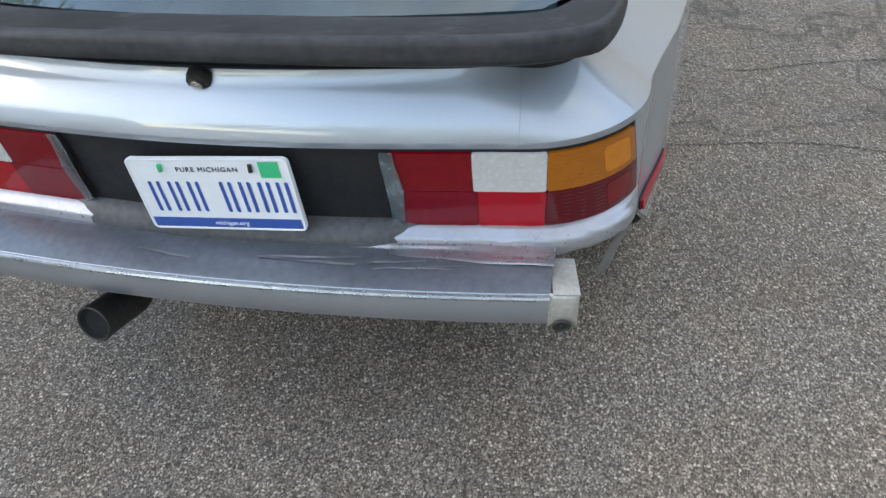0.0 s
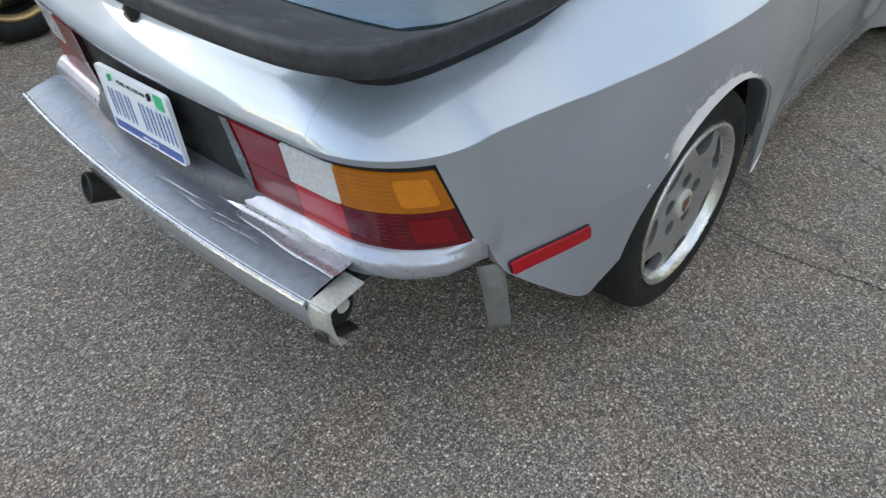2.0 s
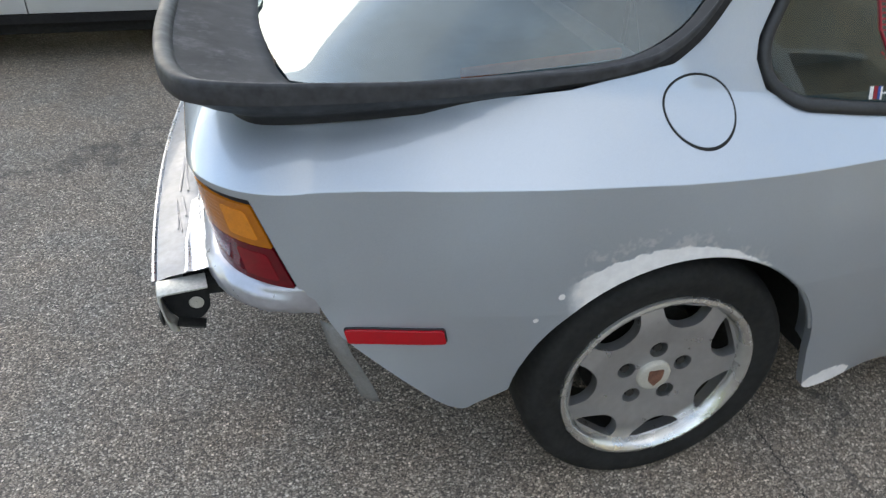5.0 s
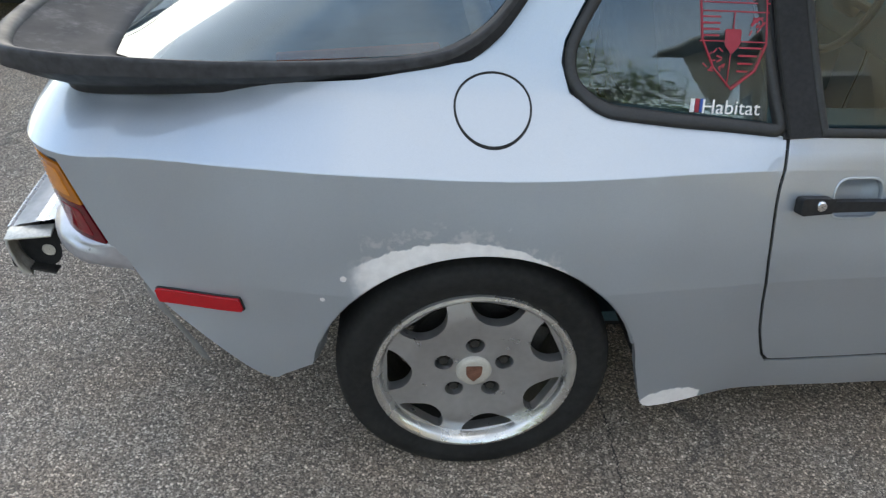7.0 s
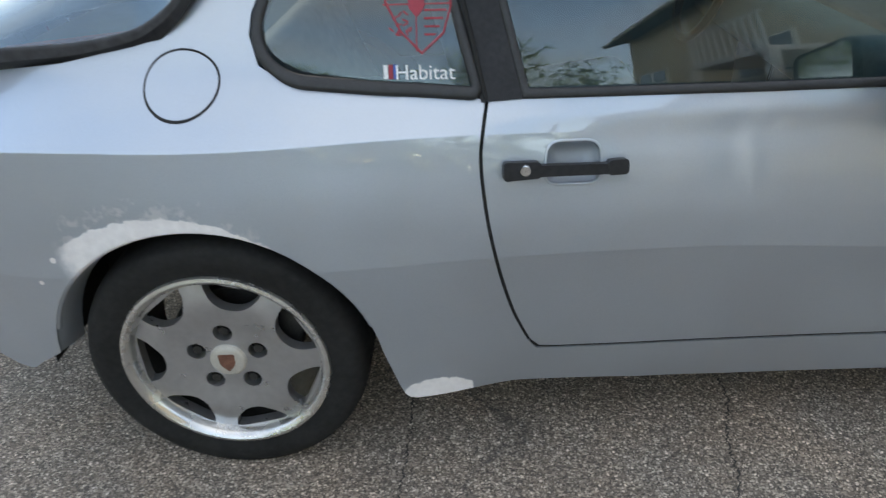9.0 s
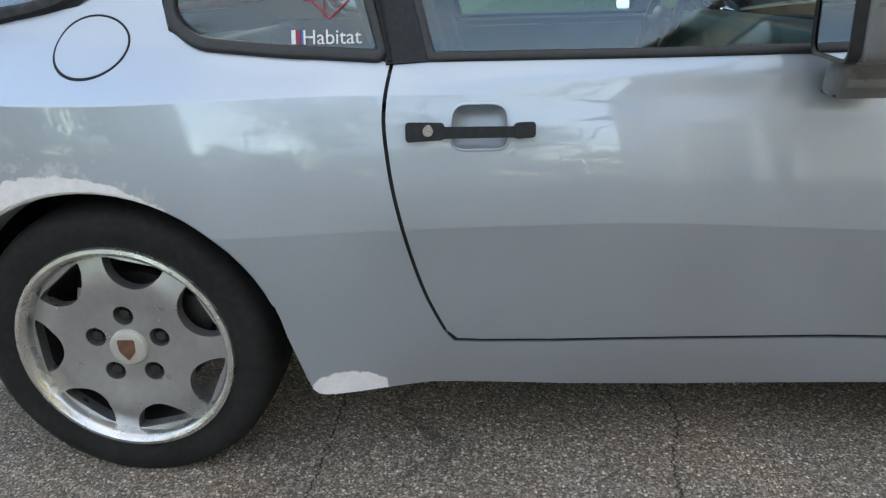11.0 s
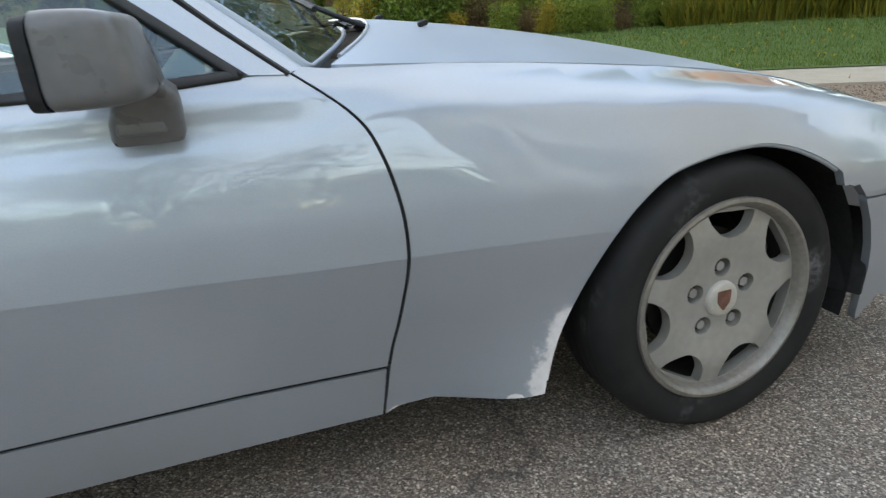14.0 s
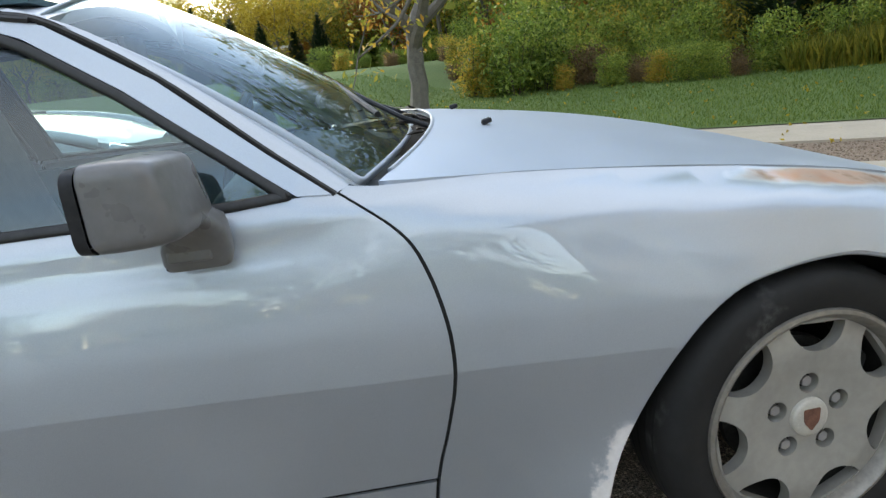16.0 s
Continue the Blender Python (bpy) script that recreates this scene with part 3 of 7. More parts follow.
for _i, _x in enumerate(GX):
    fz = float(fold_z(_x))
    zs, zb = float(z_sh(_x)), float(z_belt(_x))
    wm, ws, wb = float(w_mid(_x)), float(w_sh(_x)), float(w_belt(_x))
    drop = wm - ws + .010
    soft = smooth_keys([.06, .13, .27] + [fz + (zs - fz) * k for k in (0, .3, .56, .78, 1)] + [(zs + zb) / 2, zb, zb + .45],
                       [float(w_sill(_x)) - .03, float(w_sill(_x)), float(w_low(_x))] + [wm - drop * k for k in (0, .06, .30, .60, 1)] + [(wm - drop + wb) / 2 + float(hollow(_x)), wb, wb - .45 * .39])(GZ)
    wc = wm - .62 * (wm - ws)
    low = smooth_keys([.06, .13, .27, fz], [float(w_sill(_x)) - .03, float(w_sill(_x)), float(w_low(_x)), wm])(GZ)
    mid = smooth_keys([fz, (fz + zs) / 2, zs], [wm, wm - .30 * (wm - wc), wc])(GZ)
    top = smooth_keys([zs, (zs + zb) / 2, zb, zb + .45], [wc, (wc + wb) / 2 + .5 * float(hollow(_x)), wb, wb - .45 * .39])(GZ)
    hard = np.where(GZ < fz, low, np.where(GZ < zs, mid, top))
    c = float(crisp(_x))
    FIELD[_i] = np.where(GZ < (fz + zs) / 2, np.where(GZ < fz, low, mid * c + soft * (1 - c)), hard * c + soft * (1 - c))
# lower rear quarter keeps a soft fold above the crease; smooth lengthwise once
FIELD[1:-1] = (FIELD[:-2] + 2 * FIELD[1:-1] + FIELD[2:]) / 4


def half_width(x, z):
    a = min(max((x - X0) / DX, 0), len(GX) - 1.001)
    b = min(max((z - GZ[0]) / DZ, 0), len(GZ) - 1.001)
    i, j = int(a), int(b)
    a, b = a - i, b - j
    return (FIELD[i, j] * (1 - a) * (1 - b) + FIELD[i + 1, j] * a * (1 - b) + FIELD[i, j + 1] * (1 - a) * b + FIELD[i + 1, j + 1] * a * b)


TAIL_R = 0.20
tail_x = smooth_keys([.28, .48, .53, .575, .66, .745, .768, .795, .83, .865], [-.85, -.87, -.875, -.866, -.877, -.888, -.895, -.889, -.868, -.840])


def flank_point(u, z):
    """A place on the right flank: u is the length x along the side, and goes on round the tail."""
    xr = float(tail_x(z))
    u0 = xr + TAIL_R
    if u >= u0:
        return np.array((u, -half_width(u, z), z))
    w = half_width(u0, z)
    q = math.pi / 2 * TAIL_R
    if u0 - u < q:
        a = (u0 - u) / TAIL_R
        x, y = u0 - TAIL_R * math.sin(a), w - TAIL_R + TAIL_R * math.cos(a)
    else:
        x, y = xr, w - TAIL_R - (u0 - q - u)
    bow = 0.045 * max(0.0, 1 - (y / w)**2)**2
    return np.array((x - bow, -y, z))


def tail_u(y, z):
    """The u of the tail's place y (to the right positive)."""
    xr = float(tail_x(z))
    u0 = xr + TAIL_R
    w = half_width(u0, z)
    return u0 - math.pi / 2 * TAIL_R - (w - TAIL_R - y)


def flank(u, z, off=0.0):
    p = flank_point(u, z)
    if off == 0.0:
        return tuple(p)
    e = 0.008
    n = np.cross(flank_point(u + e, z) - flank_point(u - e, z), flank_point(u, z + e) - flank_point(u, z - e))
    return tuple(p + n / np.linalg.norm(n) * off)


hood_mid = curve_of([(1.6, .91), (1.84, .899), (2.0, .881), (2.27, .839), (2.57, .770), (2.86, .678), (3.1, .585), (3.25, .54)])


def hood_z(x, y):
    w, zb, zm = float(w_belt(x)), float(z_belt(x)), float(hood_mid(x))
    return zm - (zm - zb) * min(1.3, abs(y) / w)**2.2


def hood(x, y, off=0.0):
    return (x, y, hood_z(x, y) + off)

# ---- the silver coupe ----
car = thing("coupe", "faded silver two-door coupe with filler patches and broken bumper", "car")
HUB_Z, TYRE_R = 0.300, 0.303
ARCH_R = arc(0.005, 0.289, 0.347, 172, 8, 30)
ARCH_F = through_points([(1.992, .162), (2.003, .22), (2.021, .284), (2.05, .357), (2.085, .430), (2.13, .505), (2.18, .560), (2.241, .602), (2.325, .623), (2.40, .631), (2.461, .630), (2.524, .615), (2.579, .591), (2.616, .568), (2.637, .552)], 4)
SEAM_R = through_points([(.652, .325), (.634, .366), (.616, .413), (.597, .48), (.582, .546), (.568, .62), (.560, .685), (.5565, .74), (.561, .785), (.570, .831)], 3)
SEAM_F = through_points([(1.684, .280), (1.693, .325), (1.705, .37), (1.716, .419), (1.7255, .47), (1.730, .523), (1.728, .58), (1.718, .639), (1.704, .69), (1.684, .737), (1.655, .772), (1.618, .803), (1.574, .836)], 3)
GAP = 0.0035

BODY_FOLDS = ((fold_z, -.60, 2.90), (z_sh, -3.0, .75))

# quarter panel with sill, rear pillar and rounded tail corner
tz = lambda y, z: (tail_u(y, z), z)
lamp_front = lambda z: -.800 + (.745 - z) * .40
q_line = [(1.667, .160), (1.682 - GAP, .271), (1.41, .280), (1.1, .283), (.86, .287), (.72, .294), (.668, .299)]
q_line += [(x - GAP, z) for x, z in SEAM_R]
q_line += [(.553, .836), (.373, .849), (.212, .866), (.156, .896), (.140, .945), (.146, .980), (.222, 1.125), (.26, 1.150), (.485, 1.172), (.47, 1.196), (.30, 1.190), (.155, 1.168)]
q_line += [(.09, 1.088), (.018, .99), (-.066, .935), (-.222, .907), (-.46, .886), (-.66, .872), (-.76, .866)]
q_line += [tz(.66, .860), tz(.52, .864)] + [tz(.52, z) for z in np.linspace(.853, .768, 8)] + [tz(.52, .757), tz(.58, .7572), tz(.62, .7575), tz(.655, .758), (lamp_front(.758) + .005, .758), (lamp_front(.66) + .005, .66), (lamp_front(.575) + .005, .575), (-.700, .556), (-.690, .53), (-.676, .50), (-.657, .468), (-.630, .442), (-.60, .415), (-.56, .380), (-.52, .345), (-.485, .315), (-.455, .294), (-.43, .284), (-.418, .286)]
q_line += [(-.40, .300)] + ARCH_R + [(.362, .29), (.376, .24), (.386, .212), (.396, .202), (.41, .199), (.52, .200), (.62, .199), (.74, .188), (.9, .172), (1.1, .163), (1.4, .161)]
quarter = panel("quarter_panel", q_line, flank, M_quarter, car, 0.016, thick=0.02, folds=BODY_FOLDS, label="silver quarter panel with pale filler round the wheel arch")
mirrored(quarter)

# tail band above the lamps, and the lip below them
r_line = [tz(.5197, .757)] + [tz(.5197, z) for z in np.linspace(.768, .853, 8)] + [tz(.5197, .864), tz(.3, .867), tz(0, .868), tz(-.3, .867), tz(-.5197, .864)] + [tz(-.5197, z) for z in np.linspace(.853, .768, 8)] + [tz(-.5197, .757), tz(-.3, .756), tz(0, .756), tz(.3, .756)]
panel("tail_band", r_line, flank, M_paint, car, 0.02, thick=0.025, folds=((z_sh, -3.0, .75),))
lip_sec = rail([(-.03, 0, .586), (.004, 0, .582), (.014, 0, .572), (.021, 0, .558), (.018, 0, .540), (.004, 0, .526), (-.05, 0, .518)], 25)
rows = []
for off, _, z in lip_sec:
    row = []
    for u in np.linspace(tail_u(-.60, .56), -.695, 220):
        fold = (1 - abs(noise.noise(Vector((u * 9, z * 55 + u * 14, 3.0)))))**5 * .0050
        grow = min(1.0, max(0.0, (u - tail_u(.34, .56)) / .2))
        row.append(flank(u, z, (off + fold * grow) * min(1.0, (-.69 - u) / .10) - .006 * max(0.0, 1 - (-.69 - u) / .10)))
    rows.append(row)
v, f = loft(rows)
mesh_object("tail_lip", v, f, M_tape, car, True, "crumpled silver lip under the tail lamps")
rows = []
for off, z in ((-.02, .592), (.010, .588), (.020, .574), (.0265, .556), (.024, .538), (.006, .522)):
    rows.append([flank(tail_u(y, z), z, off - .016 * max(0.0, (abs(y) - .25) / .11)**1.6) for y in np.linspace(-.36, .36, 48)])
v, f = loft(rows)
mesh_object("number_panel_foot", v, f, M_grime, car, True, "grimy dark grey lip under the number plate")

# door with its shut lines
d_line = [(x + GAP, z) for x, z in SEAM_R] + [(.70, .834), (1.05, .831), (1.40, .831), (1.50, .836), (1.566, .840)] + [(x - GAP, z) for x, z in SEAM_F[::-1]]
d_line += [(1.41, .289), (1.1, .291), (.86, .295), (.72, .302), (.674, .307)]
rec = rounded([(.668, .684), (.779, .682), (.775, .764), (.673, .766)], .03)
door = panel("door", d_line, flank, M_paint, car, 0.018, [rec], thick=0.02, folds=BODY_FOLDS)
mirrored(door)
for nm, line in (("shut_line", [(.655, .314), (.668, .303), (.72, .298), (.86, .291), (1.1, .287), (1.41, .2845), (1.68, .2755)]), ("shut_line", SEAM_R[:-1]), ("shut_line", SEAM_F)):
    mirrored(part(nm, tube([flank(x, z, -.009) for x, z in line], .0062, 6), M_cavity, car))
# front wing
f_line = [(x + GAP, z) for x, z in SEAM_F] + [(1.59, .845), (1.635, .838), (1.75, .832), (1.85, .826), (2.0, .813), (2.11, .801), (2.33, .776), (2.566, .740), (2.72, .703), (2.86, .665), (2.86, .482), (2.818, .481), (2.76, .484), (2.717, .487), (2.702, .503), (2.688, .520), (2.672, .518), (2.658, .524), (2.645, .523), (2.641, .535)]
f_line += ARCH_F[::-1] + [(1.95, .159), (1.9, .163), (1.77, .184), (1.70, .174), (1.669 + GAP, .160)]
wing = panel("front_wing", f_line, flank, M_fender, car, 0.018, thick=0.02, folds=BODY_FOLDS, label="silver front wing with orange primer on its crown")
mirrored(wing)
# nose and torn bumper skin
n_line = [(2.865, .664), (3.0, .62), (3.12, .57), (3.22, .5), (3.24, .3), (3.2, .17), (3.02, .185), (2.95, .19), (2.90, .20), (2.862, .214), (2.848, .19), (2.835, .18), (2.823, .158), (2.812, .154), (2.804, .185), (2.800, .216), (2.800, .26), (2.797, .297), (2.784, .358), (2.757, .423), (2.738, .452), (2.720, .481), (2.76, .479), (2.865, .476)]
nose = panel("bumper_skin", n_line, flank, M_paint, car, 0.025, thick=0.02, label="torn grey bumper skin hanging at the wheel")
mirrored(nose)
lamp = panel("marker_lamp", rounded([(2.828, .418), (2.93, .416), (2.93, .454), (2.828, .454)], .008), flank, M_black, car, 0.02, thick=0.015, out=0.008)
mirrored(lamp)
v, f = loft([[flank(3.235, z, 0.0) for z in np.linspace(.15, .53, 12)], [(3.33, -.4, z) for z in np.linspace(.15, .53, 12)], [(3.36, 0, z) for z in np.linspace(.15, .53, 12)], [(3.33, .4, z) for z in np.linspace(.15, .53, 12)], [(flank(3.235, z)[0], -flank(3.235, z)[1], z) for z in np.linspace(.15, .53, 12)]])
mesh_object("nose", v, f, M_paint, car)

# bonnet
cowl_x = lambda y: 1.835 - 0.19 * (abs(y) / 0.69)**2.2
h_line = [(cowl_x(y), y) for y in np.linspace(-.69, .69, 29)][::-1]
edge = [(1.70, .692), (1.8, .677), (1.9, .661), (2.05, .649), (2.2, .641), (2.4, .636), (2.6, .631), (2.75, .618), (2.9, .595), (3.05, .56), (3.15, .52)]
h_line = [(x, -y) for x, y in edge] + [(3.2, -.3), (3.22, 0), (3.2, .3)] + [(x, y) for x, y in edge[::-1]] + h_line
panel("bonnet", h_line, hood, M_dull, car, 0.025, thick=0.015)
# cowl with wiper and leaves
cw = []
for k in np.linspace(0, 1, 6):
    cw.append([(1.66 - 0.10 * (abs(y) / .62)**2 + k * (cowl_x(y) + 0.03 - 1.66 + 0.10 * (abs(y) / .62)**2), y, hood_z(min(1.8, cowl_x(y)), y) - 0.03 - 0.05 * math.sin(math.pi * k)) for y in np.linspace(-.63, .63, 40)])
v, f = loft(cw)
mesh_object("cowl", v, f, M_cavity, car)
rc = [(cowl_x(y) - 0.004, y, hood_z(cowl_x(y), y)) for y in np.linspace(-.64, .64, 40)]
part("bonnet_edge", tube(rc, 0.0045), M_dull, car)
part("wiper_arm", tube([(1.80, -.30, .885), (1.74, -.28, .912), (1.62, -.05, .985), (1.55, .10, 1.025)], .006), M_black, car)
part("wiper_blade", tube([(1.68, -.35, .93), (1.60, -.1, 1.0), (1.56, .16, 1.018)], .007), M_seal, car)
part("wiper_arm", tube([(1.80, .20, .885), (1.74, .24, .912), (1.66, .45, .93)], .006), M_black, car)
for y in (-.312, .10):
    bm = box((1.925, y, hood_z(1.925, y) + .008), (.024, .016, .013), (0, -12, 0), .005)
    part("washer_jet", bm, M_black, car)

for k in range(46):
    r = random.Random(k)
    y = r.uniform(-.36, .40)
    xx = cowl_x(y) - r.uniform(.02, .12)
    zz = hood_z(min(1.8, cowl_x(y)), y) - r.uniform(-.012, .03)
    l, w, a = r.uniform(.02, .05), r.uniform(.006, .014), r.uniform(0, 6.3)
    bm = bmesh.new()
    pts = [(-l, 0, 0), (0, -w, .004), (l, 0, r.uniform(-.01, .02)), (0, w, .006)]
    bm.faces.new([bm.verts.new((xx + p[0] * math.cos(a) - p[1] * math.sin(a), y + p[0] * math.sin(a) + p[1] * math.cos(a), zz + p[2])) for p in pts])
    part("cowl_leaf", bm, M_leaf_pale if k % 9 == 0 else M_leaf_dry, car, "", False)

# roof
roof_edge = curve_of([(.13, 1.165), (.30, 1.189), (.5, 1.199), (.74, 1.194), (.95, 1.180), (1.14, 1.150)])


def roof(x, y, off=0.0):
    e = float(roof_edge(x))
    w = half_width(x, e) + 0.004
    return (x, y * w, e + 0.062 * (1 - abs(y)**2.4) + off)


rl = [(.15, -1), (.4, -1), (.7, -1), (.95, -1), (1.14, -1), (1.16, -.6), (1.165, 0), (1.16, .6), (1.14, 1), (.95, 1), (.7, 1), (.4, 1), (.15, 1), (.16, .5), (.165, 0), (.16, -.5)]
panel("roof", rl, lambda a, b, o=0.0: roof(a, b, o), M_dull, car, 0.04, thick=0.02)
for s in (-1, 1):
    g = [roof(x, s * 0.995, 0.004) for x in np.linspace(.15, 1.13, 24)]
    part("drip_rail", tube(g, .006, 6), M_seal, car)
    g = [roof(x, s * 0.90, 0.001) for x in np.linspace(.17, 1.12, 24)]
    part("roof_seam", tube(g, .003, 6), M_black, car)

# windscreen
def screen(s, t, off=0.0):
    bx, bz = 1.785 - .165 * s * s, .878 - .046 * s * s
    tx, tz_ = 1.165 - .05 * s * s, 1.252 - .085 * s * s
    x, z = bx + (tx - bx) * t, bz + (tz_ - bz) * t + .10 * t * (1 - t)
    return (x + off * .5, s * (.635 + (.545 - .635) * t), z + off * .85)


sq = rounded([(-1, 0), (1, 0), (1, 1), (-1, 1)], .025)
panel("windscreen", sq, screen, M_wind, car, 0.08, thick=0.0, label="dusty windscreen glass").visible_shadow = False
band("windscreen_trim", sq, .012, screen, M_dull, car, .005)

# door frame and front pillar
frame_in = [(1.508, .838), (1.412, .912), (1.258, 1.033), (1.115, 1.128), (1.04, 1.158), (.90, 1.176), (.70, 1.184), (.52, 1.182)]
frame_out = [(.50, 1.197), (.70, 1.196), (.92, 1.187), (1.06, 1.170), (1.15, 1.145), (1.31, 1.043), (1.468, .910), (1.564, .834)]
pd = panel("door_frame", frame_in + frame_out, flank, M_paint, door, 0.03, thick=0.02, out=0.003)
mirrored(pd)
pin = [(1.569, .834), (1.473, .911), (1.315, 1.045), (1.157, 1.147), (1.068, 1.172)]
pillar = []
for k in range(7):
    t = k / 6
    row = []
    for i in range(24):
        s = i / 23
        a = rail([flank(x, z, 0.002) for x, z in pin], 24)[i]
        c = screen(-1.03, max(0.0, s * 1.0 - .0), 0.004)
        b = [a[j] + (c[j] - a[j]) * t for j in range(3)]
        h = .012 * math.sin(math.pi * t) + (.006 if k in (3,) else 0)
        row.append((b[0] + h * .3, b[1] - h * .5, b[2] + h * .6))
    pillar.append(row)
v, f = loft(pillar)
pl = mesh_object("front_pillar", v, f, M_paint, car)
bm = bmesh.new(); bm.from_mesh(pl.data); bmesh.ops.recalc_face_normals(bm, faces=bm.faces); bm.to_mesh(pl.data); bm.free()
mirrored(pl)
mirrored(part("pillar_backing", tube([flank(x, z, -.012) for x, z in through_points(pin, 6)], .013, 8), M_cavity, car))
sl = part("pillar_seal", tube([flank(x + .002, z + .001, 0.0) for x, z in through_points(pin, 6)], .0048, 6), M_seal, car)
mirrored(sl)

# side glass
def pane(a, b, o=0.0):
    """The side glass: a straight fall from belt to roof with a barrel bulge."""
    z0, z1 = max(.84, float(z_belt(a))), 1.18
    t = (b - z0) / (z1 - z0)
    w = half_width(a, z0) * (1 - t) + half_width(a, z1) * t
    return (a, -(w - .020 + .048 * t * (1 - t) + o), b)


dg = rounded([(.636, .836), (1.05, .832), (1.40, .832), (1.500, .838, .01), (1.407, .912, .05), (1.252, 1.031), (1.110, 1.125, .04), (1.035, 1.155, .03), (.90, 1.172), (.7, 1.180), (.548, 1.176, .01)], 0)
qg = rounded([(.552, .846, .012), (.373, .858, .03), (.215, .875, .05), (.163, .912, .05), (.158, .965, .03), (.245, 1.125, .03), (.28, 1.142, .03), (.462, 1.152, .012)], 0)
g1 = panel("window", dg, pane, M_glass, door, 0.03, thick=0.0)
g1.visible_shadow = False
mirrored(g1).visible_shadow = False
g2 = panel("quarter_window", qg, lambda a, b, o=0.0: pane(a, b, o + .004), M_glass, car, 0.03, thick=0.0)
g2.visible_shadow = False
mirrored(g2).visible_shadow = False
s1 = band("window_seal", offset_line(dg, -.004), .016, flank, M_seal, door, .006)
mirrored(s1)
s2 = band("quarter_window_seal", offset_line(qg, -.014), .021, flank, M_seal, car, .009, "thick black rubber window surround")
mirrored(s2)
bp = panel("door_pillar_trim", [(.560, .829), (.634, .832), (.545, 1.182), (.478, 1.182)], flank, M_black, car, 0.03, thick=0.02, out=0.004, label="matt black pillar trim")
mirrored(bp)
br = part("pillar_joint", tube([flank(.568, .832, .007), flank(.530, 1.0, .007), flank(.490, 1.182, .007)], .004, 6), M_cavity, car)
mirrored(br)

# boot spoiler and hatch
A = [(.150, -.612, 1.165), (.090, -.645, 1.086), (.018, -.660, .988), (-.066, -.665, .933), (-.222, -.660, .905), (-.46, -.650, .884), (-.66, -.628, .869), (-.775, -.590, .860), (-.840, -.46, .866), (-.862, -.24, .873), (-.867, 0, .875)]
B = [(.146, -.606, 1.176), (.083, -.642, 1.096), (.006, -.662, .999), (-.08, -.674, .953), (-.222, -.678, .936), (-.46, -.682, .934), (-.70, -.672, .940), (-.872, -.632, .945), (-.930, -.50, .947), (-.953, -.24, .949), (-.958, 0, .950)]
C = [(.128, -.577, 1.192), (.060, -.612, 1.070), (-.014, -.628, .985), (-.11, -.632, .945), (-.24, -.628, .930), (-.47, -.618, .918), (-.63, -.598, .906), (-.700, -.545, .900), (-.728, -.44, .900), (-.744, -.24, .901), (-.748, 0, .902)]
NR = 90
ra, rb, rc_ = rail(A, NR), rail(B, NR), rail(C, NR)


def lift(r, dx, dz, k0=0.35):
    return [(p[0] + dx * max(0, (i / NR - k0)), p[1], p[2] + dz * min(1, max(.3, i / NR * 1.6))) for i, p in enumerate(r)]


blend = lambda p, q, t, dz=0.0: [tuple(a + (b - a) * t + (dz if j == 2 else 0) for j, (a, b) in enumerate(zip(x, y))) for x, y in zip(p, q)]
both = lambda rows: [r + [(p[0], -p[1], p[2]) for p in r[-2::-1]] for r in rows]
deck_rows = [blend(rc_, rc_, 0, -.035), rc_, blend(rc_, rb, .12, .001), blend(rc_, rb, .5, -.002), blend(rc_, rb, .78, -.004), blend(rc_, rb, .84, -.002)]
skirt_rows = [lift(rb, .006, -.034), blend(ra, lift(rb, .0, -.040), .55), blend(ra, lift(rb, .0, -.040), .25), ra, blend(ra, ra, 0, -.012)]
rim_rows = [blend(rc_, rb, .83, -.006), blend(rc_, rb, .845, .001), blend(rc_, rb, .87, .005), blend(rc_, rb, .92, .007), blend(rc_, rb, .97, .005), rb, lift(rb, -.002, -.008), lift(rb, -.003, -.022), lift(rb, .003, -.036), lift(rb, .012, -.037)]
v, f = loft(both(rim_rows))
hatch = new("hatch")
hatch.parent = car
sp = mesh_object("spoiler", v, f, M_satin, hatch, True, "black rubber boot spoiler with a rolled rim")
v, f = loft(both(skirt_rows))
sk = mesh_object("spoiler_skirt", v, f, M_black, hatch, True, "black rubber underside of the spoiler")
bm = bmesh.new(); bm.from_mesh(sk.data); bmesh.ops.recalc_face_normals(bm, faces=bm.faces); bm.to_mesh(sk.data); bm.free()
v, f = loft(both(deck_rows))
dk = mesh_object("spoiler_deck", v, f, M_chalk, hatch, True, "chalky scuffed top of the spoiler")
bm = bmesh.new(); bm.from_mesh(dk.data); bmesh.ops.recalc_face_normals(bm, faces=bm.faces); bm.to_mesh(dk.data); bm.free()
bm = bmesh.new(); bm.from_mesh(sp.data); bmesh.ops.recalc_face_normals(bm, faces=bm.faces); bm.to_mesh(sp.data); bm.free()
e_side = rail([(.128, -.572, 1.192), (.060, -.606, 1.070), (-.014, -.622, .985), (-.11, -.626, .943), (-.24, -.620, .930), (-.47, -.612, .917), (-.62, -.592, .907), (-.705, -.535, .903)], 41)
e_mid = rail([(.165, 0, 1.250), (.10, 0, 1.232), (0, 0, 1.202), (-.15, 0, 1.155), (-.3, 0, 1.105), (-.5, 0, 1.018), (-.757, 0, .903)], 41)
rows = []
for sgn in np.linspace(-1, 1, 41):
    rows.append([(m[0] + (e[0] - m[0]) * abs(sgn)**2.2, -e[1] * sgn, m[2] + (e[2] - m[2]) * abs(sgn)**2.4) for e, m in zip(e_side, e_mid)])
v, f = loft(rows)
hg = mesh_object("hatch_glass", v, f, M_hatchglass, hatch, True, "large dusty curved rear window")
hg.visible_shadow = False
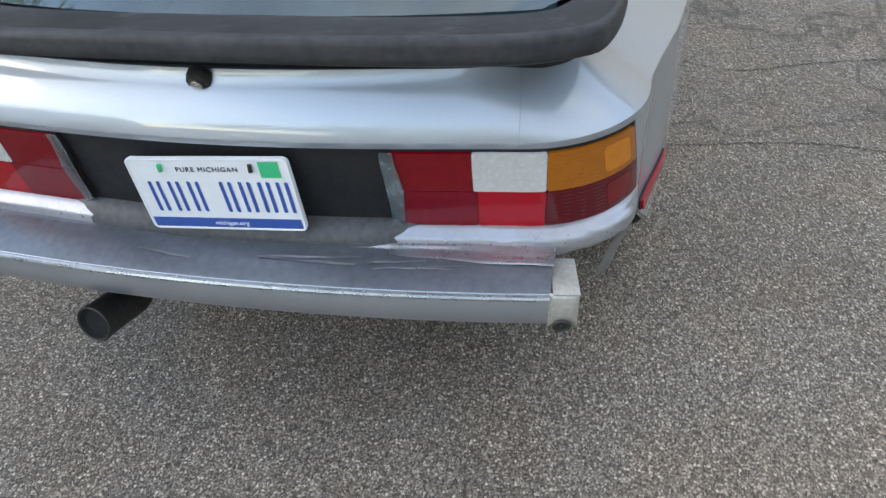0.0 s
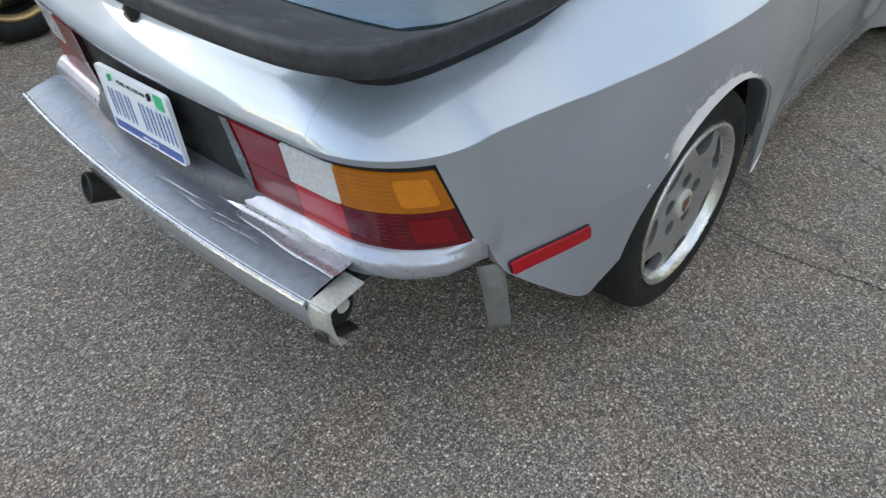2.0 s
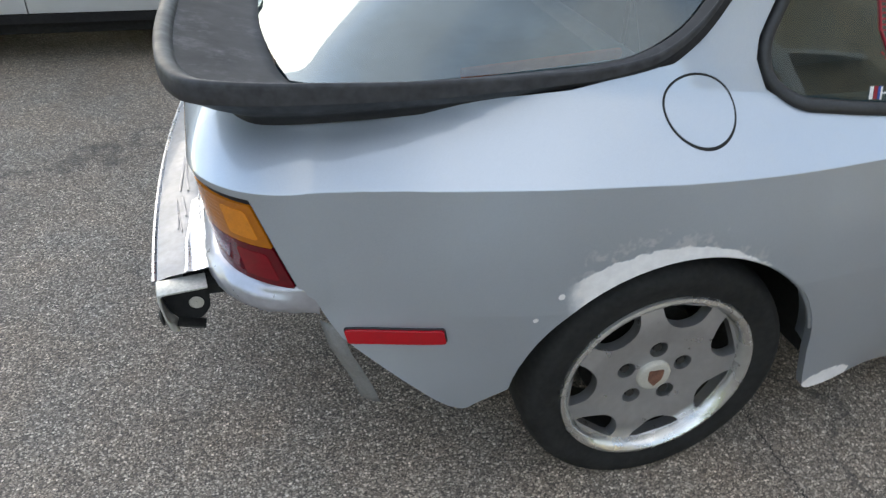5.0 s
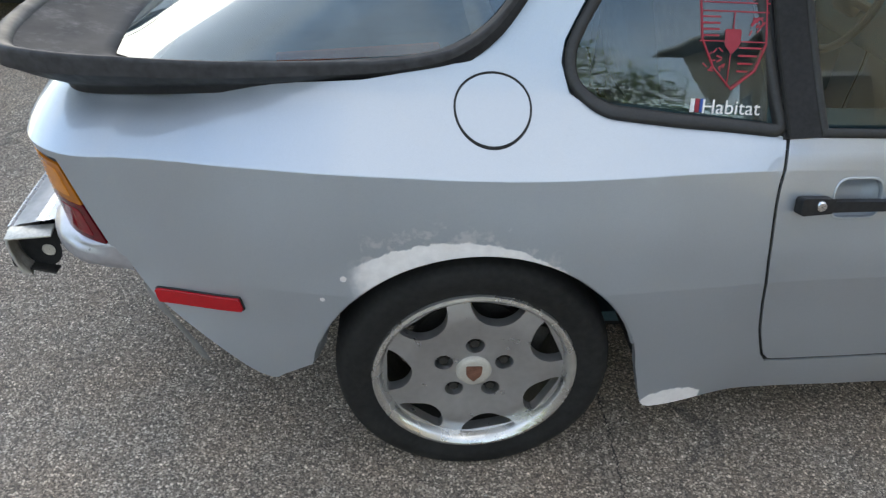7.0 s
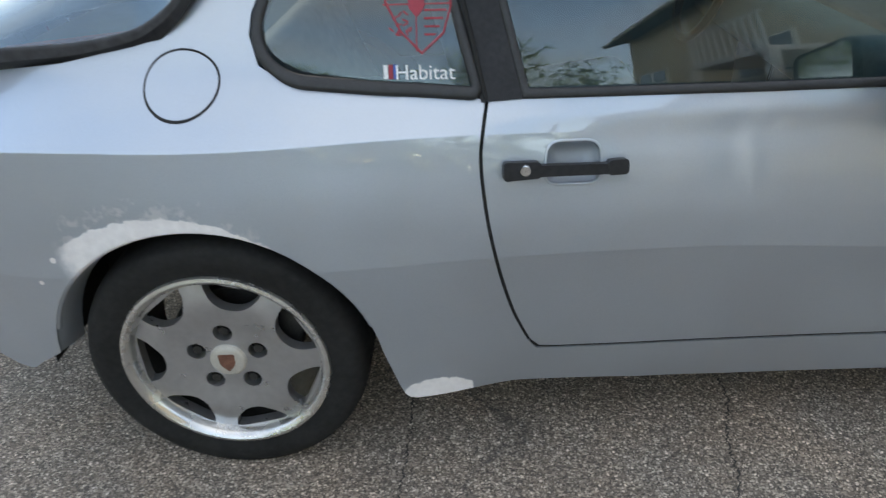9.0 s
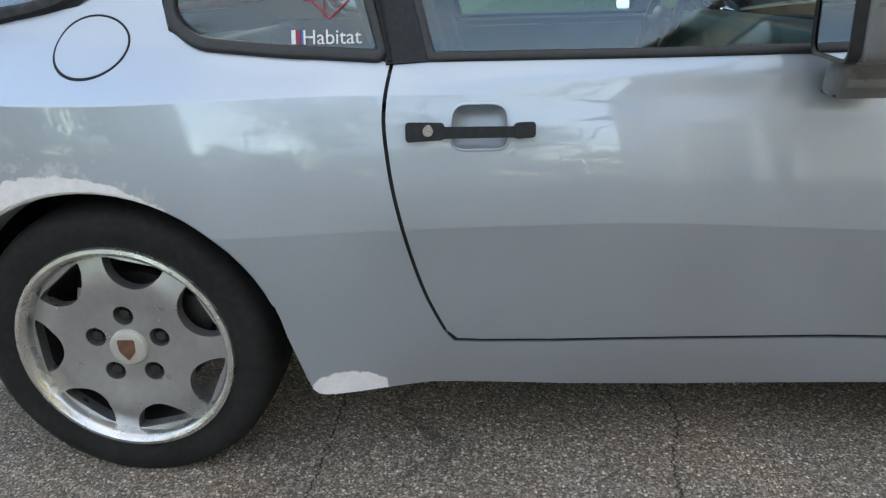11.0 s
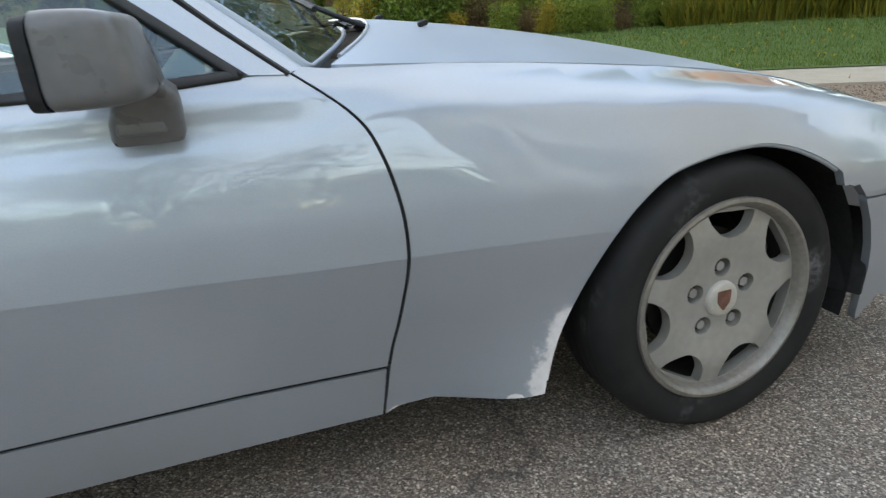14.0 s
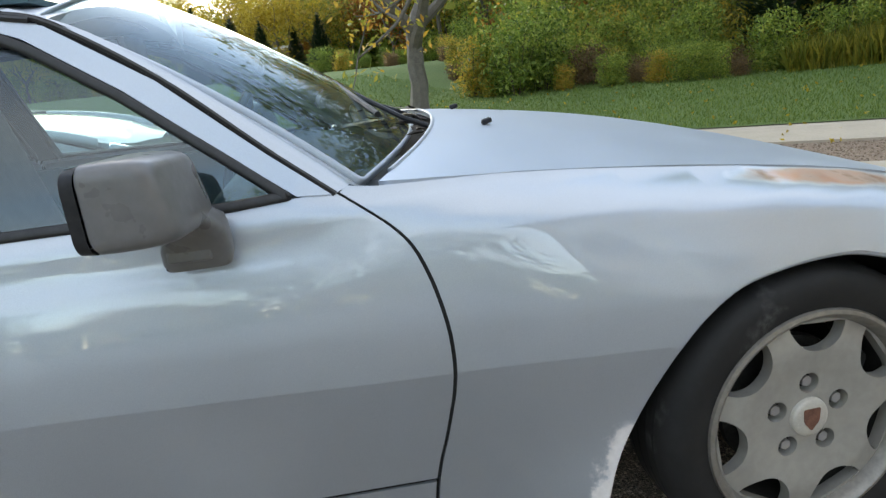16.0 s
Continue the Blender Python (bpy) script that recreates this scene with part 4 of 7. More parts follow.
if hg.data.polygons[800].normal.z < 0:
    hg.data.flip_normals()
part("hatch_seal", tube([(m[0], m[1], m[2]) for m in [rows[i][0] for i in range(41)]], .014, 8), M_seal, hatch)

# badge letters stay plain bars on the spoiler's edge
for i in range(7):
    bm = box((-.953, .20 - .055 * i, .930), (.004, .036, .014), (0, 0, 0), .002)
    part("badge_bar", bm, M_cavity, hatch)

# tail lamps
def lamp_cells(parent):
    zt, zm, zb = .746, .664, .582
    cells = [("lens", [(.312, .306), (.4435, .4435)], zm + .0006, zt, M_red), ("lens", [(.312, .306), (.4505, .4505)], zb, zm - .0006, M_red),
             ("lens", [(.4445, .4445), (.5655, .5655)], zm + .0006, zt, M_clear), ("lens", [(.4515, .4515), (.5655, .5655)], zb, zm - .0006, M_redb)]
    made = []
    for nm, ((a0, a1), (b0, b1)), z0, z1, mt in cells:
        o = [tz(a0, z0), tz(b0, z0), tz(b1, z1), tz(a1, z1)]
        made.append(panel(nm, rounded(o, .004), flank, mt, parent, .02, thick=.015, out=.0015))
    fe = lamp_front
    mid = lambda z: tail_u(.640, z)
    for z0, z1, ma, mb in ((zm + .0006, zt, M_amber, M_amberb), (zb, zm - .0006, M_redd, M_red)):
        made.append(panel("lens", rounded([tz(.5665, z0), (fe(z0), z0), (fe(z1), z1), tz(.5665, z1)], .004), flank, ma, parent, .015, thick=.015, out=.0015))
        q0, q1 = z0 + .16 * (z1 - z0), z0 + .84 * (z1 - z0)
        along = lambda t, z: (tail_u(.5665, z) + t * (fe(z) - tail_u(.5665, z)), z)
        made.append(panel("lens_inset", rounded([along(.56, q0), along(.90, q0), along(.90, q1), along(.56, q1)], .008), flank, mb, parent, .02, thick=.002, out=.0026))
        for k in range(9):
            zz = z0 + (z1 - z0) * (k + .5) / 9
            made.append(part("lens_rib", tube([flank(*along(t, zz), .0012) for t in (.04, .18, .32, .46, .54)], .0007, 5), ma, parent))
    made.append(panel("lamp_gasket", [tz(.298, .572), tz(.5, .573), tz(.62, .574), (fe(.574) + .004, .574), (fe(.66) + .004, .66), (fe(.754) + .004, .754), tz(.62, .755), tz(.5, .756), tz(.298, .755)], flank, M_black, parent, .02, thick=.02, out=-.004))
    return made


tail_lamp = new("tail_lamp")
tail_lamp.parent = car
lamp2 = new("tail_lamp")
lamp2.parent = car
for o in lamp_cells(tail_lamp):
    mirrored(o, lamp2)
tape = panel("lamp_tape", [tz(.300, .578), tz(.320, .578), tz(.326, .665), tz(.316, .752), tz(.294, .752)], flank, M_film, tail_lamp, .012, thick=.0, out=.004, label="peeling clear tape")
mirrored(tape, lamp2)
panel("number_panel", [tz(.298, .565), tz(.298, .755), tz(-.298, .755), tz(-.298, .565)][::-1], flank, M_black, car, .03, thick=.02, out=-.008, label="matt black panel between the tail lamps")

# number plate, slightly crooked
plate_m = Matrix.Translation((-.946, .004, .657)) @ Euler((radians(0), radians(-2.0), radians(-90))).to_matrix().to_4x4() @ Euler((0, radians(-1.6), 0)).to_matrix().to_4x4()


def plate_surface(a, b, o=0.0):
    return tuple(plate_m @ Vector((a, -o, b)))


plate = new("number_plate")
plate.parent = car
po = rounded([(-.1525, -.076), (.1525, -.076), (.1525, .076), (-.1525, .076)], .012)
panel("plate_sheet", po, plate_surface, M_plate, plate, .05, thick=.002)
band("plate_rim", po, .004, plate_surface, M_plate, plate, .0015)
panel("plate_band", [(-.146, -.071), (.146, -.071), (.146, -.050), (-.146, -.050)], plate_surface, M_blue, plate, .06, thick=0, out=.0006)
panel("plate_sticker", [(.098, .038), (.135, .038), (.135, .070), (.098, .070)], plate_surface, M_green, plate, .06, thick=0, out=.0006)
for a in (-.112, -.074, -.036, .026, .062, .098, .132):
    for da in (-.010, .006):
        panel("plate_bar", rounded([(a + da - .0025, -.036), (a + da + .0045, -.036), (a + da + .0045, .030), (a + da - .0025, .030)], .002), plate_surface, M_blue, plate, .06, thick=0, out=.0008)


def writing(text, size, place, mat, parent, name, depth=0.0004, spacing=1.0):
    cu = bpy.data.curves.new(name, "FONT")
    cu.body, cu.size, cu.extrude, cu.align_x, cu.align_y, cu.space_character = text, size, depth, "CENTER", "CENTER", spacing
    tmp = bpy.data.objects.new(name, cu)
    me = bpy.data.meshes.new_from_object(tmp)
    bpy.data.objects.remove(tmp)
    me.transform(place)
    me.materials.clear()
    me.materials.append(mat)
    ob = new(name, me)
    ob.parent = parent
    return ob


up = Matrix(((1, 0, 0, 0), (0, 0, -1, 0), (0, 1, 0, 0), (0, 0, 0, 1)))
writing("PURE MICHIGAN", .0135, plate_m @ Matrix.Translation((0, -.001, .054)) @ up, M_ink, plate, "plate_writing", spacing=1.2)
writing("michigan.org", .013, plate_m @ Matrix.Translation((.01, -.001, -.061)) @ up, M_plate, plate, "plate_writing")
for a in (-.085, .085):
    part("plate_bolt", tube([tuple(plate_m @ Vector((a, -.004, .066))), tuple(plate_m @ Vector((a - .002, -.003, .052)))], .004, 6), M_green if a < 0 else M_steel, plate)
# boot lock
bm = lathe([(.0, -.014), (.010, -.014), (.012, -.010), (.019, -.008), (.022, 0), (.022, .01)], 24)
lk = part("boot_lock", bm, M_steel, car)
lk.matrix_basis = pose(-.897, 0, .853, 0, 0, -90) @ pose(0, 0, 0, 20, 0, 0)
kf = part("lock_face", lathe([(.0005, -.0155), (.008, -.0155), (.010, -.0140)], 20), M_chrome, car, "worn chrome key face")
kf.matrix_basis = lk.matrix_basis.copy()

# rear bumper with its broken end
bumper = new("rear_bumper")
bumper.parent = car
bx = lambda y: -.998 - .035 * (1 - (y / .6)**2)
ys = np.linspace(-.585, .572, 40)
sect_top = [(.115, .548), (.09, .552), (.03, .542), (.006, .534)]
sect_face = [(.006, .534), (0.0, .529), (-.002, .522), (.004, .495), (.012, .456), (.022, .448), (.06, .446)]
for nm, sec, mt, lb in (("bumper_shelf", sect_top, M_shelf, "scratched dull blue-grey bumper top"), ("bumper_face", sect_face, M_paint, "")):
    rows = [[(bx(y) + dx, y, z) for y in ys] for dx, z in sec]
    v, f = loft(rows)
    o = mesh_object(nm, v, f, mt, bumper, True, lb)
    bm = bmesh.new(); bm.from_mesh(o.data); bmesh.ops.recalc_face_normals(bm, faces=bm.faces); bm.to_mesh(o.data); bm.free()
# bright foil tube painted as the highlight along the rounded bumper edge
part("bumper_edge", tube([(bx(y) - .001, y, .530) for y in ys], .006, 8), M_foil, bumper, "shiny tube painting the highlight on the bumper's front edge")
pr = rounded([(-.988, .533, .010), (-.992, .51, .02), (-.987, .465, .02), (-.970, .440, .025), (-.932, .430, .025), (-.905, .458, .03), (-.902, .533, .010)], .01, 4)
# flat black sheet closes the broken end and paints the hollow's shade
bm = bmesh.new()
bm.faces.new([bm.verts.new((x, -.588, z)) for x, z in pr])
part("end_hollow", bm, M_cavity, bumper, "flat black sheet standing in for the shaded hollow bumper end", False)
face_rows = []
for k, yy in enumerate(np.linspace(-.584, -.634, 6)):
    dx = .010 * (k / 5)**2
    face_rows.append([(-.994 + dx, yy, .536 - .004 * k / 5), (-.999 + dx, yy, .526), (-1.000 + dx, yy, .505), (-.996 + dx, yy, .475), (-.988 + dx, yy, .450 + .012 * math.sin(2.0 * k)), (-.974 + dx, yy, .434 + .010 * math.sin(1.7 * k))])
v, f = loft(face_rows)
ob = mesh_object("end_bracket", v, f, M_bracket, bumper, True, "pale bare bracket at the broken bumper end")
ob.modifiers.new("thickness", "SOLIDIFY").thickness = .004
part("bracket_top", box((-.948, -.606, .534), (.092, .046, .005), (4, 0, 9), .002), M_bracket, bumper)
part("bracket_foot", box((-.945, -.600, .436), (.055, .030, .005), (0, 14, 0), .002), M_steel, bumper)
part("bracket_hole", lathe([(.001, -.001), (.012, -.001), (.015, -.004), (.017, 0)], 20), M_steel, bumper).matrix_basis = pose(-.995, -.608, .462, 8, 0, -82)
# pale disc painted as daylight showing through the bracket's hole
part("light_hole", lathe([(.001, 0), (.013, 0), (.0145, -.002)], 20), M_cap, bumper).matrix_basis = pose(-.930, -.590, .478, 0, 0, 0)
# crinkled strips of silver tape on the shelf, paler to paint its highlight lines
rnd = random.Random(8)
for k in range(6):
    y0, w, l = rnd.uniform(-.56, .30), rnd.uniform(.002, .005), rnd.uniform(.08, .20)
    verts = []
    xo, tilt = rnd.uniform(.03, .075), rnd.uniform(-.12, .12)
    for a in range(9):
        for b in range(4):
            y, dx = y0 + l * a / 8, xo + w * (b / 3 - .5) + tilt * l * (a / 8 - .5)
            dx = min(max(dx, .012), .105)
            zt = .534 + (dx - .006) * .35 if dx < .03 else .542 + (dx - .03) * .165
            verts.append((bx(y) + dx, y, zt + .0016 + rnd.uniform(0, .0016)))
    mesh_object("shelf_tape", verts, [(a * 4 + b, a * 4 + b + 1, a * 4 + b + 5, a * 4 + b + 4) for a in range(8) for b in range(3)], M_shelftape, bumper, True)
rnd = random.Random(21)
na, nb = 46, 12
grid = [[0.0] * nb for _ in range(na)]
for k in range(12):
    a0, b0, sl, hgt, wid = rnd.uniform(-12, na - 14), rnd.uniform(0, nb), rnd.uniform(-.10, .06), rnd.uniform(.001, .0036), rnd.uniform(.6, 1.4)
    ln = rnd.uniform(22, 40)
    for a in range(na):
        if a0 < a < a0 + ln:
            for b in range(nb):
                grid[a][b] += hgt * max(0.0, 1 - abs(b - b0 - sl * (a - a0)) / wid) * math.sin(math.pi * (a - a0) / ln)
verts = []
for a in range(na):
    y = -.588 + .40 * a / (na - 1)
    fade = min(1.0, (na - 1 - a) / 14)
    for b in range(nb):
        q = b / (nb - 1)
        front = .058 + .034 * (a / (na - 1))**1.4 + .0015 * math.sin(a * .37)
        x0, z0 = bx(y) + front, .5475 + .0015
        xl, zl = flank(tail_u(-y, .548), .548, .024)[0] + .010, .560
        x, z = x0 + (xl - x0) * q, z0 + (zl - z0) * q**2.2
        verts.append((x, y, z + grid[a][b] * (.35 + .65 * fade) + .0012))
mesh_object("crumpled_tape", verts, [(a * nb + b, a * nb + b + 1, (a + 1) * nb + b + 1, (a + 1) * nb + b) for a in range(na - 1) for b in range(nb - 1)], M_foil, bumper, True, "crumpled shiny silver tape over the bumper joint")
part("support_bar", tube([(-.95, -.55, .50), (-.80, -.55, .50)], .03), M_cavity, bumper)
part("support_bar", tube([(-.95, .55, .50), (-.80, .55, .50)], .03), M_cavity, bumper)
part("rear_crossmember", box((-.55, 0, .50), (.50, 1.16, .10), (0, 0, 0), .03), M_cavity, car)
fl = rail([(-.676, -.722, .485), (-.664, -.728, .43), (-.640, -.716, .36), (-.615, -.706, .29), (-.602, -.700, .243)], 14)
v, f = loft([[(x + .75 * k, y - .65 * k + .2 * abs(k), z + .15 * k) for x, y, z in fl] for k in (-.026, -.010, .006, .024)])
mesh_object("tape_flap", v, f, M_limp, car, True, "limp strip of grey tape hanging behind the marker").modifiers.new("thickness", "SOLIDIFY").thickness = .0012
ex = tube([(-.6, .30, .32), (-.84, .318, .318), (-.90, .322, .322), (-1.012, .334, .352)], [.030, .030, .040, .040], 28, True)
part("exhaust_tip", ex, M_steel, car, "dark sooty exhaust tip")
ex_way = Vector((-1.012 + .90, .012, .030)).normalized()
ex_turn = Vector((0, -1, 0)).rotation_difference(ex_way).to_matrix().to_4x4()
part("exhaust_lip", lathe([(.036, .004), (.0355, -.001), (.038, -.003), (.0408, -.001), (.0408, .012)], 32), M_steel, car).matrix_basis = Matrix.Translation((-1.012, .334, .352)) @ ex_turn
part("exhaust_bore", lathe([(.001, .010), (.030, .010), (.0358, .002)], 28), M_cavity, car).matrix_basis = Matrix.Translation((-1.012, .334, .352)) @ ex_turn

# fuel flap, side marker, handle
fuel = [(.015 + .068 * math.cos(a), .873 + .050 * math.sin(a)) for a in np.linspace(0, 2 * math.pi, 41)[:-1]]
ff = panel("fuel_flap", fuel, flank, M_paint, car, .015, thick=.004, out=.0012)
band("fuel_flap_gap", offset_line(fuel, -.004), .0042, flank, M_cavity, car, .0012)
mk = rounded([(-.645, .461), (-.466, .474), (-.472, .504), (-.652, .490)], .005)
m1 = panel("side_marker", mk, flank, M_redb, car, .02, thick=.012, out=.010, label="red reflector strip")
mirrored(m1)
m2 = band("side_marker_rim", offset_line(mk, -.0025), .003, flank, M_black, car, .004)
mirrored(m2)

handle = new("door_handle")
handle.parent = car
v, f = sheet(rec, lambda a, b, o=0.0: flank(a, b, o - .026 * max(0, 1 - ((a - .724) / .055)**4) * max(0, 1 - ((b - .724) / .042)**4)), .006, thick=0)
mesh_object("handle_recess", v, f, M_dull, handle, True, "scooped recess behind the handle")
band("recess_rim", rec, .005, flank, M_paint, handle, .002)
for nm, o, h, mt in (("handle_bar", rounded([(.648, .706), (.800, .704), (.800, .722), (.648, .726)], .005), .022, M_black), ("lock_block", rounded([(.594, .702), (.662, .704), (.662, .732), (.594, .735)], .008), .024, M_black), ("handle_end", rounded([(.782, .702), (.819, .703), (.819, .729), (.782, .728)], .008), .024, M_black)):
    panel(nm, o, flank, mt, handle, .012, thick=.022, out=h)
kx = flank(.633, .719, .026)
part("key_lock", lathe([(.001, -.002), (.009, -.002), (.011, .002), (.011, .01)], 20), M_chrome, handle).matrix_basis = pose(*kx)
for o in list(handle.children):
    if o.type == "MESH" and o.name.split(".")[0] != "key_lock":
        mirrored(o, handle)

# door mirrors
def door_mirror(sgn):
    root = new("door_mirror")
    root.parent = car
    bm = bmesh.new()
    rows = []
    for t, (w, h, dx) in zip(range(9), ((.175, .118, -.060), (.184, .126, -.054), (.186, .127, -.03), (.184, .126, .0), (.180, .123, .026), (.172, .116, .044), (.160, .106, .054), (.14, .09, .059), (.08, .05, .061))):
        ring = [(1.337 + dx - .22 * p[1] * (dx + .06) / .12 + .014 * (p[0] / .09), -.822 + p[0], .885 + p[1] + .012 * (p[0] / -.09) * .3) for p in rounded([(-w / 2, -h / 2), (w / 2, -h / 2), (w / 2, h / 2), (-w / 2, h / 2)], .026, 6)]
        rows.append([bm.verts.new(p) for p in ring])
    for a, b in zip(rows, rows[1:]):
        for i in range(len(a)):
            bm.faces.new((a[i], a[(i + 1) % len(a)], b[(i + 1) % len(a)], b[i]))
    bm.faces.new(rows[-1])
    bmesh.ops.recalc_face_normals(bm, faces=bm.faces)
    part("housing", bm, M_mirror, root, "weathered grey mirror shell")
    bm = bmesh.new()
    o = rounded([(-.09, -.061), (.09, -.061), (.09, .061), (-.09, .061)], .03, 6)
    r0 = [bm.verts.new((1.275 + .014 * (p[0] / .09), -.822 + p[0], .885 + p[1])) for p in o]
    r1 = [bm.verts.new((1.255 + .014 * (p[0] / .09), -.822 + p[0] * .99, .885 + p[1] * .98)) for p in o]
    r2 = [bm.verts.new((1.258 + .014 * (p[0] / .09), -.822 + p[0] * .9, .885 + p[1] * .88)) for p in o]
    for a, b in ((r0, r1), (r1, r2)):
        for i in range(len(a)):
            bm.faces.new((a[i], a[(i + 1) % len(a)], b[(i + 1) % len(a)], b[i]))
    bmesh.ops.recalc_face_normals(bm, faces=bm.faces)
    part("rim", bm, M_black, root, "black mirror rim")
    bm = bmesh.new()
    bm.faces.new([bm.verts.new((1.260 + .014 * (p[0] / .09), -.822 + p[0] * .9, .885 + p[1] * .88)) for p in o][::-1])
    part("mirror_glass", bm, M_mirrorglass, root, "", False)
    lean = Matrix.Identity(4)
    lean[0][2] = -.02
    lean[0][0] = .84
    lean[2][2] = .93
    lean[0][3] = 1.345 * .16 - .004
    for o_ in root.children:
        o_.data.transform(Matrix.Translation((0, 0, .885)) @ lean @ Matrix.Translation((0, 0, -.885)))
    bm = bmesh.new()
    rows = []
    for z, cx, cy, wx, wy, rr in ((.763, 1.364, -.735, .098, .050, .018), (.772, 1.364, -.737, .104, .058, .022), (.796, 1.365, -.743, .103, .066, .024), (.816, 1.369, -.750, .094, .070, .024), (.832, 1.376, -.762, .074, .070, .020), (.846, 1.374, -.778, .050, .060, .016)):
        rows.append([bm.verts.new((cx + px, cy + py, z + .006 * (py / .03))) for px, py in rounded([(-wx / 2, -wy / 2), (wx / 2, -wy / 2), (wx / 2, wy / 2), (-wx / 2, wy / 2)], rr, 5)])
    for a, b in zip(rows, rows[1:]):
        for i in range(len(a)):
            bm.faces.new((a[i], a[(i + 1) % len(a)], b[(i + 1) % len(a)], b[i]))
    bm.faces.new(rows[0])
    bm.faces.new(rows[-1])
    bmesh.ops.recalc_face_normals(bm, faces=bm.faces)
    part("foot", bm, M_mirror, root)
    part("foot_cover", box((1.358, -.771, .788), (.066, .012, .028), (-8, 0, 0), .005, 3), M_mirror, root)
    part("foot_gasket", box((1.363, -.735, .764), (.094, .050, .008), (0, 0, 0), .004), M_seal, root)
    for o in root.children:
        o.data.transform(Matrix.Translation((-.012, -.045, .004)))
    if sgn > 0:
        for o in root.children:
            o.data.transform(Matrix.Diagonal((1, -1, 1, 1)))
            o.data.flip_normals()
    return root


door_mirror(-1)
door_mirror(1)

# window decals
gs = lambda a, b, o=0.0: pane(a, b, o + .0065)
hx, hz = .468, .876
wp = Vector(pane(hx, hz, .0075))
wd = Vector(pane(hx + .05, hz, .0075)) - Vector(pane(hx - .05, hz, .0075))
wu = Vector(pane(hx, hz + .03, .0075)) - Vector(pane(hx, hz - .03, .0075))
wd.normalize(); wu.normalize()
wn_ = wd.cross(wu)
tm = Matrix((( wd.x, wu.x, wn_.x, wp.x), (wd.y, wu.y, wn_.y, wp.y), (wd.z, wu.z, wn_.z, wp.z), (0, 0, 0, 1)))
decal = new("window_decal")
decal.parent = car
writing("Habitat", .037, tm @ Matrix.Translation((-.008, .0, 0)), M_decalwhite, decal, "decal_writing")
for k, mt in enumerate((M_decalwhite, M_decalred, M_blue)):
    panel("decal_bar", [(.385 + .009 * k, .866), (.393 + .009 * k, .866), (.393 + .009 * k, .890), (.385 + .009 * k, .890)], gs, mt, decal, .03, thick=0)
# a plain red shield: outline and a net of thin strokes
sh = [(.383, 1.068), (.445, 1.075), (.505, 1.062), (.512, .985), (.497, .940), (.456, .906), (.418, .943), (.393, .99)]
sh_mid = lambda z: .449 + .03 * (z - .99)
sh_half = lambda z: .060 if z > .985 else .060 * max(0.0, (z - .900) / .085)**.6
band("decal_shield", sh, .003, gs, M_decalred, decal, .0004)


def stroke(x0, z0, x1, z1, w):
    l = math.hypot(x1 - x0, z1 - z0)
    nx, nz = -(z1 - z0) / l * w / 2, (x1 - x0) / l * w / 2
    panel("decal_bar", [(x0 - nx, z0 - nz), (x1 - nx, z1 - nz), (x1 + nx, z1 + nz), (x0 + nx, z0 + nz)], gs, M_decalred, decal, .03, thick=0)


for z in (1.050, 1.036, .988):
    stroke(sh_mid(z) - sh_half(z), z, sh_mid(z) + sh_half(z), z, .0022)
stroke(.449, 1.036, .447, .912, .0022)
for k in range(9):
    stroke(.394 + .0125 * k, 1.054, .394 + .0125 * k, 1.066, .004)
for k in range(4):
    z = 1.027 - .010 * k
    stroke(.392, z, .424, z, .0030)
    z = .978 - .013 * k
    stroke(.462, z, sh_mid(z) + sh_half(z) - .003, z, .0032)
rnd = random.Random(4)
for k in range(26):
    up_right = k % 2
    x = rnd.uniform(.474, .502) if up_right else rnd.uniform(.405, .436)
    z = rnd.uniform(.996, 1.028) if up_right else rnd.uniform(.934, .980)
    a = rnd.uniform(0, 3.1)
    stroke(x, z, x + .011 * math.cos(a), z + .009 * math.sin(a), .0026)
panel("decal_bar", rounded([(.434, 1.008), (.464, 1.008), (.463, .982), (.449, .966), (.435, .982)], .003), gs, M_decalred, decal, .03, thick=0, out=.0004)

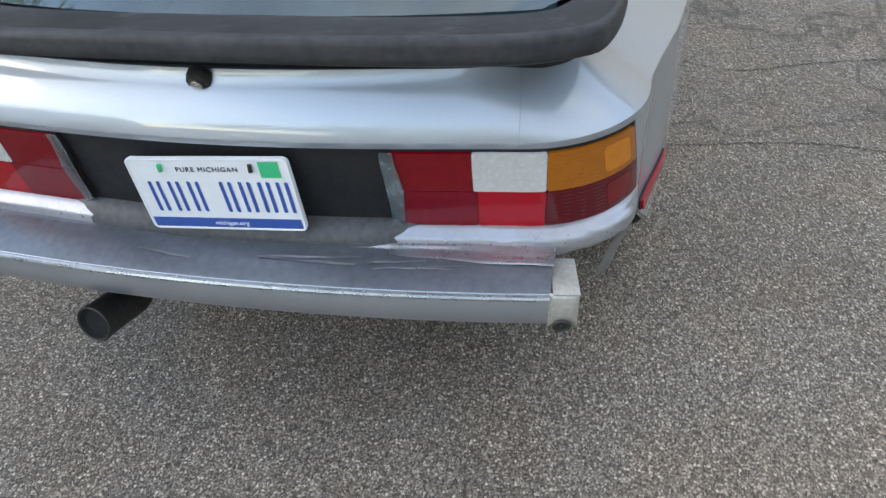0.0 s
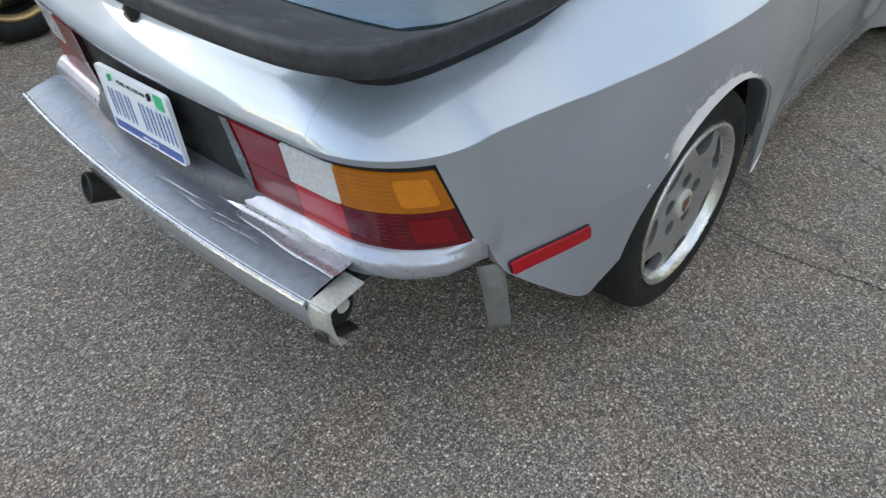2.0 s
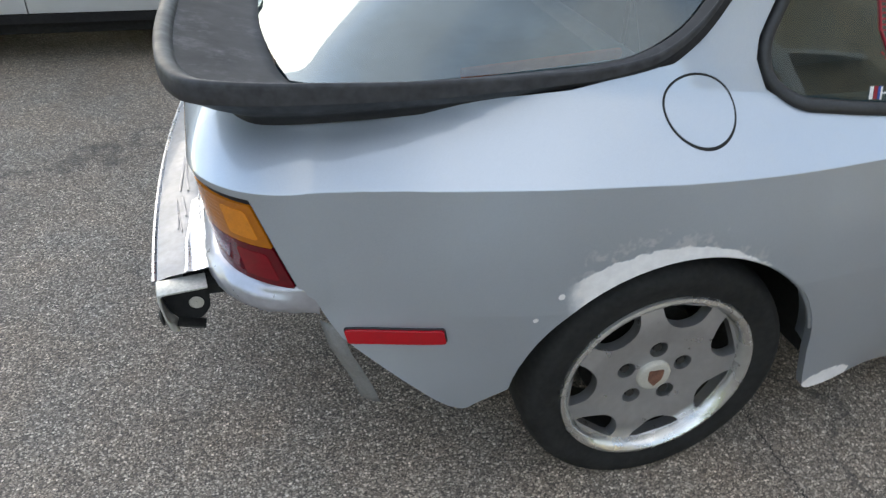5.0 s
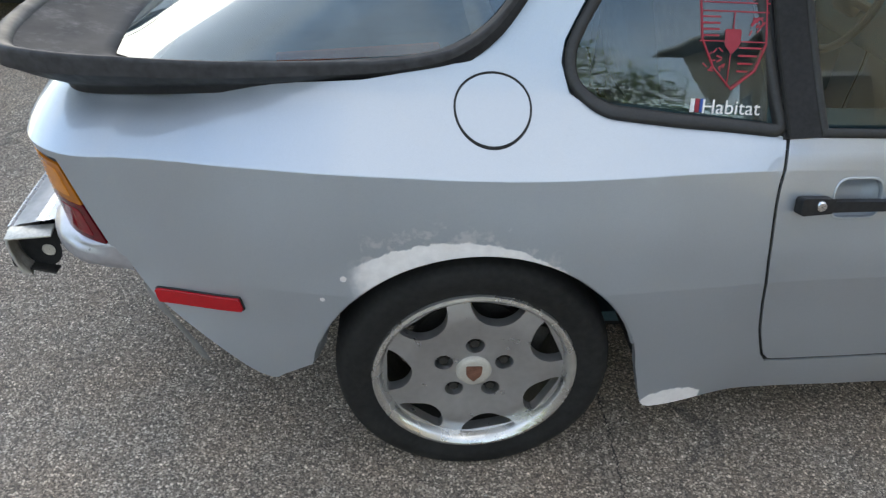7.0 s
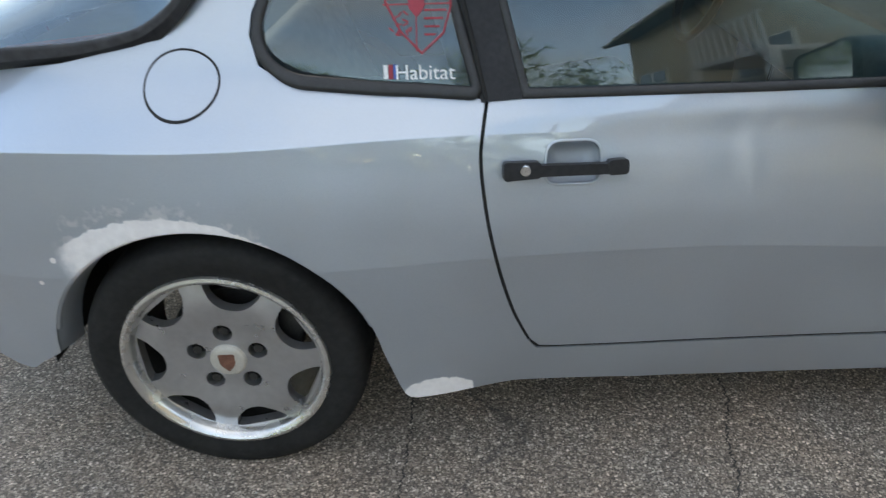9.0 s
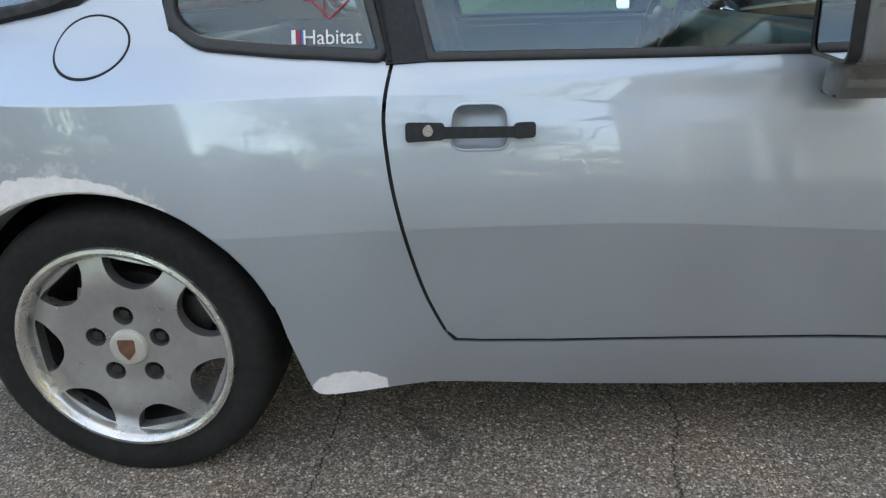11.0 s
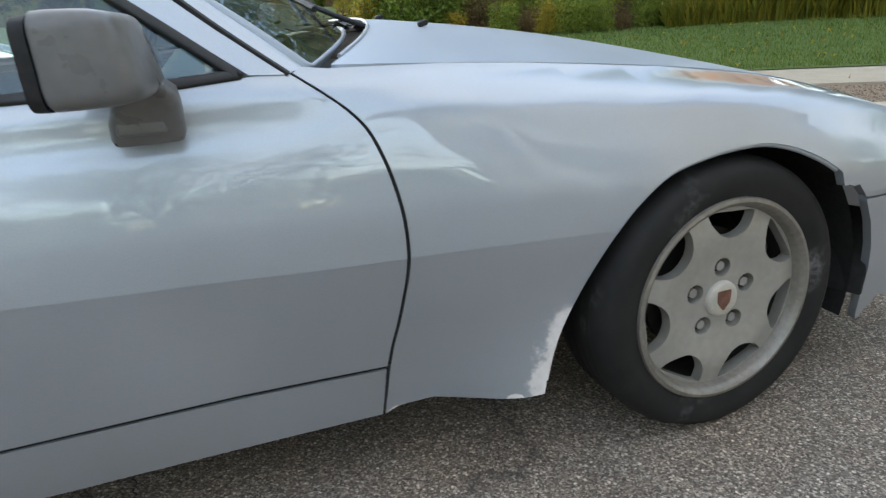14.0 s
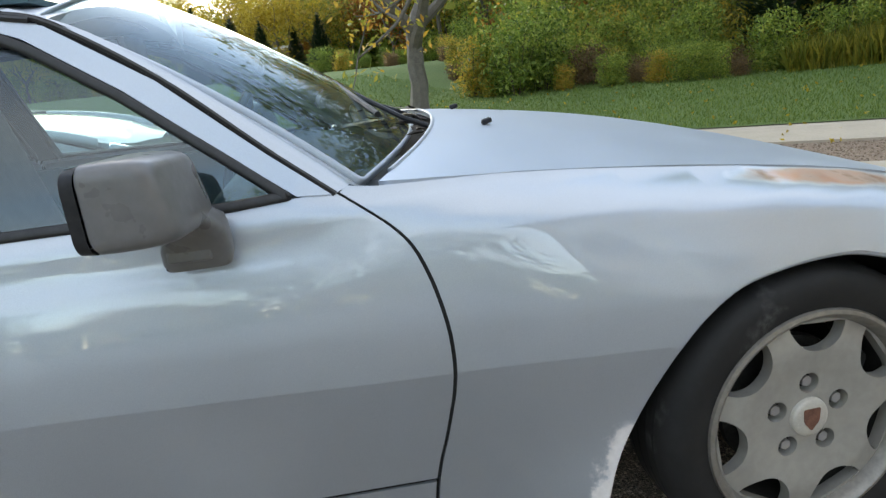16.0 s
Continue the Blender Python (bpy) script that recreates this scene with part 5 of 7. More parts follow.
# wheels
def wheel(at, steer, rim_mat, turn):
    w = new("wheel")
    w.parent = car
    w.matrix_basis = pose(at[0], at[1], at[2], 0, 0, steer)
    bm = lathe([(.212, .0), (.222, -.012), (.232, -.014), (.25, -.020), (.275, -.020), (.290, -.012), (.298, .004), (.303, .025), (.3035, .06), (.303, .15), (.298, .172), (.28, .19), (.22, .19)], 96)
    part("tyre", bm, M_tyre if rim_mat is M_rim else M_tyrechalk, w, "worn black tyre" if rim_mat is M_rim else "worn black tyre with chalky rubbed patches")
    for off in (.045, .075, .105, .135):
        part("tread_groove", lathe([(.3040, off - .004), (.3046, off), (.3040, off + .004)], 64), M_cavity, w)
    bm = lathe([(.196, .02), (.203, -.006), (.208, -.016), (.2145, -.020), (.222, -.018), (.2255, -.010), (.222, .01)], 96)
    part("rim_lip", bm, M_rimlip if rim_mat is M_rim else M_liprust, w, "kerbed and scuffed alloy lip")
    part("rim_barrel", lathe([(.205, .0), (.198, .03), (.195, .16), (.21, .18)], 64), M_steel, w)
    disc_out = [(.205 * math.cos(a), .205 * math.sin(a)) for a in np.linspace(0, 2 * math.pi, 97)[:-1]]
    holes = []
    for k in range(7):
        c = radians(turn + 360 / 7 * k)
        shape = rounded([(.196, -.066), (.196, .066), (.160, .050), (.136, .018), (.136, -.018), (.160, -.050)], .02, 5)
        out = []
        for r, tt in shape:
            if r >= .19:
                aa = math.asin(max(-1, min(1, tt / .196)))
                out.append((.196 * math.cos(c + aa), .196 * math.sin(c + aa)))
            else:
                out.append((r * math.cos(c) - tt * math.sin(c), r * math.sin(c) + tt * math.cos(c)))
        holes.append(out)
    for k in range(5):
        a = radians(90 + 72 * k)
        holes.append([(.070 * math.cos(a) + .021 * math.cos(b), .070 * math.sin(a) + .021 * math.sin(b)) for b in np.linspace(0, 2 * math.pi, 17)[:-1]])
    depth = smooth_keys([0, .04, .08, .11, .15, .185, .21], [.006, .006, .006, .002, -.003, .004, .010])
    v, f = sheet(disc_out, lambda a, b, o=0.0: (a, float(depth(math.hypot(a, b))) - o, b), .012, holes, .026)
    part_ob = mesh_object("spoke_disc", v, f, rim_mat, w, True)
    part_ob.data.set_sharp_from_angle(angle=radians(50))
    part("brake_disc", lathe([(.001, .075), (.07, .075), (.075, .07), (.14, .07), (.142, .085)], 48), M_steel, w)
    part("brake_caliper", box((.12, .075, .03), (.08, .05, .13), (0, 20, 0), .015), M_steel, w)
    for k in range(5):
        a = radians(90 + 72 * k)
        bm = bmesh.new()
        bmesh.ops.create_cone(bm, cap_ends=True, segments=6, radius1=.012, radius2=.011, depth=.02, matrix=pose(.070 * math.cos(a), .022, .070 * math.sin(a), 90, 0, 0))
        part("wheel_nut", bm, M_steel if rim_mat is M_rim else M_rim, w)
    part("lug_plate", lathe([(.035, .034), (.10, .034)], 32), M_steel, w)
    part("centre_cap", lathe([(.001, -.006), (.031, -.005), (.037, -.003), (.039, .0), (.040, .008)], 40), M_cap, w)
    cs = rounded([(-.018, .021), (.018, .021), (.017, -.006), (0, -.026), (-.017, -.006)], .004)
    panel("cap_crest", cs, lambda a, b, o=0.0: (a, -.0065 - o, b), M_crest, w, .02, thick=.001)
    return w


for line, mt in ((ARCH_R, M_quarter), (ARCH_F, M_fender)):
    lip = part("arch_lip", tube([flank(x, z, -.009) for x, z in line[2:-2]], .006, 8), mt, car)
    mirrored(lip)
fr = [flank(x, z, -.006) for x, z in [(-.418, .286), (-.40, .300)] + ARCH_R]
v, f = loft([fr, [(p[0] + .012, p[1] + .03, p[2] - .001) for p in fr], [(p[0] + .020, p[1] + .062, p[2] - .002) for p in fr]])
mirrored(mesh_object("arch_flange", v, f, M_dull, car, True, "turned-in silver edge of the wheel arch"))
wheel((.006, -.797, HUB_Z - .009), 0, M_rim, 77)
wheel((2.396, -.795, HUB_Z + .003), 3, M_rimdirt, 77 + 9)
wheel((.006, .797, HUB_Z), 180, M_rim, 77)
wheel((2.40, .795, HUB_Z), 183, M_rimdirt, 77)

# wheel wells and underside
for cx, r, zc in ((0.0, .375, .31), (2.39, .385, .29)):
    for s in (-1, 1):
        bm = bmesh.new()
        rows = [[bm.verts.new((cx + r * math.cos(a), s * y, zc + r * math.sin(a))) for a in np.linspace(-.05 if cx < 1 else -.30, math.pi + .05, 30)] for y in (.79 if cx < 1 else .77, .50)]
        for i in range(29):
            bm.faces.new((rows[0][i], rows[0][i + 1], rows[1][i + 1], rows[1][i]))
        bm.faces.new(rows[1])
        part("wheel_well", bm, M_cavity, car, smooth=False)
part("floor_pan", box((1.45, 0, .23), (3.2, 1.10, .06), (0, 0, 0), .02), M_cavity, car)
part("inner_sill", box((1.17, -.60, .23), (1.35, .10, .12), (0, 0, 0), .02), M_cavity, car)
part("inner_sill", box((1.17, .60, .23), (1.35, .10, .12), (0, 0, 0), .02), M_cavity, car)
for s in (-1, 1):
    part("hanging_liner", box((2.79, s * .74, .33), (.012, .10, .20), (0, 12, 20), .004), M_cavity, car, "torn black arch liner")

# cabin
cabin = new("cabin")
cabin.parent = car
part("rear_shelf", box((-.32, 0, .80), (.82, 1.10, .03), (0, -3, 0), .01), M_trim, cabin)
for s in (-1, 1):
    part("shelf_edge", box((-.235, s * .555, .918), (.32, .014, .020), (0, -4.5, 0), .005), M_parcel, cabin, "rust-red carpet edge")
    part("door_card", box((1.05, s * .64, .60), (.95, .03, .42), (0, 0, 0), .012), M_trim, cabin)
    part("side_trim", box((.25, s * .635, .70), (.60, .03, .30), (0, 0, 0), .012), M_trim, cabin)
part("cabin_floor", box((.9, 0, .28), (1.5, 1.2, .03)), M_trim, cabin)
part("dashboard", box((1.50, 0, .74), (.34, 1.22, .17), (0, 8, 0), .05, 4), M_trim, cabin)
part("dashboard_top", box((1.62, 0, .80), (.36, 1.18, .06), (0, 6, 0), .02, 3), M_leather, cabin)
part("tunnel", box((1.0, 0, .42), (.9, .22, .26), (0, 0, 0), .04, 3), M_trim, cabin)
part("headliner", box((.66, 0, 1.205), (.86, .96, .012)), M_trim, cabin)
for s in (-1, 1):
    seat = new("front_seat")
    seat.parent = car
    part("cushion", box((.85, s * .34, .46), (.50, .46, .14), (0, -6, 0), .05, 4), M_leather, seat)
    part("backrest", box((.585, s * .34, .76), (.13, .44, .56), (0, -16, 0), .055, 4), M_leather, seat)
    part("headrest", box((.485, s * .34, 1.075), (.085, .24, .15), (0, -14, 0), .04, 4), M_leather, seat)
    part("headrest_post", tube([(.505, s * .34, .98), (.49, s * .34, 1.05)], .012), M_steel, seat)
part("steering_rim", tube([(1.285 + .055 * math.sin(a), .36 + .175 * math.cos(a), .82 + .165 * math.sin(a)) for a in np.linspace(0, 2 * math.pi, 40)], .014, 8, True), M_black, cabin)
part("steering_hub", box((1.30, .36, .815), (.05, .13, .11), (0, -18, 0), .03, 3), M_black, cabin)
part("steering_spoke", box((1.29, .36, .82), (.02, .33, .03), (0, -18, 0), .008), M_black, cabin)
part("rear_view_mirror", box((1.13, 0, 1.13), (.02, .20, .055), (0, 0, 0), .01), M_black, cabin)
part("rear_seat_back", box((.12, 0, .66), (.10, 1.0, .40), (0, -22, 0), .04, 3), M_leather, car)

# ---- ground ----
def asphalt():
    m, nt, b = material("worn_asphalt")
    warp = nt.nodes.new("ShaderNodeVectorMath")
    warp.operation = "MULTIPLY_ADD"
    wn_c = node(nt, "TexNoise", Scale=170.0, Detail=2.0)
    link(nt, coords(nt), wn_c.inputs["Vector"])
    link(nt, wn_c.outputs["Color"], warp.inputs[0])
    warp.inputs[1].default_value = (.007, .007, .007)
    link(nt, coords(nt), warp.inputs[2])
    v1 = node(nt, "TexVoronoi", Scale=125.0)
    v2 = node(nt, "TexVoronoi", Scale=270.0)
    for v in (v1, v2):
        link(nt, warp.outputs[0], v.inputs["Vector"])
    sep = nt.nodes.new("ShaderNodeSeparateColor")
    link(nt, v1.outputs["Color"], sep.inputs[0])
    sep2 = nt.nodes.new("ShaderNodeSeparateColor")
    link(nt, v2.outputs["Color"], sep2.inputs[0])
    stone = ramp(nt, sep.outputs[0], [(0.0, (.05, .044, .038)), (.3, (.12, .106, .093)), (.55, (.22, .197, .173)), (.8, (.37, .34, .30)), (1.0, (.60, .565, .52))])
    small = ramp(nt, sep2.outputs[0], [(0.0, (.04, .036, .032)), (.5, (.12, .105, .095)), (.85, (.24, .215, .19)), (1.0, (.45, .42, .38))])
    edge = ramp(nt, v1.outputs["Distance"], [(0.30, 1.0), (0.52, 0.0)])
    keep = ramp(nt, sep.outputs[1], [(.38, 0.0), (.42, 1.0)])
    edge = math_node(nt, "MULTIPLY", edge, keep)
    c = mix(nt, edge, small, stone)
    blot = ramp(nt, noise_fac(nt, 1.1, 7.0, .62), [(.3, 1.15), (.7, 1.6)])
    c = mix(nt, 1.0, c, blot, "MULTIPLY")
    tint = ramp(nt, noise_fac(nt, 3.5, 5.0), [(.35, (1.12, .985, .86)), (.65, (1.04, .985, .92))])
    c = mix(nt, 1.0, c, tint, "MULTIPLY")
    crack = node(nt, "TexVoronoi", Scale=0.22)
    crack.feature = "DISTANCE_TO_EDGE"
    wob = nt.nodes.new("ShaderNodeVectorMath")
    wob.operation = "ADD"
    nz = node(nt, "TexNoise", Scale=2.2, Detail=6.0)
    link(nt, coords(nt), nz.inputs["Vector"])
    link(nt, coords(nt), wob.inputs[0])
    link(nt, nz.outputs["Color"], wob.inputs[1])
    link(nt, wob.outputs[0], crack.inputs["Vector"])
    cr = ramp(nt, crack.outputs["Distance"], [(0.0, 1.0), (0.006, 0.0)])
    c = mix(nt, math_node(nt, "MULTIPLY", cr, 0.55), c, (.035, .033, .032))
    link(nt, c, b.inputs["Base Color"])
    b.inputs["Roughness"].default_value = 0.68
    h = math_node(nt, "ADD", math_node(nt, "MULTIPLY", edge, 1.0), math_node(nt, "MULTIPLY", noise_fac(nt, 420.0, 2.0), .5))
    bump(nt, b, h, 0.8, 0.004)
    return m


def grass_mat():
    m, nt, b = material("mown_lawn")
    big = noise_fac(nt, .5, 5.0)
    fine = noise_fac(nt, 60.0, 6.0, .7)
    c = mix(nt, ramp(nt, fine, [(.35, 0.0), (.65, 1.0)]), (.05, .095, .022), (.14, .21, .05))
    c = mix(nt, ramp(nt, big, [(.4, 0.0), (.7, .5)]), c, (.17, .22, .06))
    link(nt, c, b.inputs["Base Color"])
    b.inputs["Roughness"].default_value = .9
    bump(nt, b, fine, .6, .03)
    return m


M_asphalt = asphalt()
M_grass = grass_mat()
M_conc = simple("concrete", (.43, .37, .29), .9, 0, .12, 5.0, .3)
M_gravel = simple("brown_gravel", (.24, .175, .125), .95, 0, .5, 30.0, .8)


def line_strip(name, p0, p1, d0, d1, z0, z1, mat, label, cat, bow=0.0):
    """A long strip beside the line p0-p1, from d0 to d1 metres beyond it."""
    p0, p1 = Vector((*p0, 0)), Vector((*p1, 0))
    d = (p1 - p0).normalized()
    n = Vector((-d.y, d.x, 0))
    n = n if n.x > 0 else -n
    verts, faces = [], []
    N = 40
    for i in range(N + 1):
        p = p0 + (p1 - p0) * i / N
        for dd, z in ((d0, z0 - .3), (d0, z0), (d1, z1), (d1, z1 - .3)):
            verts.append(p + n * dd + Vector((0, 0, z)))
    for i in range(N):
        for k in range(3):
            a = i * 4 + k
            faces.append((a, a + 1, a + 5, a + 4))
    ob = mesh_object(name, verts, faces, mat, None, False)
    return tagged(ob, label, cat, kind="structure")


g = bmesh.new()
bmesh.ops.create_grid(g, x_segments=2, y_segments=2, size=400.0)
tagged(part("ground", g, M_asphalt, None, smooth=False), "worn grey asphalt car park with coarse pale aggregate", "asphalt", kind="structure")
EDGE0, EDGE1 = (-46.65, 32.8), (57.35, -29.6)
line_strip("kerb", EDGE0, EDGE1, 0.0, .50, .06, .06, M_conc, "pale concrete kerb strip beside the asphalt", "kerb")
line_strip("gravel_bed", EDGE0, EDGE1, .50, 1.50, .05, .05, M_gravel, "brown gravel strip between kerb and footpath", "gravel")
line_strip("footpath", EDGE0, EDGE1, 1.50, 2.60, .07, .07, M_conc, "pale concrete footpath", "footpath")
E_AT, E_ALONG, E_OUT = Vector((5.35, 1.6, 0)), Vector((.8575, -.5145, 0)), Vector((.5145, .8575, 0))


def lawn_z(s, d):
    t = min(1, max(0, (-6.2 - s) / 2.2))
    t = t * t * (3 - 2 * t)
    u = min(1, max(0, (d - 3.2) / 6.0))
    base = .08 + .0564 * (min(d, 9) - 2.6)
    return base + t * (.95 - .44) * u * u * (3 - 2 * u) + .012 * math.sin(1.7 * s + d) * min(1, (d - 2.6))


def on_lawn(s, d, dz=0.0):
    p = E_AT + E_ALONG * s + E_OUT * d
    return (p.x, p.y, lawn_z(s, d) + dz)


S_ROWS = [-60 + 2 * i for i in range(20)] + [-20 + .5 * i for i in range(60)] + [10 + 3 * i for i in range(16)]
D_ROWS = [2.602 + .3 * i for i in range(36)] + [14 + 5 * i for i in range(14)]
verts = [on_lawn(s_, d_) for s_ in S_ROWS for d_ in D_ROWS]
nd = len(D_ROWS)
faces = [(i * nd + k, (i + 1) * nd + k, (i + 1) * nd + k + 1, i * nd + k + 1) for i in range(len(S_ROWS) - 1) for k in range(nd - 1)]
tagged(mesh_object("lawn", verts, faces, M_grass), "mown green lawn rising gently to the wood", "lawn", kind="structure")

# old cracks across the asphalt
M_crack = simple("dirty_crack", (.05, .046, .042), .95, 0, .5, 60.0, .4)
rnd = random.Random(31)
for name_x, pts in ((0, [(.375, -.35), (.375, -.57), (.374, -.75), (.364, -.90), (.367, -1.04), (.40, -1.24), (.41, -1.47), (.37, -1.8), (.42, -2.3), (.40, -3.0)]), (1, [(1.16, -.30), (1.15, -.45), (1.165, -.62), (1.12, -.77), (1.10, -.90), (.96, -1.22), (1.04, -1.54), (1.10, -1.9), (1.02, -2.5)])):
    line = through_points(pts, 26)
    left, right = [], []
    for x, y in line:
        w, dx = rnd.uniform(.0008, .0036), rnd.uniform(-.006, .006)
        left.append((x + dx - w, y, .0022))
        right.append((x + dx + w, y, .0022))
    v, f = loft([left, right])
    tagged(mesh_object("pavement_crack", v, f, M_crack, None, False), "thin dark irregular crack across the asphalt", "crack", kind="structure")


# ---- the silver estate car beyond ----
WAGON_AT = (-3.2, 3.26, 0.0)
wagon = thing("estate_car", "clean silver estate car with gold five-spoke wheels, parked alongside", "car", WAGON_AT)
W_hw = curve_of([(.18, .80), (.27, .845), (.40, .885), (.55, .905), (.70, .906), (.82, .893), (.93, .868), (1.0, .845), (1.25, .745), (1.46, .63)])
W_taper = curve_of([(-.95, .80), (-.80, .90), (-.4, .985), (.2, 1.0), (2.2, 1.0), (2.9, .985), (3.3, .93), (3.6, .82), (3.72, .70)])


def wflank(u, z, off=0.0):
    w = float(W_hw(z)) * float(W_taper(u)) + off
    return (u, -w, z)


M_wagon = simple("clean_silver_paint", (.62, .63, .635), .38, .35, .03, 3.0, 0, 1.0)
M_wagon.node_tree.nodes["Principled BSDF"].inputs["Coat Roughness"].default_value = .03
M_wglass = glass("tinted_glass", (.10, .12, .13), .01)
M_gold = simple("gold_alloy", (.42, .29, .13), .35, .6, .12, 14.0)
M_strip = simple("bright_moulding", (.70, .71, .71), .5, .1, .02, 3.0)
M_headlamp = simple("clear_headlamp", (.55, .57, .58), .08, .4, .1, 14.0, 0, 1.0)
w_rear = arc(0.0, .33, .375, 175, 5, 24)
w_front = arc(2.75, .33, .375, 175, 5, 24)


def wagon_panel(nm, line, mat=M_wagon, parent=wagon, step=.04, out=0.0, thick=.02, label="", holes=()):
    ob = panel(nm, line, wflank, mat, parent, step, holes, thick, out, label)
    mirrored(ob)
    return ob


wagon_panel("rear_quarter", [(-.88, .33), (-.38, .30)] + w_rear[:16] + [(.33, .60), (.30, .80), (.22, .995), (-.80, .995), (-.90, .80), (-.92, .55)])
wagon_panel("sill", [(.385, .235), (2.37, .235), (2.37, .288), (.385, .288)], M_black)
wdoors = []
for nm, line in (("rear_door", [(.39, .295), (1.20, .295), (1.235, .62), (1.215, .995), (.226, .995), (.306, .80), (.336, .60), (.37, .46)]),
                 ("front_door", [(1.207, .295), (2.31, .295), (2.335, .45), (2.345, .70), (2.325, .99), (1.222, .995), (1.242, .62)])):
    wdoors.append(wagon_panel(nm, line))
wagon_panel("front_wing", [(2.318, .295), (2.375, .27)] + w_front + [(3.14, .30), (3.40, .35), (3.50, .62), (3.46, .70), (3.2, .80), (2.75, .885), (2.333, .985), (2.353, .70), (2.343, .45)])
for nm, x0, x1, par in (("moulding", -.85, -.40, wagon), ("moulding", .40, 1.225, wdoors[0]), ("moulding", 1.25, 2.33, wdoors[1]), ("moulding", 2.36, 2.42, wagon)):
    ob = part(nm, box(((x0 + x1) / 2, -.906 * float(W_taper((x0 + x1) / 2)), .586), (x1 - x0, .034, .05), (0, 0, 0), .008, 3), M_strip, par, "bright protective side strip")
    mirrored(ob)
# handles, mirror, glass
for x0, par in ((.33, wdoors[0]), (1.27, wdoors[1])):
    hx0 = x0 + .03
    ob = panel("door_handle", rounded([(hx0, .795), (hx0 + .20, .785), (hx0 + .20, .825), (hx0, .835)], .015), wflank, M_wagon, par, .02, thick=.03, out=.03)
    mirrored(ob)
    # flat dark patch on the skin, painting the shade of a recess below the handle
    ob = panel("handle_recess", rounded([(hx0 + .07, .770), (hx0 + .19, .768), (hx0 + .19, .790), (hx0 + .07, .792)], .008), wflank, M_cavity, par, .02, thick=0, out=.003)
    mirrored(ob)
for nm, line in (("rear_quarter_window", [(-.74, 1.02), (.16, 1.02), (.06, 1.34), (-.55, 1.34)]), ("rear_window", [(.26, 1.01), (1.10, 1.01), (1.06, 1.36), (.16, 1.36)]), ("front_window", [(1.30, 1.01), (2.26, 1.0), (2.05, 1.14), (1.72, 1.34), (1.30, 1.36)])):
    ob = panel(nm, rounded(line, .02), lambda a, b, o=0.0: wflank(a, b, o - .012), M_wglass, wagon, .08, thick=0)
    mirrored(ob)
    ob = band("window_seal", rounded(line, .02), -.018, wflank, M_seal, wagon, .004)
    mirrored(ob)
hole_lines = [rounded([(-.74, 1.02), (.16, 1.02), (.06, 1.34), (-.55, 1.34)], .02), rounded([(.26, 1.01), (1.10, 1.01), (1.06, 1.36), (.16, 1.36)], .02), rounded([(1.30, 1.01), (2.26, 1.0), (2.05, 1.14), (1.72, 1.34), (1.30, 1.36)], .02)]
wagon_panel("window_frames", [(-.82, .999), (2.38, .992), (2.14, 1.14), (1.78, 1.37), (1.60, 1.42), (-.50, 1.42)], M_wagon, wagon, .05, 0.0, .02, "", hole_lines)
bm = bmesh.new()
rows = []
for dx, w, h in ((-.07, .17, .105), (-.05, .185, .125), (.0, .18, .12), (.05, .15, .10), (.075, .10, .06)):
    rows.append([bm.verts.new((2.09 + dx, -.985 + p[0], 1.01 + p[1])) for p in rounded([(-w / 2, -h / 2), (w / 2, -h / 2), (w / 2, h / 2), (-w / 2, h / 2)], .035, 5)])
for a, b in zip(rows, rows[1:]):
    for i in range(len(a)):
        bm.faces.new((a[i], a[(i + 1) % len(a)], b[(i + 1) % len(a)], b[i]))
bm.faces.new(rows[-1]); bm.faces.new(rows[0][::-1])
bmesh.ops.recalc_face_normals(bm, faces=bm.faces)
wmir = part("door_mirror", bm, M_wagon, wagon, "silver mirror shell")
mirrored(wmir)
mirrored(part("mirror_foot", box((2.12, -.90, .965), (.14, .14, .04), (0, 0, 0), .012), M_black, wagon))
mirrored(part("mirror_patch", box((2.20, -.855, 1.02), (.14, .02, .06), (0, 20, 0), .008), M_black, wagon))


def wscreen(s, t, off=0.0):
    bx_, bz = 2.60 - .22 * s * s, .955 - .02 * s * s
    tx, tz_ = 1.75 - .10 * s * s, 1.43 - .05 * s * s
    return (bx_ + (tx - bx_) * t, s * (.76 - .13 * t), bz + (tz_ - bz) * t + .12 * t * (1 - t) + off)


wq = rounded([(-1, 0), (1, 0), (1, 1), (-1, 1)], .06)
panel("windscreen", wq, wscreen, glass("estate_windscreen", (.30, .36, .34), .03), wagon, .1, thick=0)
band("windscreen_seal", wq, .04, wscreen, M_seal, wagon, .006)
w_hood = curve_of([(2.3, .985), (2.62, .965), (2.9, .93), (3.2, .865), (3.45, .77), (3.6, .70), (3.70, .60)])
wh = lambda x, y, o=0.0: (x, y, float(w_hood(x)) + .05 * (1 - (abs(y) / .80)**2.5) - .05 + o)
hl = [(2.36, -.80), (2.75, -.785), (3.2, -.74), (3.45, -.66), (3.55, -.45), (3.60, 0), (3.55, .45), (3.45, .66), (3.2, .74), (2.75, .785), (2.36, .80), (2.55, .5), (2.62, 0), (2.55, -.5)]
panel("bonnet", hl, wh, M_wagon, wagon, .05, thick=.03)
for s in (-1, 1):
    g = [wh(x, s * .80 * float(W_taper(x)), .003) for x in np.linspace(2.40, 3.4, 16)]
    part("bonnet_shoulder", tube(g, .035, 10), M_wagon, wagon)
    part("headlamp", box((3.50, s * .60, .66), (.20, .34, .13), (0, 20, s * -18), .03, 3), M_headlamp, wagon)
    part("wiper", tube([(2.60, s * .30 + .1, .985), (2.45, s * .30 - .2, 1.05)], .012), M_black, wagon)
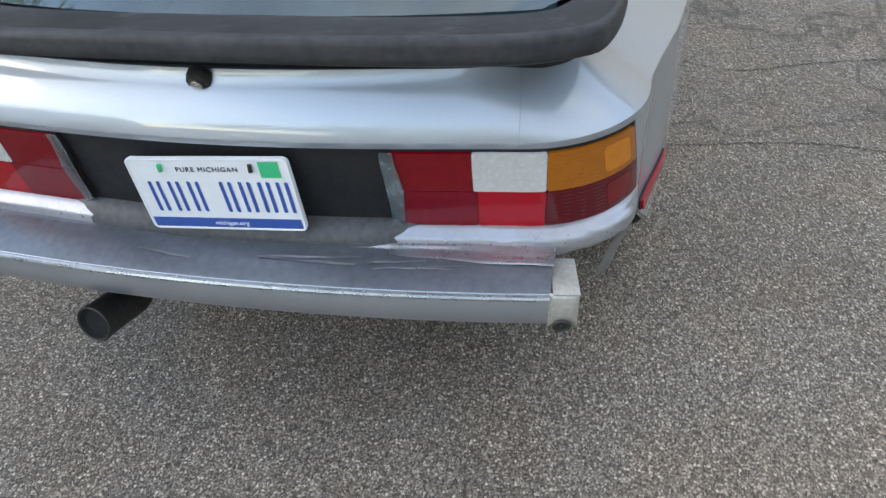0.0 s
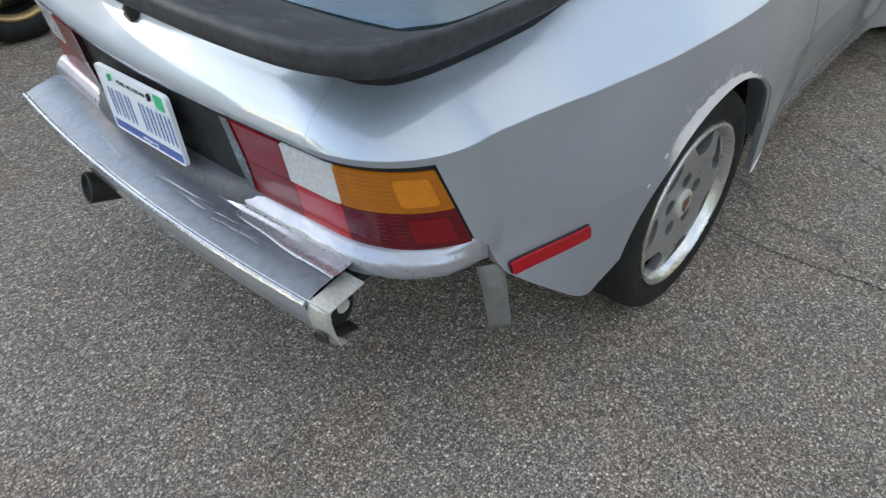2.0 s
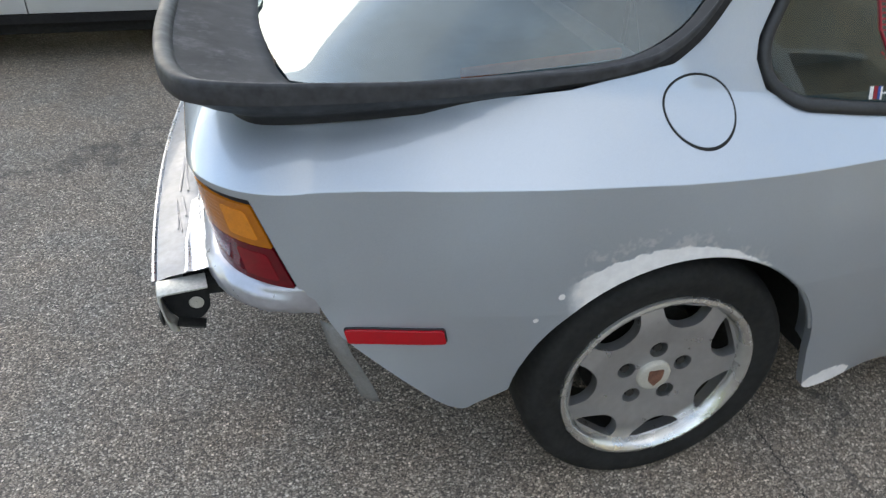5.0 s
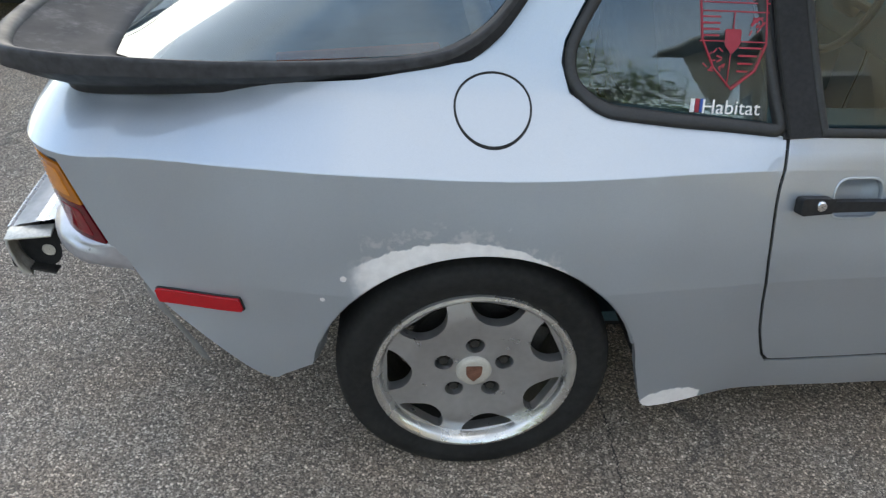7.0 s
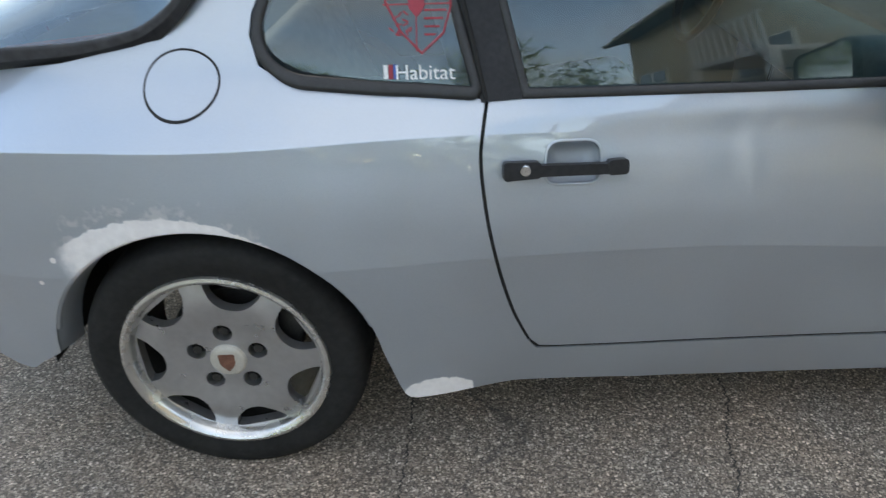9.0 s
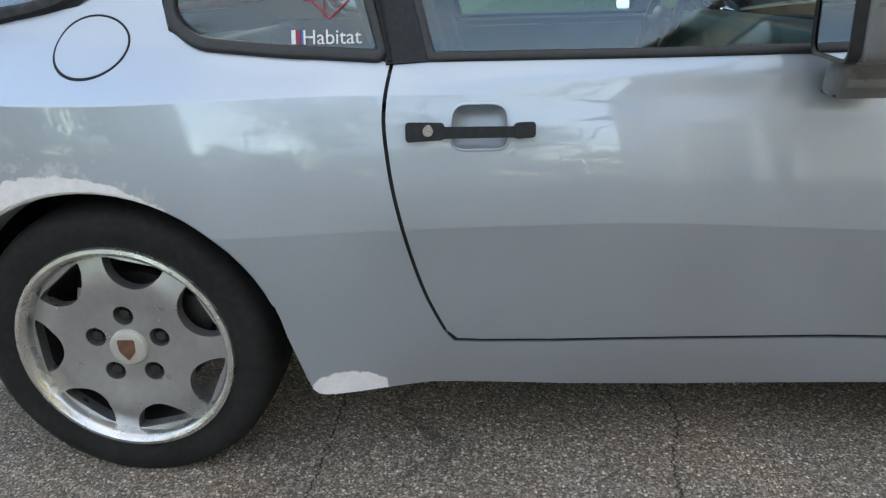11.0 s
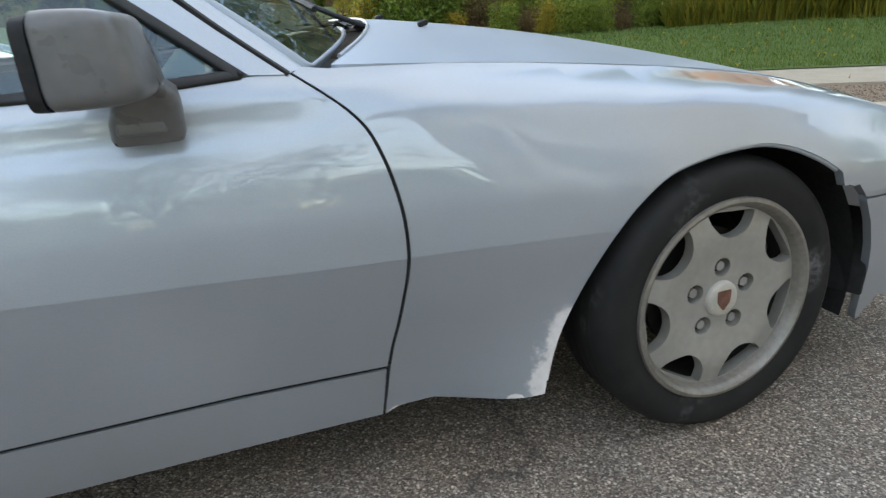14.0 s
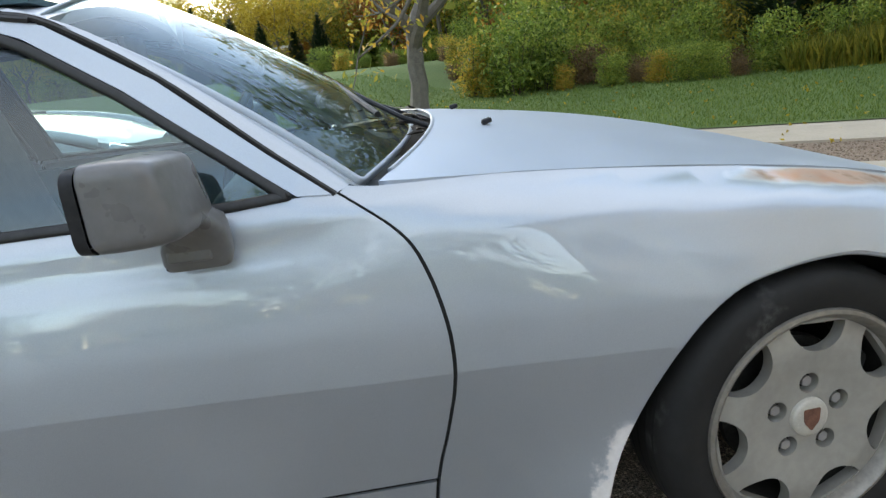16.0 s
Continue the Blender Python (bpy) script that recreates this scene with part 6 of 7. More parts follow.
part("cowl", box((2.58, 0, .955), (.14, 1.36, .03), (0, 8, 0), .01), M_black, wagon)
rr = [[(x, y, 1.42 + .075 * (1 - (abs(y) / .66)**2.5) - .03 * max(0, (-.1 - x)) - .05 * max(0, x - 1.3)) for x in np.linspace(-.72, 1.78, 12)] for y in np.linspace(-.66, .66, 15)]
v, f = loft(rr)
mesh_object("roof", v, f, M_wagon, wagon)
for s in (-1, 1):
    part("roof_rail", tube([(-.6, s * .60, 1.47), (-.5, s * .60, 1.53), (1.2, s * .60, 1.54), (1.35, s * .60, 1.48)], .017), M_black, wagon)
for nm, x0, zz in (("rear_end", -.90, ((.25, .74), (.50, .76), (.80, .75), (1.0, .73), (1.42, .60))), ("front_end", 3.62, ((.22, .62), (.42, .66), (.60, .64), (.70, .60)))):
    rows = [[((x0 + (.15 if z > 1.1 else 0) + (.12 if x0 < 0 else -.16) * (abs(y) / w)**3), y, z) for y in np.linspace(-w, w, 17)] for z, w in zz]
    v, f = loft(rows)
    mesh_object(nm, v, f, M_wagon, wagon)
for x0 in (-.95, 3.66):
    part("bumper", box((x0, 0, .42), (.16, 1.46, .22), (0, 0, 0), .06, 4), M_wagon, wagon)
# underbody box hung low and black, also standing in for the shade beneath
part("underbody", box((1.3, 0, .27), (4.2, 1.46, .26), (0, 0, 0), .05), M_cavity, wagon)
part("cabin_floor", box((1.0, 0, .62), (3.0, 1.5, .06)), M_cavity, wagon)
for s in (-1, 1):
    for x0 in (.25, 1.15):
        part("seat_back", box((x0, s * .36, .98), (.16, .50, .55), (0, -14, 0), .06, 3), M_trim, wagon)
part("dashboard", box((2.05, 0, .90), (.45, 1.4, .16), (0, 0, 0), .05), M_black, wagon)


def wagon_wheel(x, y, turn):
    w = new("wheel")
    w.parent = wagon
    w.matrix_basis = pose(x, y, .33, 0, 0, turn)
    part("tyre", lathe([(.225, .0), (.24, -.016), (.27, -.022), (.30, -.018), (.322, .0), (.330, .03), (.331, .16), (.322, .20), (.24, .20)], 64), M_tyre, w)
    part("rim_lip", lathe([(.20, .02), (.208, -.004), (.218, -.012), (.228, -.010), (.232, .004)], 64), M_gold, w)
    part("rim_barrel", lathe([(.208, .0), (.20, .04), (.20, .16)], 48), M_steel, w)
    part("hub", lathe([(.001, -.008), (.045, -.008), (.06, .0), (.065, .03)], 32), M_gold, w)
    for k in range(5):
        a = radians(90 + 72 * k)
        bm = bmesh.new()
        ring = []
        for r, hw_, o in ((.045, .030, -.004), (.12, .022, -.012), (.205, .030, -.004)):
            ring.append([bm.verts.new((r * math.cos(a) - t * math.sin(a), oo, r * math.sin(a) + t * math.cos(a))) for t, oo in ((-hw_, o + .03), (-hw_ * .8, o), (hw_ * .8, o), (hw_, o + .03))])
        for p, q in zip(ring, ring[1:]):
            for i in range(3):
                bm.faces.new((p[i], p[i + 1], q[i + 1], q[i]))
        bmesh.ops.recalc_face_normals(bm, faces=bm.faces)
        part("spoke", bm, M_gold, w)
        b = a + radians(36)
        part("wheel_nut", lathe([(.001, -.004), (.008, -.003), (.009, .01)], 8), M_steel, w).matrix_basis = pose(.035 * math.cos(b), -.006, .035 * math.sin(b))
    part("brake_disc", lathe([(.001, .06), (.15, .06), (.15, .08)], 32), M_steel, w)
    return w


for x, y, a in ((0, -.87, 0), (2.75, -.87, 0), (0, .87, 180), (2.75, .87, 180)):
    wagon_wheel(x, y, a)
for cx in (0.0, 2.75):
    for s in (-1, 1):
        bm = bmesh.new()
        rows = [[bm.verts.new((cx + .39 * math.cos(a), s * y, .33 + .39 * math.sin(a))) for a in np.linspace(0, math.pi, 24)] for y in (.86, .55)]
        for i in range(23):
            bm.faces.new((rows[0][i], rows[0][i + 1], rows[1][i + 1], rows[1][i]))
        bm.faces.new(rows[1])
        part("wheel_well", bm, M_cavity, wagon, smooth=False)


# ---- planting ----
def leaf_mat(name, stops, shine=.45, glow=True):
    m, nt, b = material(name)
    geo = nt.nodes.new("ShaderNodeNewGeometry")
    info = nt.nodes.new("ShaderNodeObjectInfo")
    f = math_node(nt, "ADD", math_node(nt, "MULTIPLY", geo.outputs["Random Per Island"], .72), math_node(nt, "MULTIPLY", info.outputs["Random"], .28))
    c = ramp(nt, f, stops)
    c = mix(nt, 1.0, c, ramp(nt, noise_fac(nt, 40.0, 3.0), [(.3, .8), (.7, 1.15)]), "MULTIPLY")
    link(nt, c, b.inputs["Base Color"])
    b.inputs["Roughness"].default_value = shine
    b.inputs["Specular IOR Level"].default_value = .3
    if glow:
        tl = nt.nodes.new("ShaderNodeBsdfTranslucent")
        link(nt, c, tl.inputs["Color"])
        ms = nt.nodes.new("ShaderNodeMixShader")
        ms.inputs[0].default_value = .42
        link(nt, b.outputs[0], ms.inputs[1])
        link(nt, tl.outputs[0], ms.inputs[2])
        link(nt, ms.outputs[0], nt.nodes["Material Output"].inputs[0])
    return m


M_bark = simple("grey_brown_bark", (.13, .115, .095), .9, 0, .35, 14.0, .8)
M_stem = simple("brown_stems", (.09, .065, .05), .9, 0, .4, 12.0, .3)
M_leafgreen = leaf_mat("green_leaves", [(0, (.06, .10, .022)), (.35, (.18, .26, .045)), (.75, (.36, .42, .08)), (1, (.62, .50, .08))])
M_leafmixed = leaf_mat("turning_leaves", [(0, (.11, .12, .03)), (.35, (.27, .29, .05)), (.6, (.50, .40, .06)), (.85, (.62, .36, .055)), (1, (.48, .17, .04))])
M_leafyellow = leaf_mat("yellow_leaves", [(0, (.25, .17, .02)), (.5, (.48, .34, .03)), (1, (.60, .45, .06))])
M_leaforange = leaf_mat("orange_leaves", [(0, (.22, .08, .02)), (.6, (.40, .15, .03)), (1, (.45, .25, .05))])
M_needles = leaf_mat("conifer_needles", [(0, (.010, .022, .010)), (.6, (.025, .05, .02)), (1, (.05, .085, .03))])
M_goldenrod = leaf_mat("yellow_green_grass", [(0, (.13, .16, .03)), (.5, (.28, .28, .045)), (.85, (.45, .38, .06)), (1, (.55, .42, .07))])
M_brownbush = leaf_mat("brown_bush_leaves", [(0, (.09, .06, .035)), (.5, (.21, .14, .075)), (1, (.36, .22, .09))])


def leaf_cloud(rng, centres, radii, count, size):
    """Folded leaves scattered through lumps; verts and faces."""
    c = np.array(centres)[rng.integers(0, len(centres), count)]
    r = np.array(radii)
    r = r[rng.integers(0, len(r), count)] if r.ndim == 1 else r
    v = rng.normal(size=(count, 3))
    v /= np.linalg.norm(v, axis=1)[:, None]
    p = c + v * (r * rng.uniform(.35, 1.08, count)**.6)[:, None]
    a = rng.normal(size=(count, 3))
    a /= np.linalg.norm(a, axis=1)[:, None]
    b = np.cross(a, rng.normal(size=(count, 3)))
    b /= np.linalg.norm(b, axis=1)[:, None] + 1e-9
    s = size * rng.uniform(.6, 1.3, count)[:, None]
    n = np.cross(a, b)
    quad = np.stack([p - a * s, p + b * s * .45 + n * s * .12, p + a * s, p - b * s * .45 + n * s * .12], 1)
    faces = np.arange(count * 4).reshape(-1, 4)
    return quad.reshape(-1, 3), faces


def net_mesh(name, verts, faces, mat, parent=None):
    me = bpy.data.meshes.new(name)
    verts, faces = np.asarray(verts, np.float32), np.asarray(faces, np.int32)
    k = faces.shape[1]
    me.vertices.add(len(verts))
    me.vertices.foreach_set("co", verts.ravel())
    me.loops.add(faces.size)
    me.loops.foreach_set("vertex_index", faces.ravel())
    me.polygons.add(len(faces))
    me.polygons.foreach_set("loop_start", np.arange(0, faces.size, k, dtype=np.int32))
    me.update(calc_edges=True)
    me.validate()
    me.materials.append(mat)
    ob = new(name, me)
    ob.parent = parent
    return ob


def branches(rng, base, way, length, r, depth, out, tips):
    """Tapered limbs that fork; out collects (points, radii)."""
    p, d, pts, rad = np.array(base, float), np.array(way, float), [], []
    n = 6
    for i in range(n + 1):
        pts.append(tuple(p))
        rad.append(r * (1 - .45 * i / n))
        d = d + rng.normal(size=3) * .07 + np.array((0, 0, .03))
        d /= np.linalg.norm(d)
        p = p + d * length / n
    out.append((pts, rad))
    if depth == 0:
        tips.append(pts[-1])
        return
    for k in range(3 if depth > 1 else 2):
        w = d * .8 + rng.normal(size=3) * .5
        w /= np.linalg.norm(w)
        branches(rng, pts[-1 if k < 2 else 3], w, length * rng.uniform(.6, .8), r * .5, depth - 1, out, tips)
        tips.append(pts[-1])


def tree(seed, trunk_h, trunk_r, crown, depth, leaves, size, leaf, label, spread=.9, lump=.7):
    rng = np.random.default_rng(seed)
    t = tagged(new("tree"), label, "tree")
    out, tips = [], []
    n = 5
    pts = [(rng.normal() * .02, rng.normal() * .02, trunk_h * i / n) for i in range(n + 1)]
    out.append(([(p[0], p[1], p[2] - (.1 if i == 0 else 0)) for i, p in enumerate(pts)], [trunk_r * (1.25 if i == 0 else 1 - .05 * i) for i in range(n + 1)]))
    for k in range(4):
        a = 2 * math.pi * (k + rng.uniform(-.2, .2)) / 4
        w = np.array((math.cos(a) * spread, math.sin(a) * spread, 1.0))
        branches(rng, pts[-1 if k < 3 else -2], w / np.linalg.norm(w), crown * .42, trunk_r * .62, depth, out, tips)
    bm = bmesh.new()
    for p, r in out:
        b2 = tube(p, list(r), 7)
        tmp = bpy.data.meshes.new("limb")
        b2.to_mesh(tmp)
        b2.free()
        bm.from_mesh(tmp)
        bpy.data.meshes.remove(tmp)
    part("trunk", bm, M_bark, t)
    v, f = leaf_cloud(rng, tips, [crown * .16 * lump, crown * .24 * lump], leaves, size)
    net_mesh("crown", v, f, leaf, t)
    return t


def shrub(seed, h, w, leaves, size, leaf, label, nm="shrub", cat="shrub"):
    rng = np.random.default_rng(seed)
    t = tagged(new(nm), label, cat)
    bm = bmesh.new()
    tips = []
    for k in range(11):
        a, l = rng.uniform(0, 2 * math.pi), h * rng.uniform(.55, .95)
        rr = w * rng.uniform(.1, .5)
        pts = [(rr * .25 * math.cos(a), rr * .25 * math.sin(a), -.1), (rr * .6 * math.cos(a), rr * .6 * math.sin(a), l * .5), (rr * math.cos(a), rr * math.sin(a), l)]
        tips += [pts[1], pts[2], tuple(np.array(pts[2]) * (.8, .8, .35))]
        b2 = tube(pts, [.022, .016, .006], 5)
        tmp = bpy.data.meshes.new("stem")
        b2.to_mesh(tmp)
        b2.free()
        bm.from_mesh(tmp)
        bpy.data.meshes.remove(tmp)
    part("stem", bm, M_stem, t)
    v, f = leaf_cloud(rng, tips, [w * .18, w * .30], leaves, size)
    v[:, 2] = np.maximum(v[:, 2], .02)
    net_mesh("foliage", v, f, leaf, t)
    return t


def conifer(seed, h, w, label):
    rng = np.random.default_rng(seed)
    t = tagged(new("conifer"), label, "conifer")
    part("trunk", tube([(0, 0, -.1), (0, 0, h * .5), (0, 0, h * .97)], [.10, .06, .015], 7), M_bark, t)
    n = 5200
    z = h * (1 - np.sqrt(rng.uniform(0.0, 1, n))) * .97 + .08
    r = w * .5 * (1 - z / (h * 1.03)) * (.55 + .45 * rng.uniform(0, 1, n)**.4) * (1 + .15 * np.sin(z * 9 + 3 * rng.uniform(0, 1, n)))
    a = rng.uniform(0, 2 * math.pi, n)
    p = np.stack([r * np.cos(a), r * np.sin(a), z], 1)
    d = np.stack([np.cos(a), np.sin(a), rng.uniform(-.1, .7, n)], 1)
    side = np.stack([-np.sin(a), np.cos(a), np.zeros(n)], 1)
    s = (.045 * h * rng.uniform(.6, 1.3, n))[:, None]
    q = np.stack([p - d * s * .5, p + side * s * .28, p + d * s, p - side * s * .28], 1)
    net_mesh("needles", q.reshape(-1, 3), np.arange(n * 4).reshape(-1, 4), M_needles, t)
    return t


def at_edge(s, d, turn=0.0, k=1.0):
    x, y, z = on_lawn(s, d)
    return pose(x, y, z - .02, 0, 0, turn) @ Matrix.Scale(k, 4)


def set_thing(ob, m):
    ob.matrix_basis = m
    return ob


rng = random.Random(12)
# the tree on the lawn
tr = set_thing(tree(5, 1.25, .150, 3.6, 3, 2600, .055, M_leafmixed, "young lawn tree with grey bark and forked limbs"), pose(2.91, 8.5, .20))
# shrubs along the wood's edge
kinds = [shrub(21, 2.6, 2.2, 3600, .085, M_leafgreen, "dense green shrub at the edge of the wood"), shrub(22, 2.2, 2.0, 3200, .08, M_leafmixed, "autumn-turning shrub at the edge of the wood"),
         shrub(23, 1.7, 1.8, 2500, .075, M_brownbush, "thin brown shrub at the edge of the wood"), shrub(24, 3.2, 2.4, 4000, .09, M_leafgreen, "tall green shrub at the edge of the wood")]
for k_ in kinds:
    k_["group"] = "shrubs along the wood"
spots = []
for row, (d0, step, k0) in enumerate(((7.0, .40, .42), (7.5, .50, .66), (8.3, .85, .9), (9.8, 1.2, 1.2))):
    s = -5.6 + .3 * row
    while s < 16:
        spots.append((s, d0 + rng.uniform(-.35, .35) + .10 * max(0, s), k0 * rng.uniform(.85, 1.2), row))
        s += step * rng.uniform(.8, 1.2)
used = set()
for s, d, k, row in spots:
    pick = rng.choice((0, 0, 1, 2, 3)) if row < 2 else rng.choice((0, 0, 1, 3, 3))
    if row < 2 and .2 < s < 4.8:
        continue
    m = at_edge(s, d, rng.uniform(0, 360), k)
    if pick not in used:
        used.add(pick)
        set_thing(kinds[pick], m)
    else:
        copy_thing(kinds[pick], m)
for pick in range(4):
    if pick not in used:
        set_thing(kinds[pick], at_edge(-4 + pick, 8.6))
# far shrubs beyond the mound
gw = np.random.default_rng(77)
far = [tuple(Vector(on_lawn(-66 + .8 * i, 36 + 1.5 * math.sin(4.0 * i))) + Vector((0, 0, h))) for i in range(100) for h in (.5, 1.2, 2.0, 2.8)]
# this arc stands unseen behind the lot, added to cover the bright low sky
far += [(50 * math.cos(radians(165 + 1.4 * i)) + 2, 50 * math.sin(radians(165 + 1.4 * i)) - 4, h) for i in range(158) for h in (.6, 2.2, 4.0, 5.5 + 1.2 * math.sin(.9 * i))]
v, f = leaf_cloud(gw, far, [1.1, 1.8], 85000, .36)
v[:, 2] = np.maximum(v[:, 2], .0)
tagged(net_mesh("far_wood", v, f, M_leafgreen), "far belt of green trees, its unseen rear arc added to cover bright low sky", "wood", kind="stuff")
for i in range(46):
    copy_thing(kinds[rng.choice((0, 1, 3, 3))], at_edge(-58 + 1.5 * i + rng.uniform(-.5, .5), 24 + rng.uniform(-1.5, 3.5), 47 * i, rng.uniform(1.3, 2.3) * (.45 if i < 31 else 1.0)))
for i in range(26):
    copy_thing(kinds[rng.choice((0, 1, 3, 3))], at_edge(-6 + 1.5 * i + rng.uniform(-.5, .5), 12.5 + rng.uniform(-1, 2), 53 * i, rng.uniform(1.4, 2.0)))
# unseen shrub ring round the back, added to block bright horizon gaps
for i in range(32):
    a = radians(172 + 6.4 * i)
    m = pose(44 * math.cos(a) + 2, 44 * math.sin(a) - 4, -.05, 0, 0, 31 * i)
    copy_thing(kinds[rng.choice((0, 1, 3, 3))], m @ Matrix.Scale(rng.uniform(2.2, 3.4), 4))
for i in range(30):
    copy_thing(kinds[rng.choice((0, 1, 1, 2, 3))], at_edge(-29 + .78 * i + rng.uniform(-.3, .3), 20.5 + rng.uniform(-1.5, 2.5), 29 * i, rng.uniform(.45, .75)))
for s, d, k, pick in ((-14.5, 18, .75, 1), (-13, 19, .6, 2), (-11.5, 16, .7, 2), (-9.8, 17, .8, 1), (-8.6, 13.5, .7, 2), (-16.5, 20, .9, 0), (-19, 21, 1.0, 1), (-22, 22, 1.1, 0), (-7.6, 11.5, .7, 1), (-6.8, 9.4, .6, 2), (-25, 22, 1.2, 1), (-28, 21, 1.2, 3), (-32, 22, 1.3, 0), (-10, 19, 1.0, 3)):
    copy_thing(kinds[pick], at_edge(s, d, 40 * s, k))
# tall yellow-green grass patch: bent blades
n = 15000
g = np.random.default_rng(3)
gs_, gd_ = g.uniform(-.6, 5.6, n), g.uniform(6.7, 8.2, n)
base = np.array([on_lawn(a, b) for a, b in zip(gs_, gd_)])
hh = g.uniform(.25, .68, n) * (1 - .35 * np.abs((gs_ - 2.5) / 3.1)**2)
aa = g.uniform(0, 2 * math.pi, n)
sd = np.stack([np.cos(aa), np.sin(aa), np.zeros(n)], 1) * .006
ln = np.stack([np.cos(aa + 1.5), np.sin(aa + 1.5), np.zeros(n)], 1) * g.uniform(.03, .2, n)[:, None]
up_ = np.stack([np.zeros(n), np.zeros(n), hh], 1)
q = np.stack([base - sd, base + sd, base + up_ * .6 + ln * .4 + sd * 1.6, base + up_ + ln, base + up_ * .6 + ln * .4 - sd * 1.6], 1)
tagged(net_mesh("tall_grass", q.reshape(-1, 3), np.arange(n * 5).reshape(-1, 5), M_goldenrod), "tall yellow-green grasses at the wood's edge", "tall grass", kind="stuff")
# mown blades on the near lawn
n = 90000
gs_, gd_ = g.uniform(-9, 9, n), 2.65 + 5.5 * g.uniform(0, 1, n)**1.2
base = np.array([on_lawn(a, b) for a, b in zip(gs_, gd_)])
aa = g.uniform(0, 2 * math.pi, n)
sd = np.stack([np.cos(aa), np.sin(aa), np.zeros(n)], 1) * .0045
tip = np.stack([g.normal(0, .018, n), g.normal(0, .018, n), g.uniform(.02, .055, n)], 1)
q = np.stack([base - sd, base + sd, base + tip], 1)
M_blade = leaf_mat("grass_blades", [(0, (.055, .10, .02)), (.5, (.12, .19, .035)), (.85, (.19, .25, .05)), (1, (.32, .31, .09))])
tagged(net_mesh("grass", q.reshape(-1, 3), np.arange(n * 3).reshape(-1, 3), M_blade), "short mown green grass blades", "grass", kind="stuff")
n = 900
gs_, gd_ = g.uniform(-9, 9, n), g.uniform(1.0, 8.0, n)
base = np.array([on_lawn(a, max(b, 2.62), .03) if b > 2.6 else (on_lawn(a, b)[0], on_lawn(a, b)[1], .075) for a, b in zip(gs_, gd_)])
v, f = leaf_cloud(g, base, [.004], n, .028)
tagged(net_mesh("fallen_leaves", v, f, M_leafyellow), "scattered yellow and brown fallen leaves", "leaves", kind="stuff")
# pale pebbles lying on the asphalt
n = 2600
px_, py_ = g.uniform(-2.6, 4.2, n), g.uniform(-2.4, 1.8, n)
r_ = g.uniform(.0018, .0042, n)
o = np.array([(1, 0, 0), (0, 1, 0), (-1, 0, 0), (0, -1, 0), (0, 0, .7), (0, 0, -.7)])
pv = np.stack([px_, py_, r_ * .3], 1)[:, None] + o[None] * r_[:, None, None] * g.uniform(.7, 1.3, (n, 6, 1))
tri = np.array([(0, 1, 4), (1, 2, 4), (2, 3, 4), (3, 0, 4), (1, 0, 5), (2, 1, 5), (3, 2, 5), (0, 3, 5)])
pf = (tri[None] + 6 * np.arange(n)[:, None, None]).reshape(-1, 3)
M_pebble = leaf_mat("loose_pebbles", [(0, (.16, .14, .12)), (.6, (.36, .33, .29)), (1, (.62, .60, .56))], .8, False)
tagged(net_mesh("pebbles", pv.reshape(-1, 3), pf, M_pebble), "loose pale pebbles on the asphalt", "pebbles", kind="stuff")
n = 12000
gs_, gd_ = g.uniform(-6, 5, n), g.uniform(.52, 1.48, n)
cp = np.array([(*on_lawn(a, b)[:2], .052) for a, b in zip(gs_, gd_)])
r_ = g.uniform(.004, .012, n)
pv = cp[:, None] + o[None] * r_[:, None, None] * g.uniform(.6, 1.4, (n, 6, 1))
M_stone = leaf_mat("brown_stones", [(0, (.11, .08, .055)), (.5, (.27, .20, .145)), (.85, (.40, .32, .24)), (1, (.55, .48, .40))], .85, False)
tagged(net_mesh("gravel", pv.reshape(-1, 3), (tri[None] + 6 * np.arange(n)[:, None, None]).reshape(-1, 3), M_stone), "brown and grey gravel stones beside the footpath", "gravel", kind="stuff")
# tall trees in and behind the wood
talls = [tree(31, 2.6, .16, 8.0, 3, 6500, .17, M_leafgreen, "tall green tree in the wood", .8, 1.0), tree(32, 2.2, .14, 7.0, 3, 6000, .16, M_leafmixed, "tall autumn tree in the wood", .8, 1.0), tree(33, 2.0, .15, 7.5, 3, 6000, .16, M_leafyellow, "bright yellow autumn tree beyond the lawn", .8, 1.0), tree(34, 1.8, .12, 6.0, 3, 5000, .15, M_leaforange, "orange-leaved autumn tree beyond the lawn", .8, 1.0)]
for k_ in talls:
    k_["group"] = "trees of the wood"
first = set()
for i, (s, d, k, p) in enumerate([(-5, 12, .9, 1), (-2.5, 13, 1.0, 0), (0, 12, 1.0, 1), (2.5, 13.5, 1.1, 0), (5, 12.5, 1.0, 2), (8, 13, 1.1, 0), (11, 14, 1.1, 1), (14, 13, 1.1, 0), (18, 15, 1.2, 1), (24, 14, 1.3, 0), (31, 15, 1.3, 1),
                                (-24, 25, .48, 2), (-27, 24, .46, 2), (-21, 24, .42, 2), (-20, 29, .55, 1), (-17, 28, .6, 3), (-14, 27, .8, 0), (-11, 25, .9, 1), (-8, 22, 1.0, 3), (-31, 28, .5, 0), (-36, 27, .55, 2), (-41, 26, .6, 1), (-22, 33, .55, 0)] + [(-50 + 2.6 * k, 31 + 3 * math.sin(5.0 * k), (1.15 + .2 * math.sin(3.0 * k)) * (.42 if k < 14 else 1.0), (0, 1, 2, 0, 3, 1)[k % 6]) for k in range(19)]):
    m = at_edge(s, d, 77 * i, k)
    if p in first:
        copy_thing(talls[p], m)
    else:
        first.add(p)
        set_thing(talls[p], m)
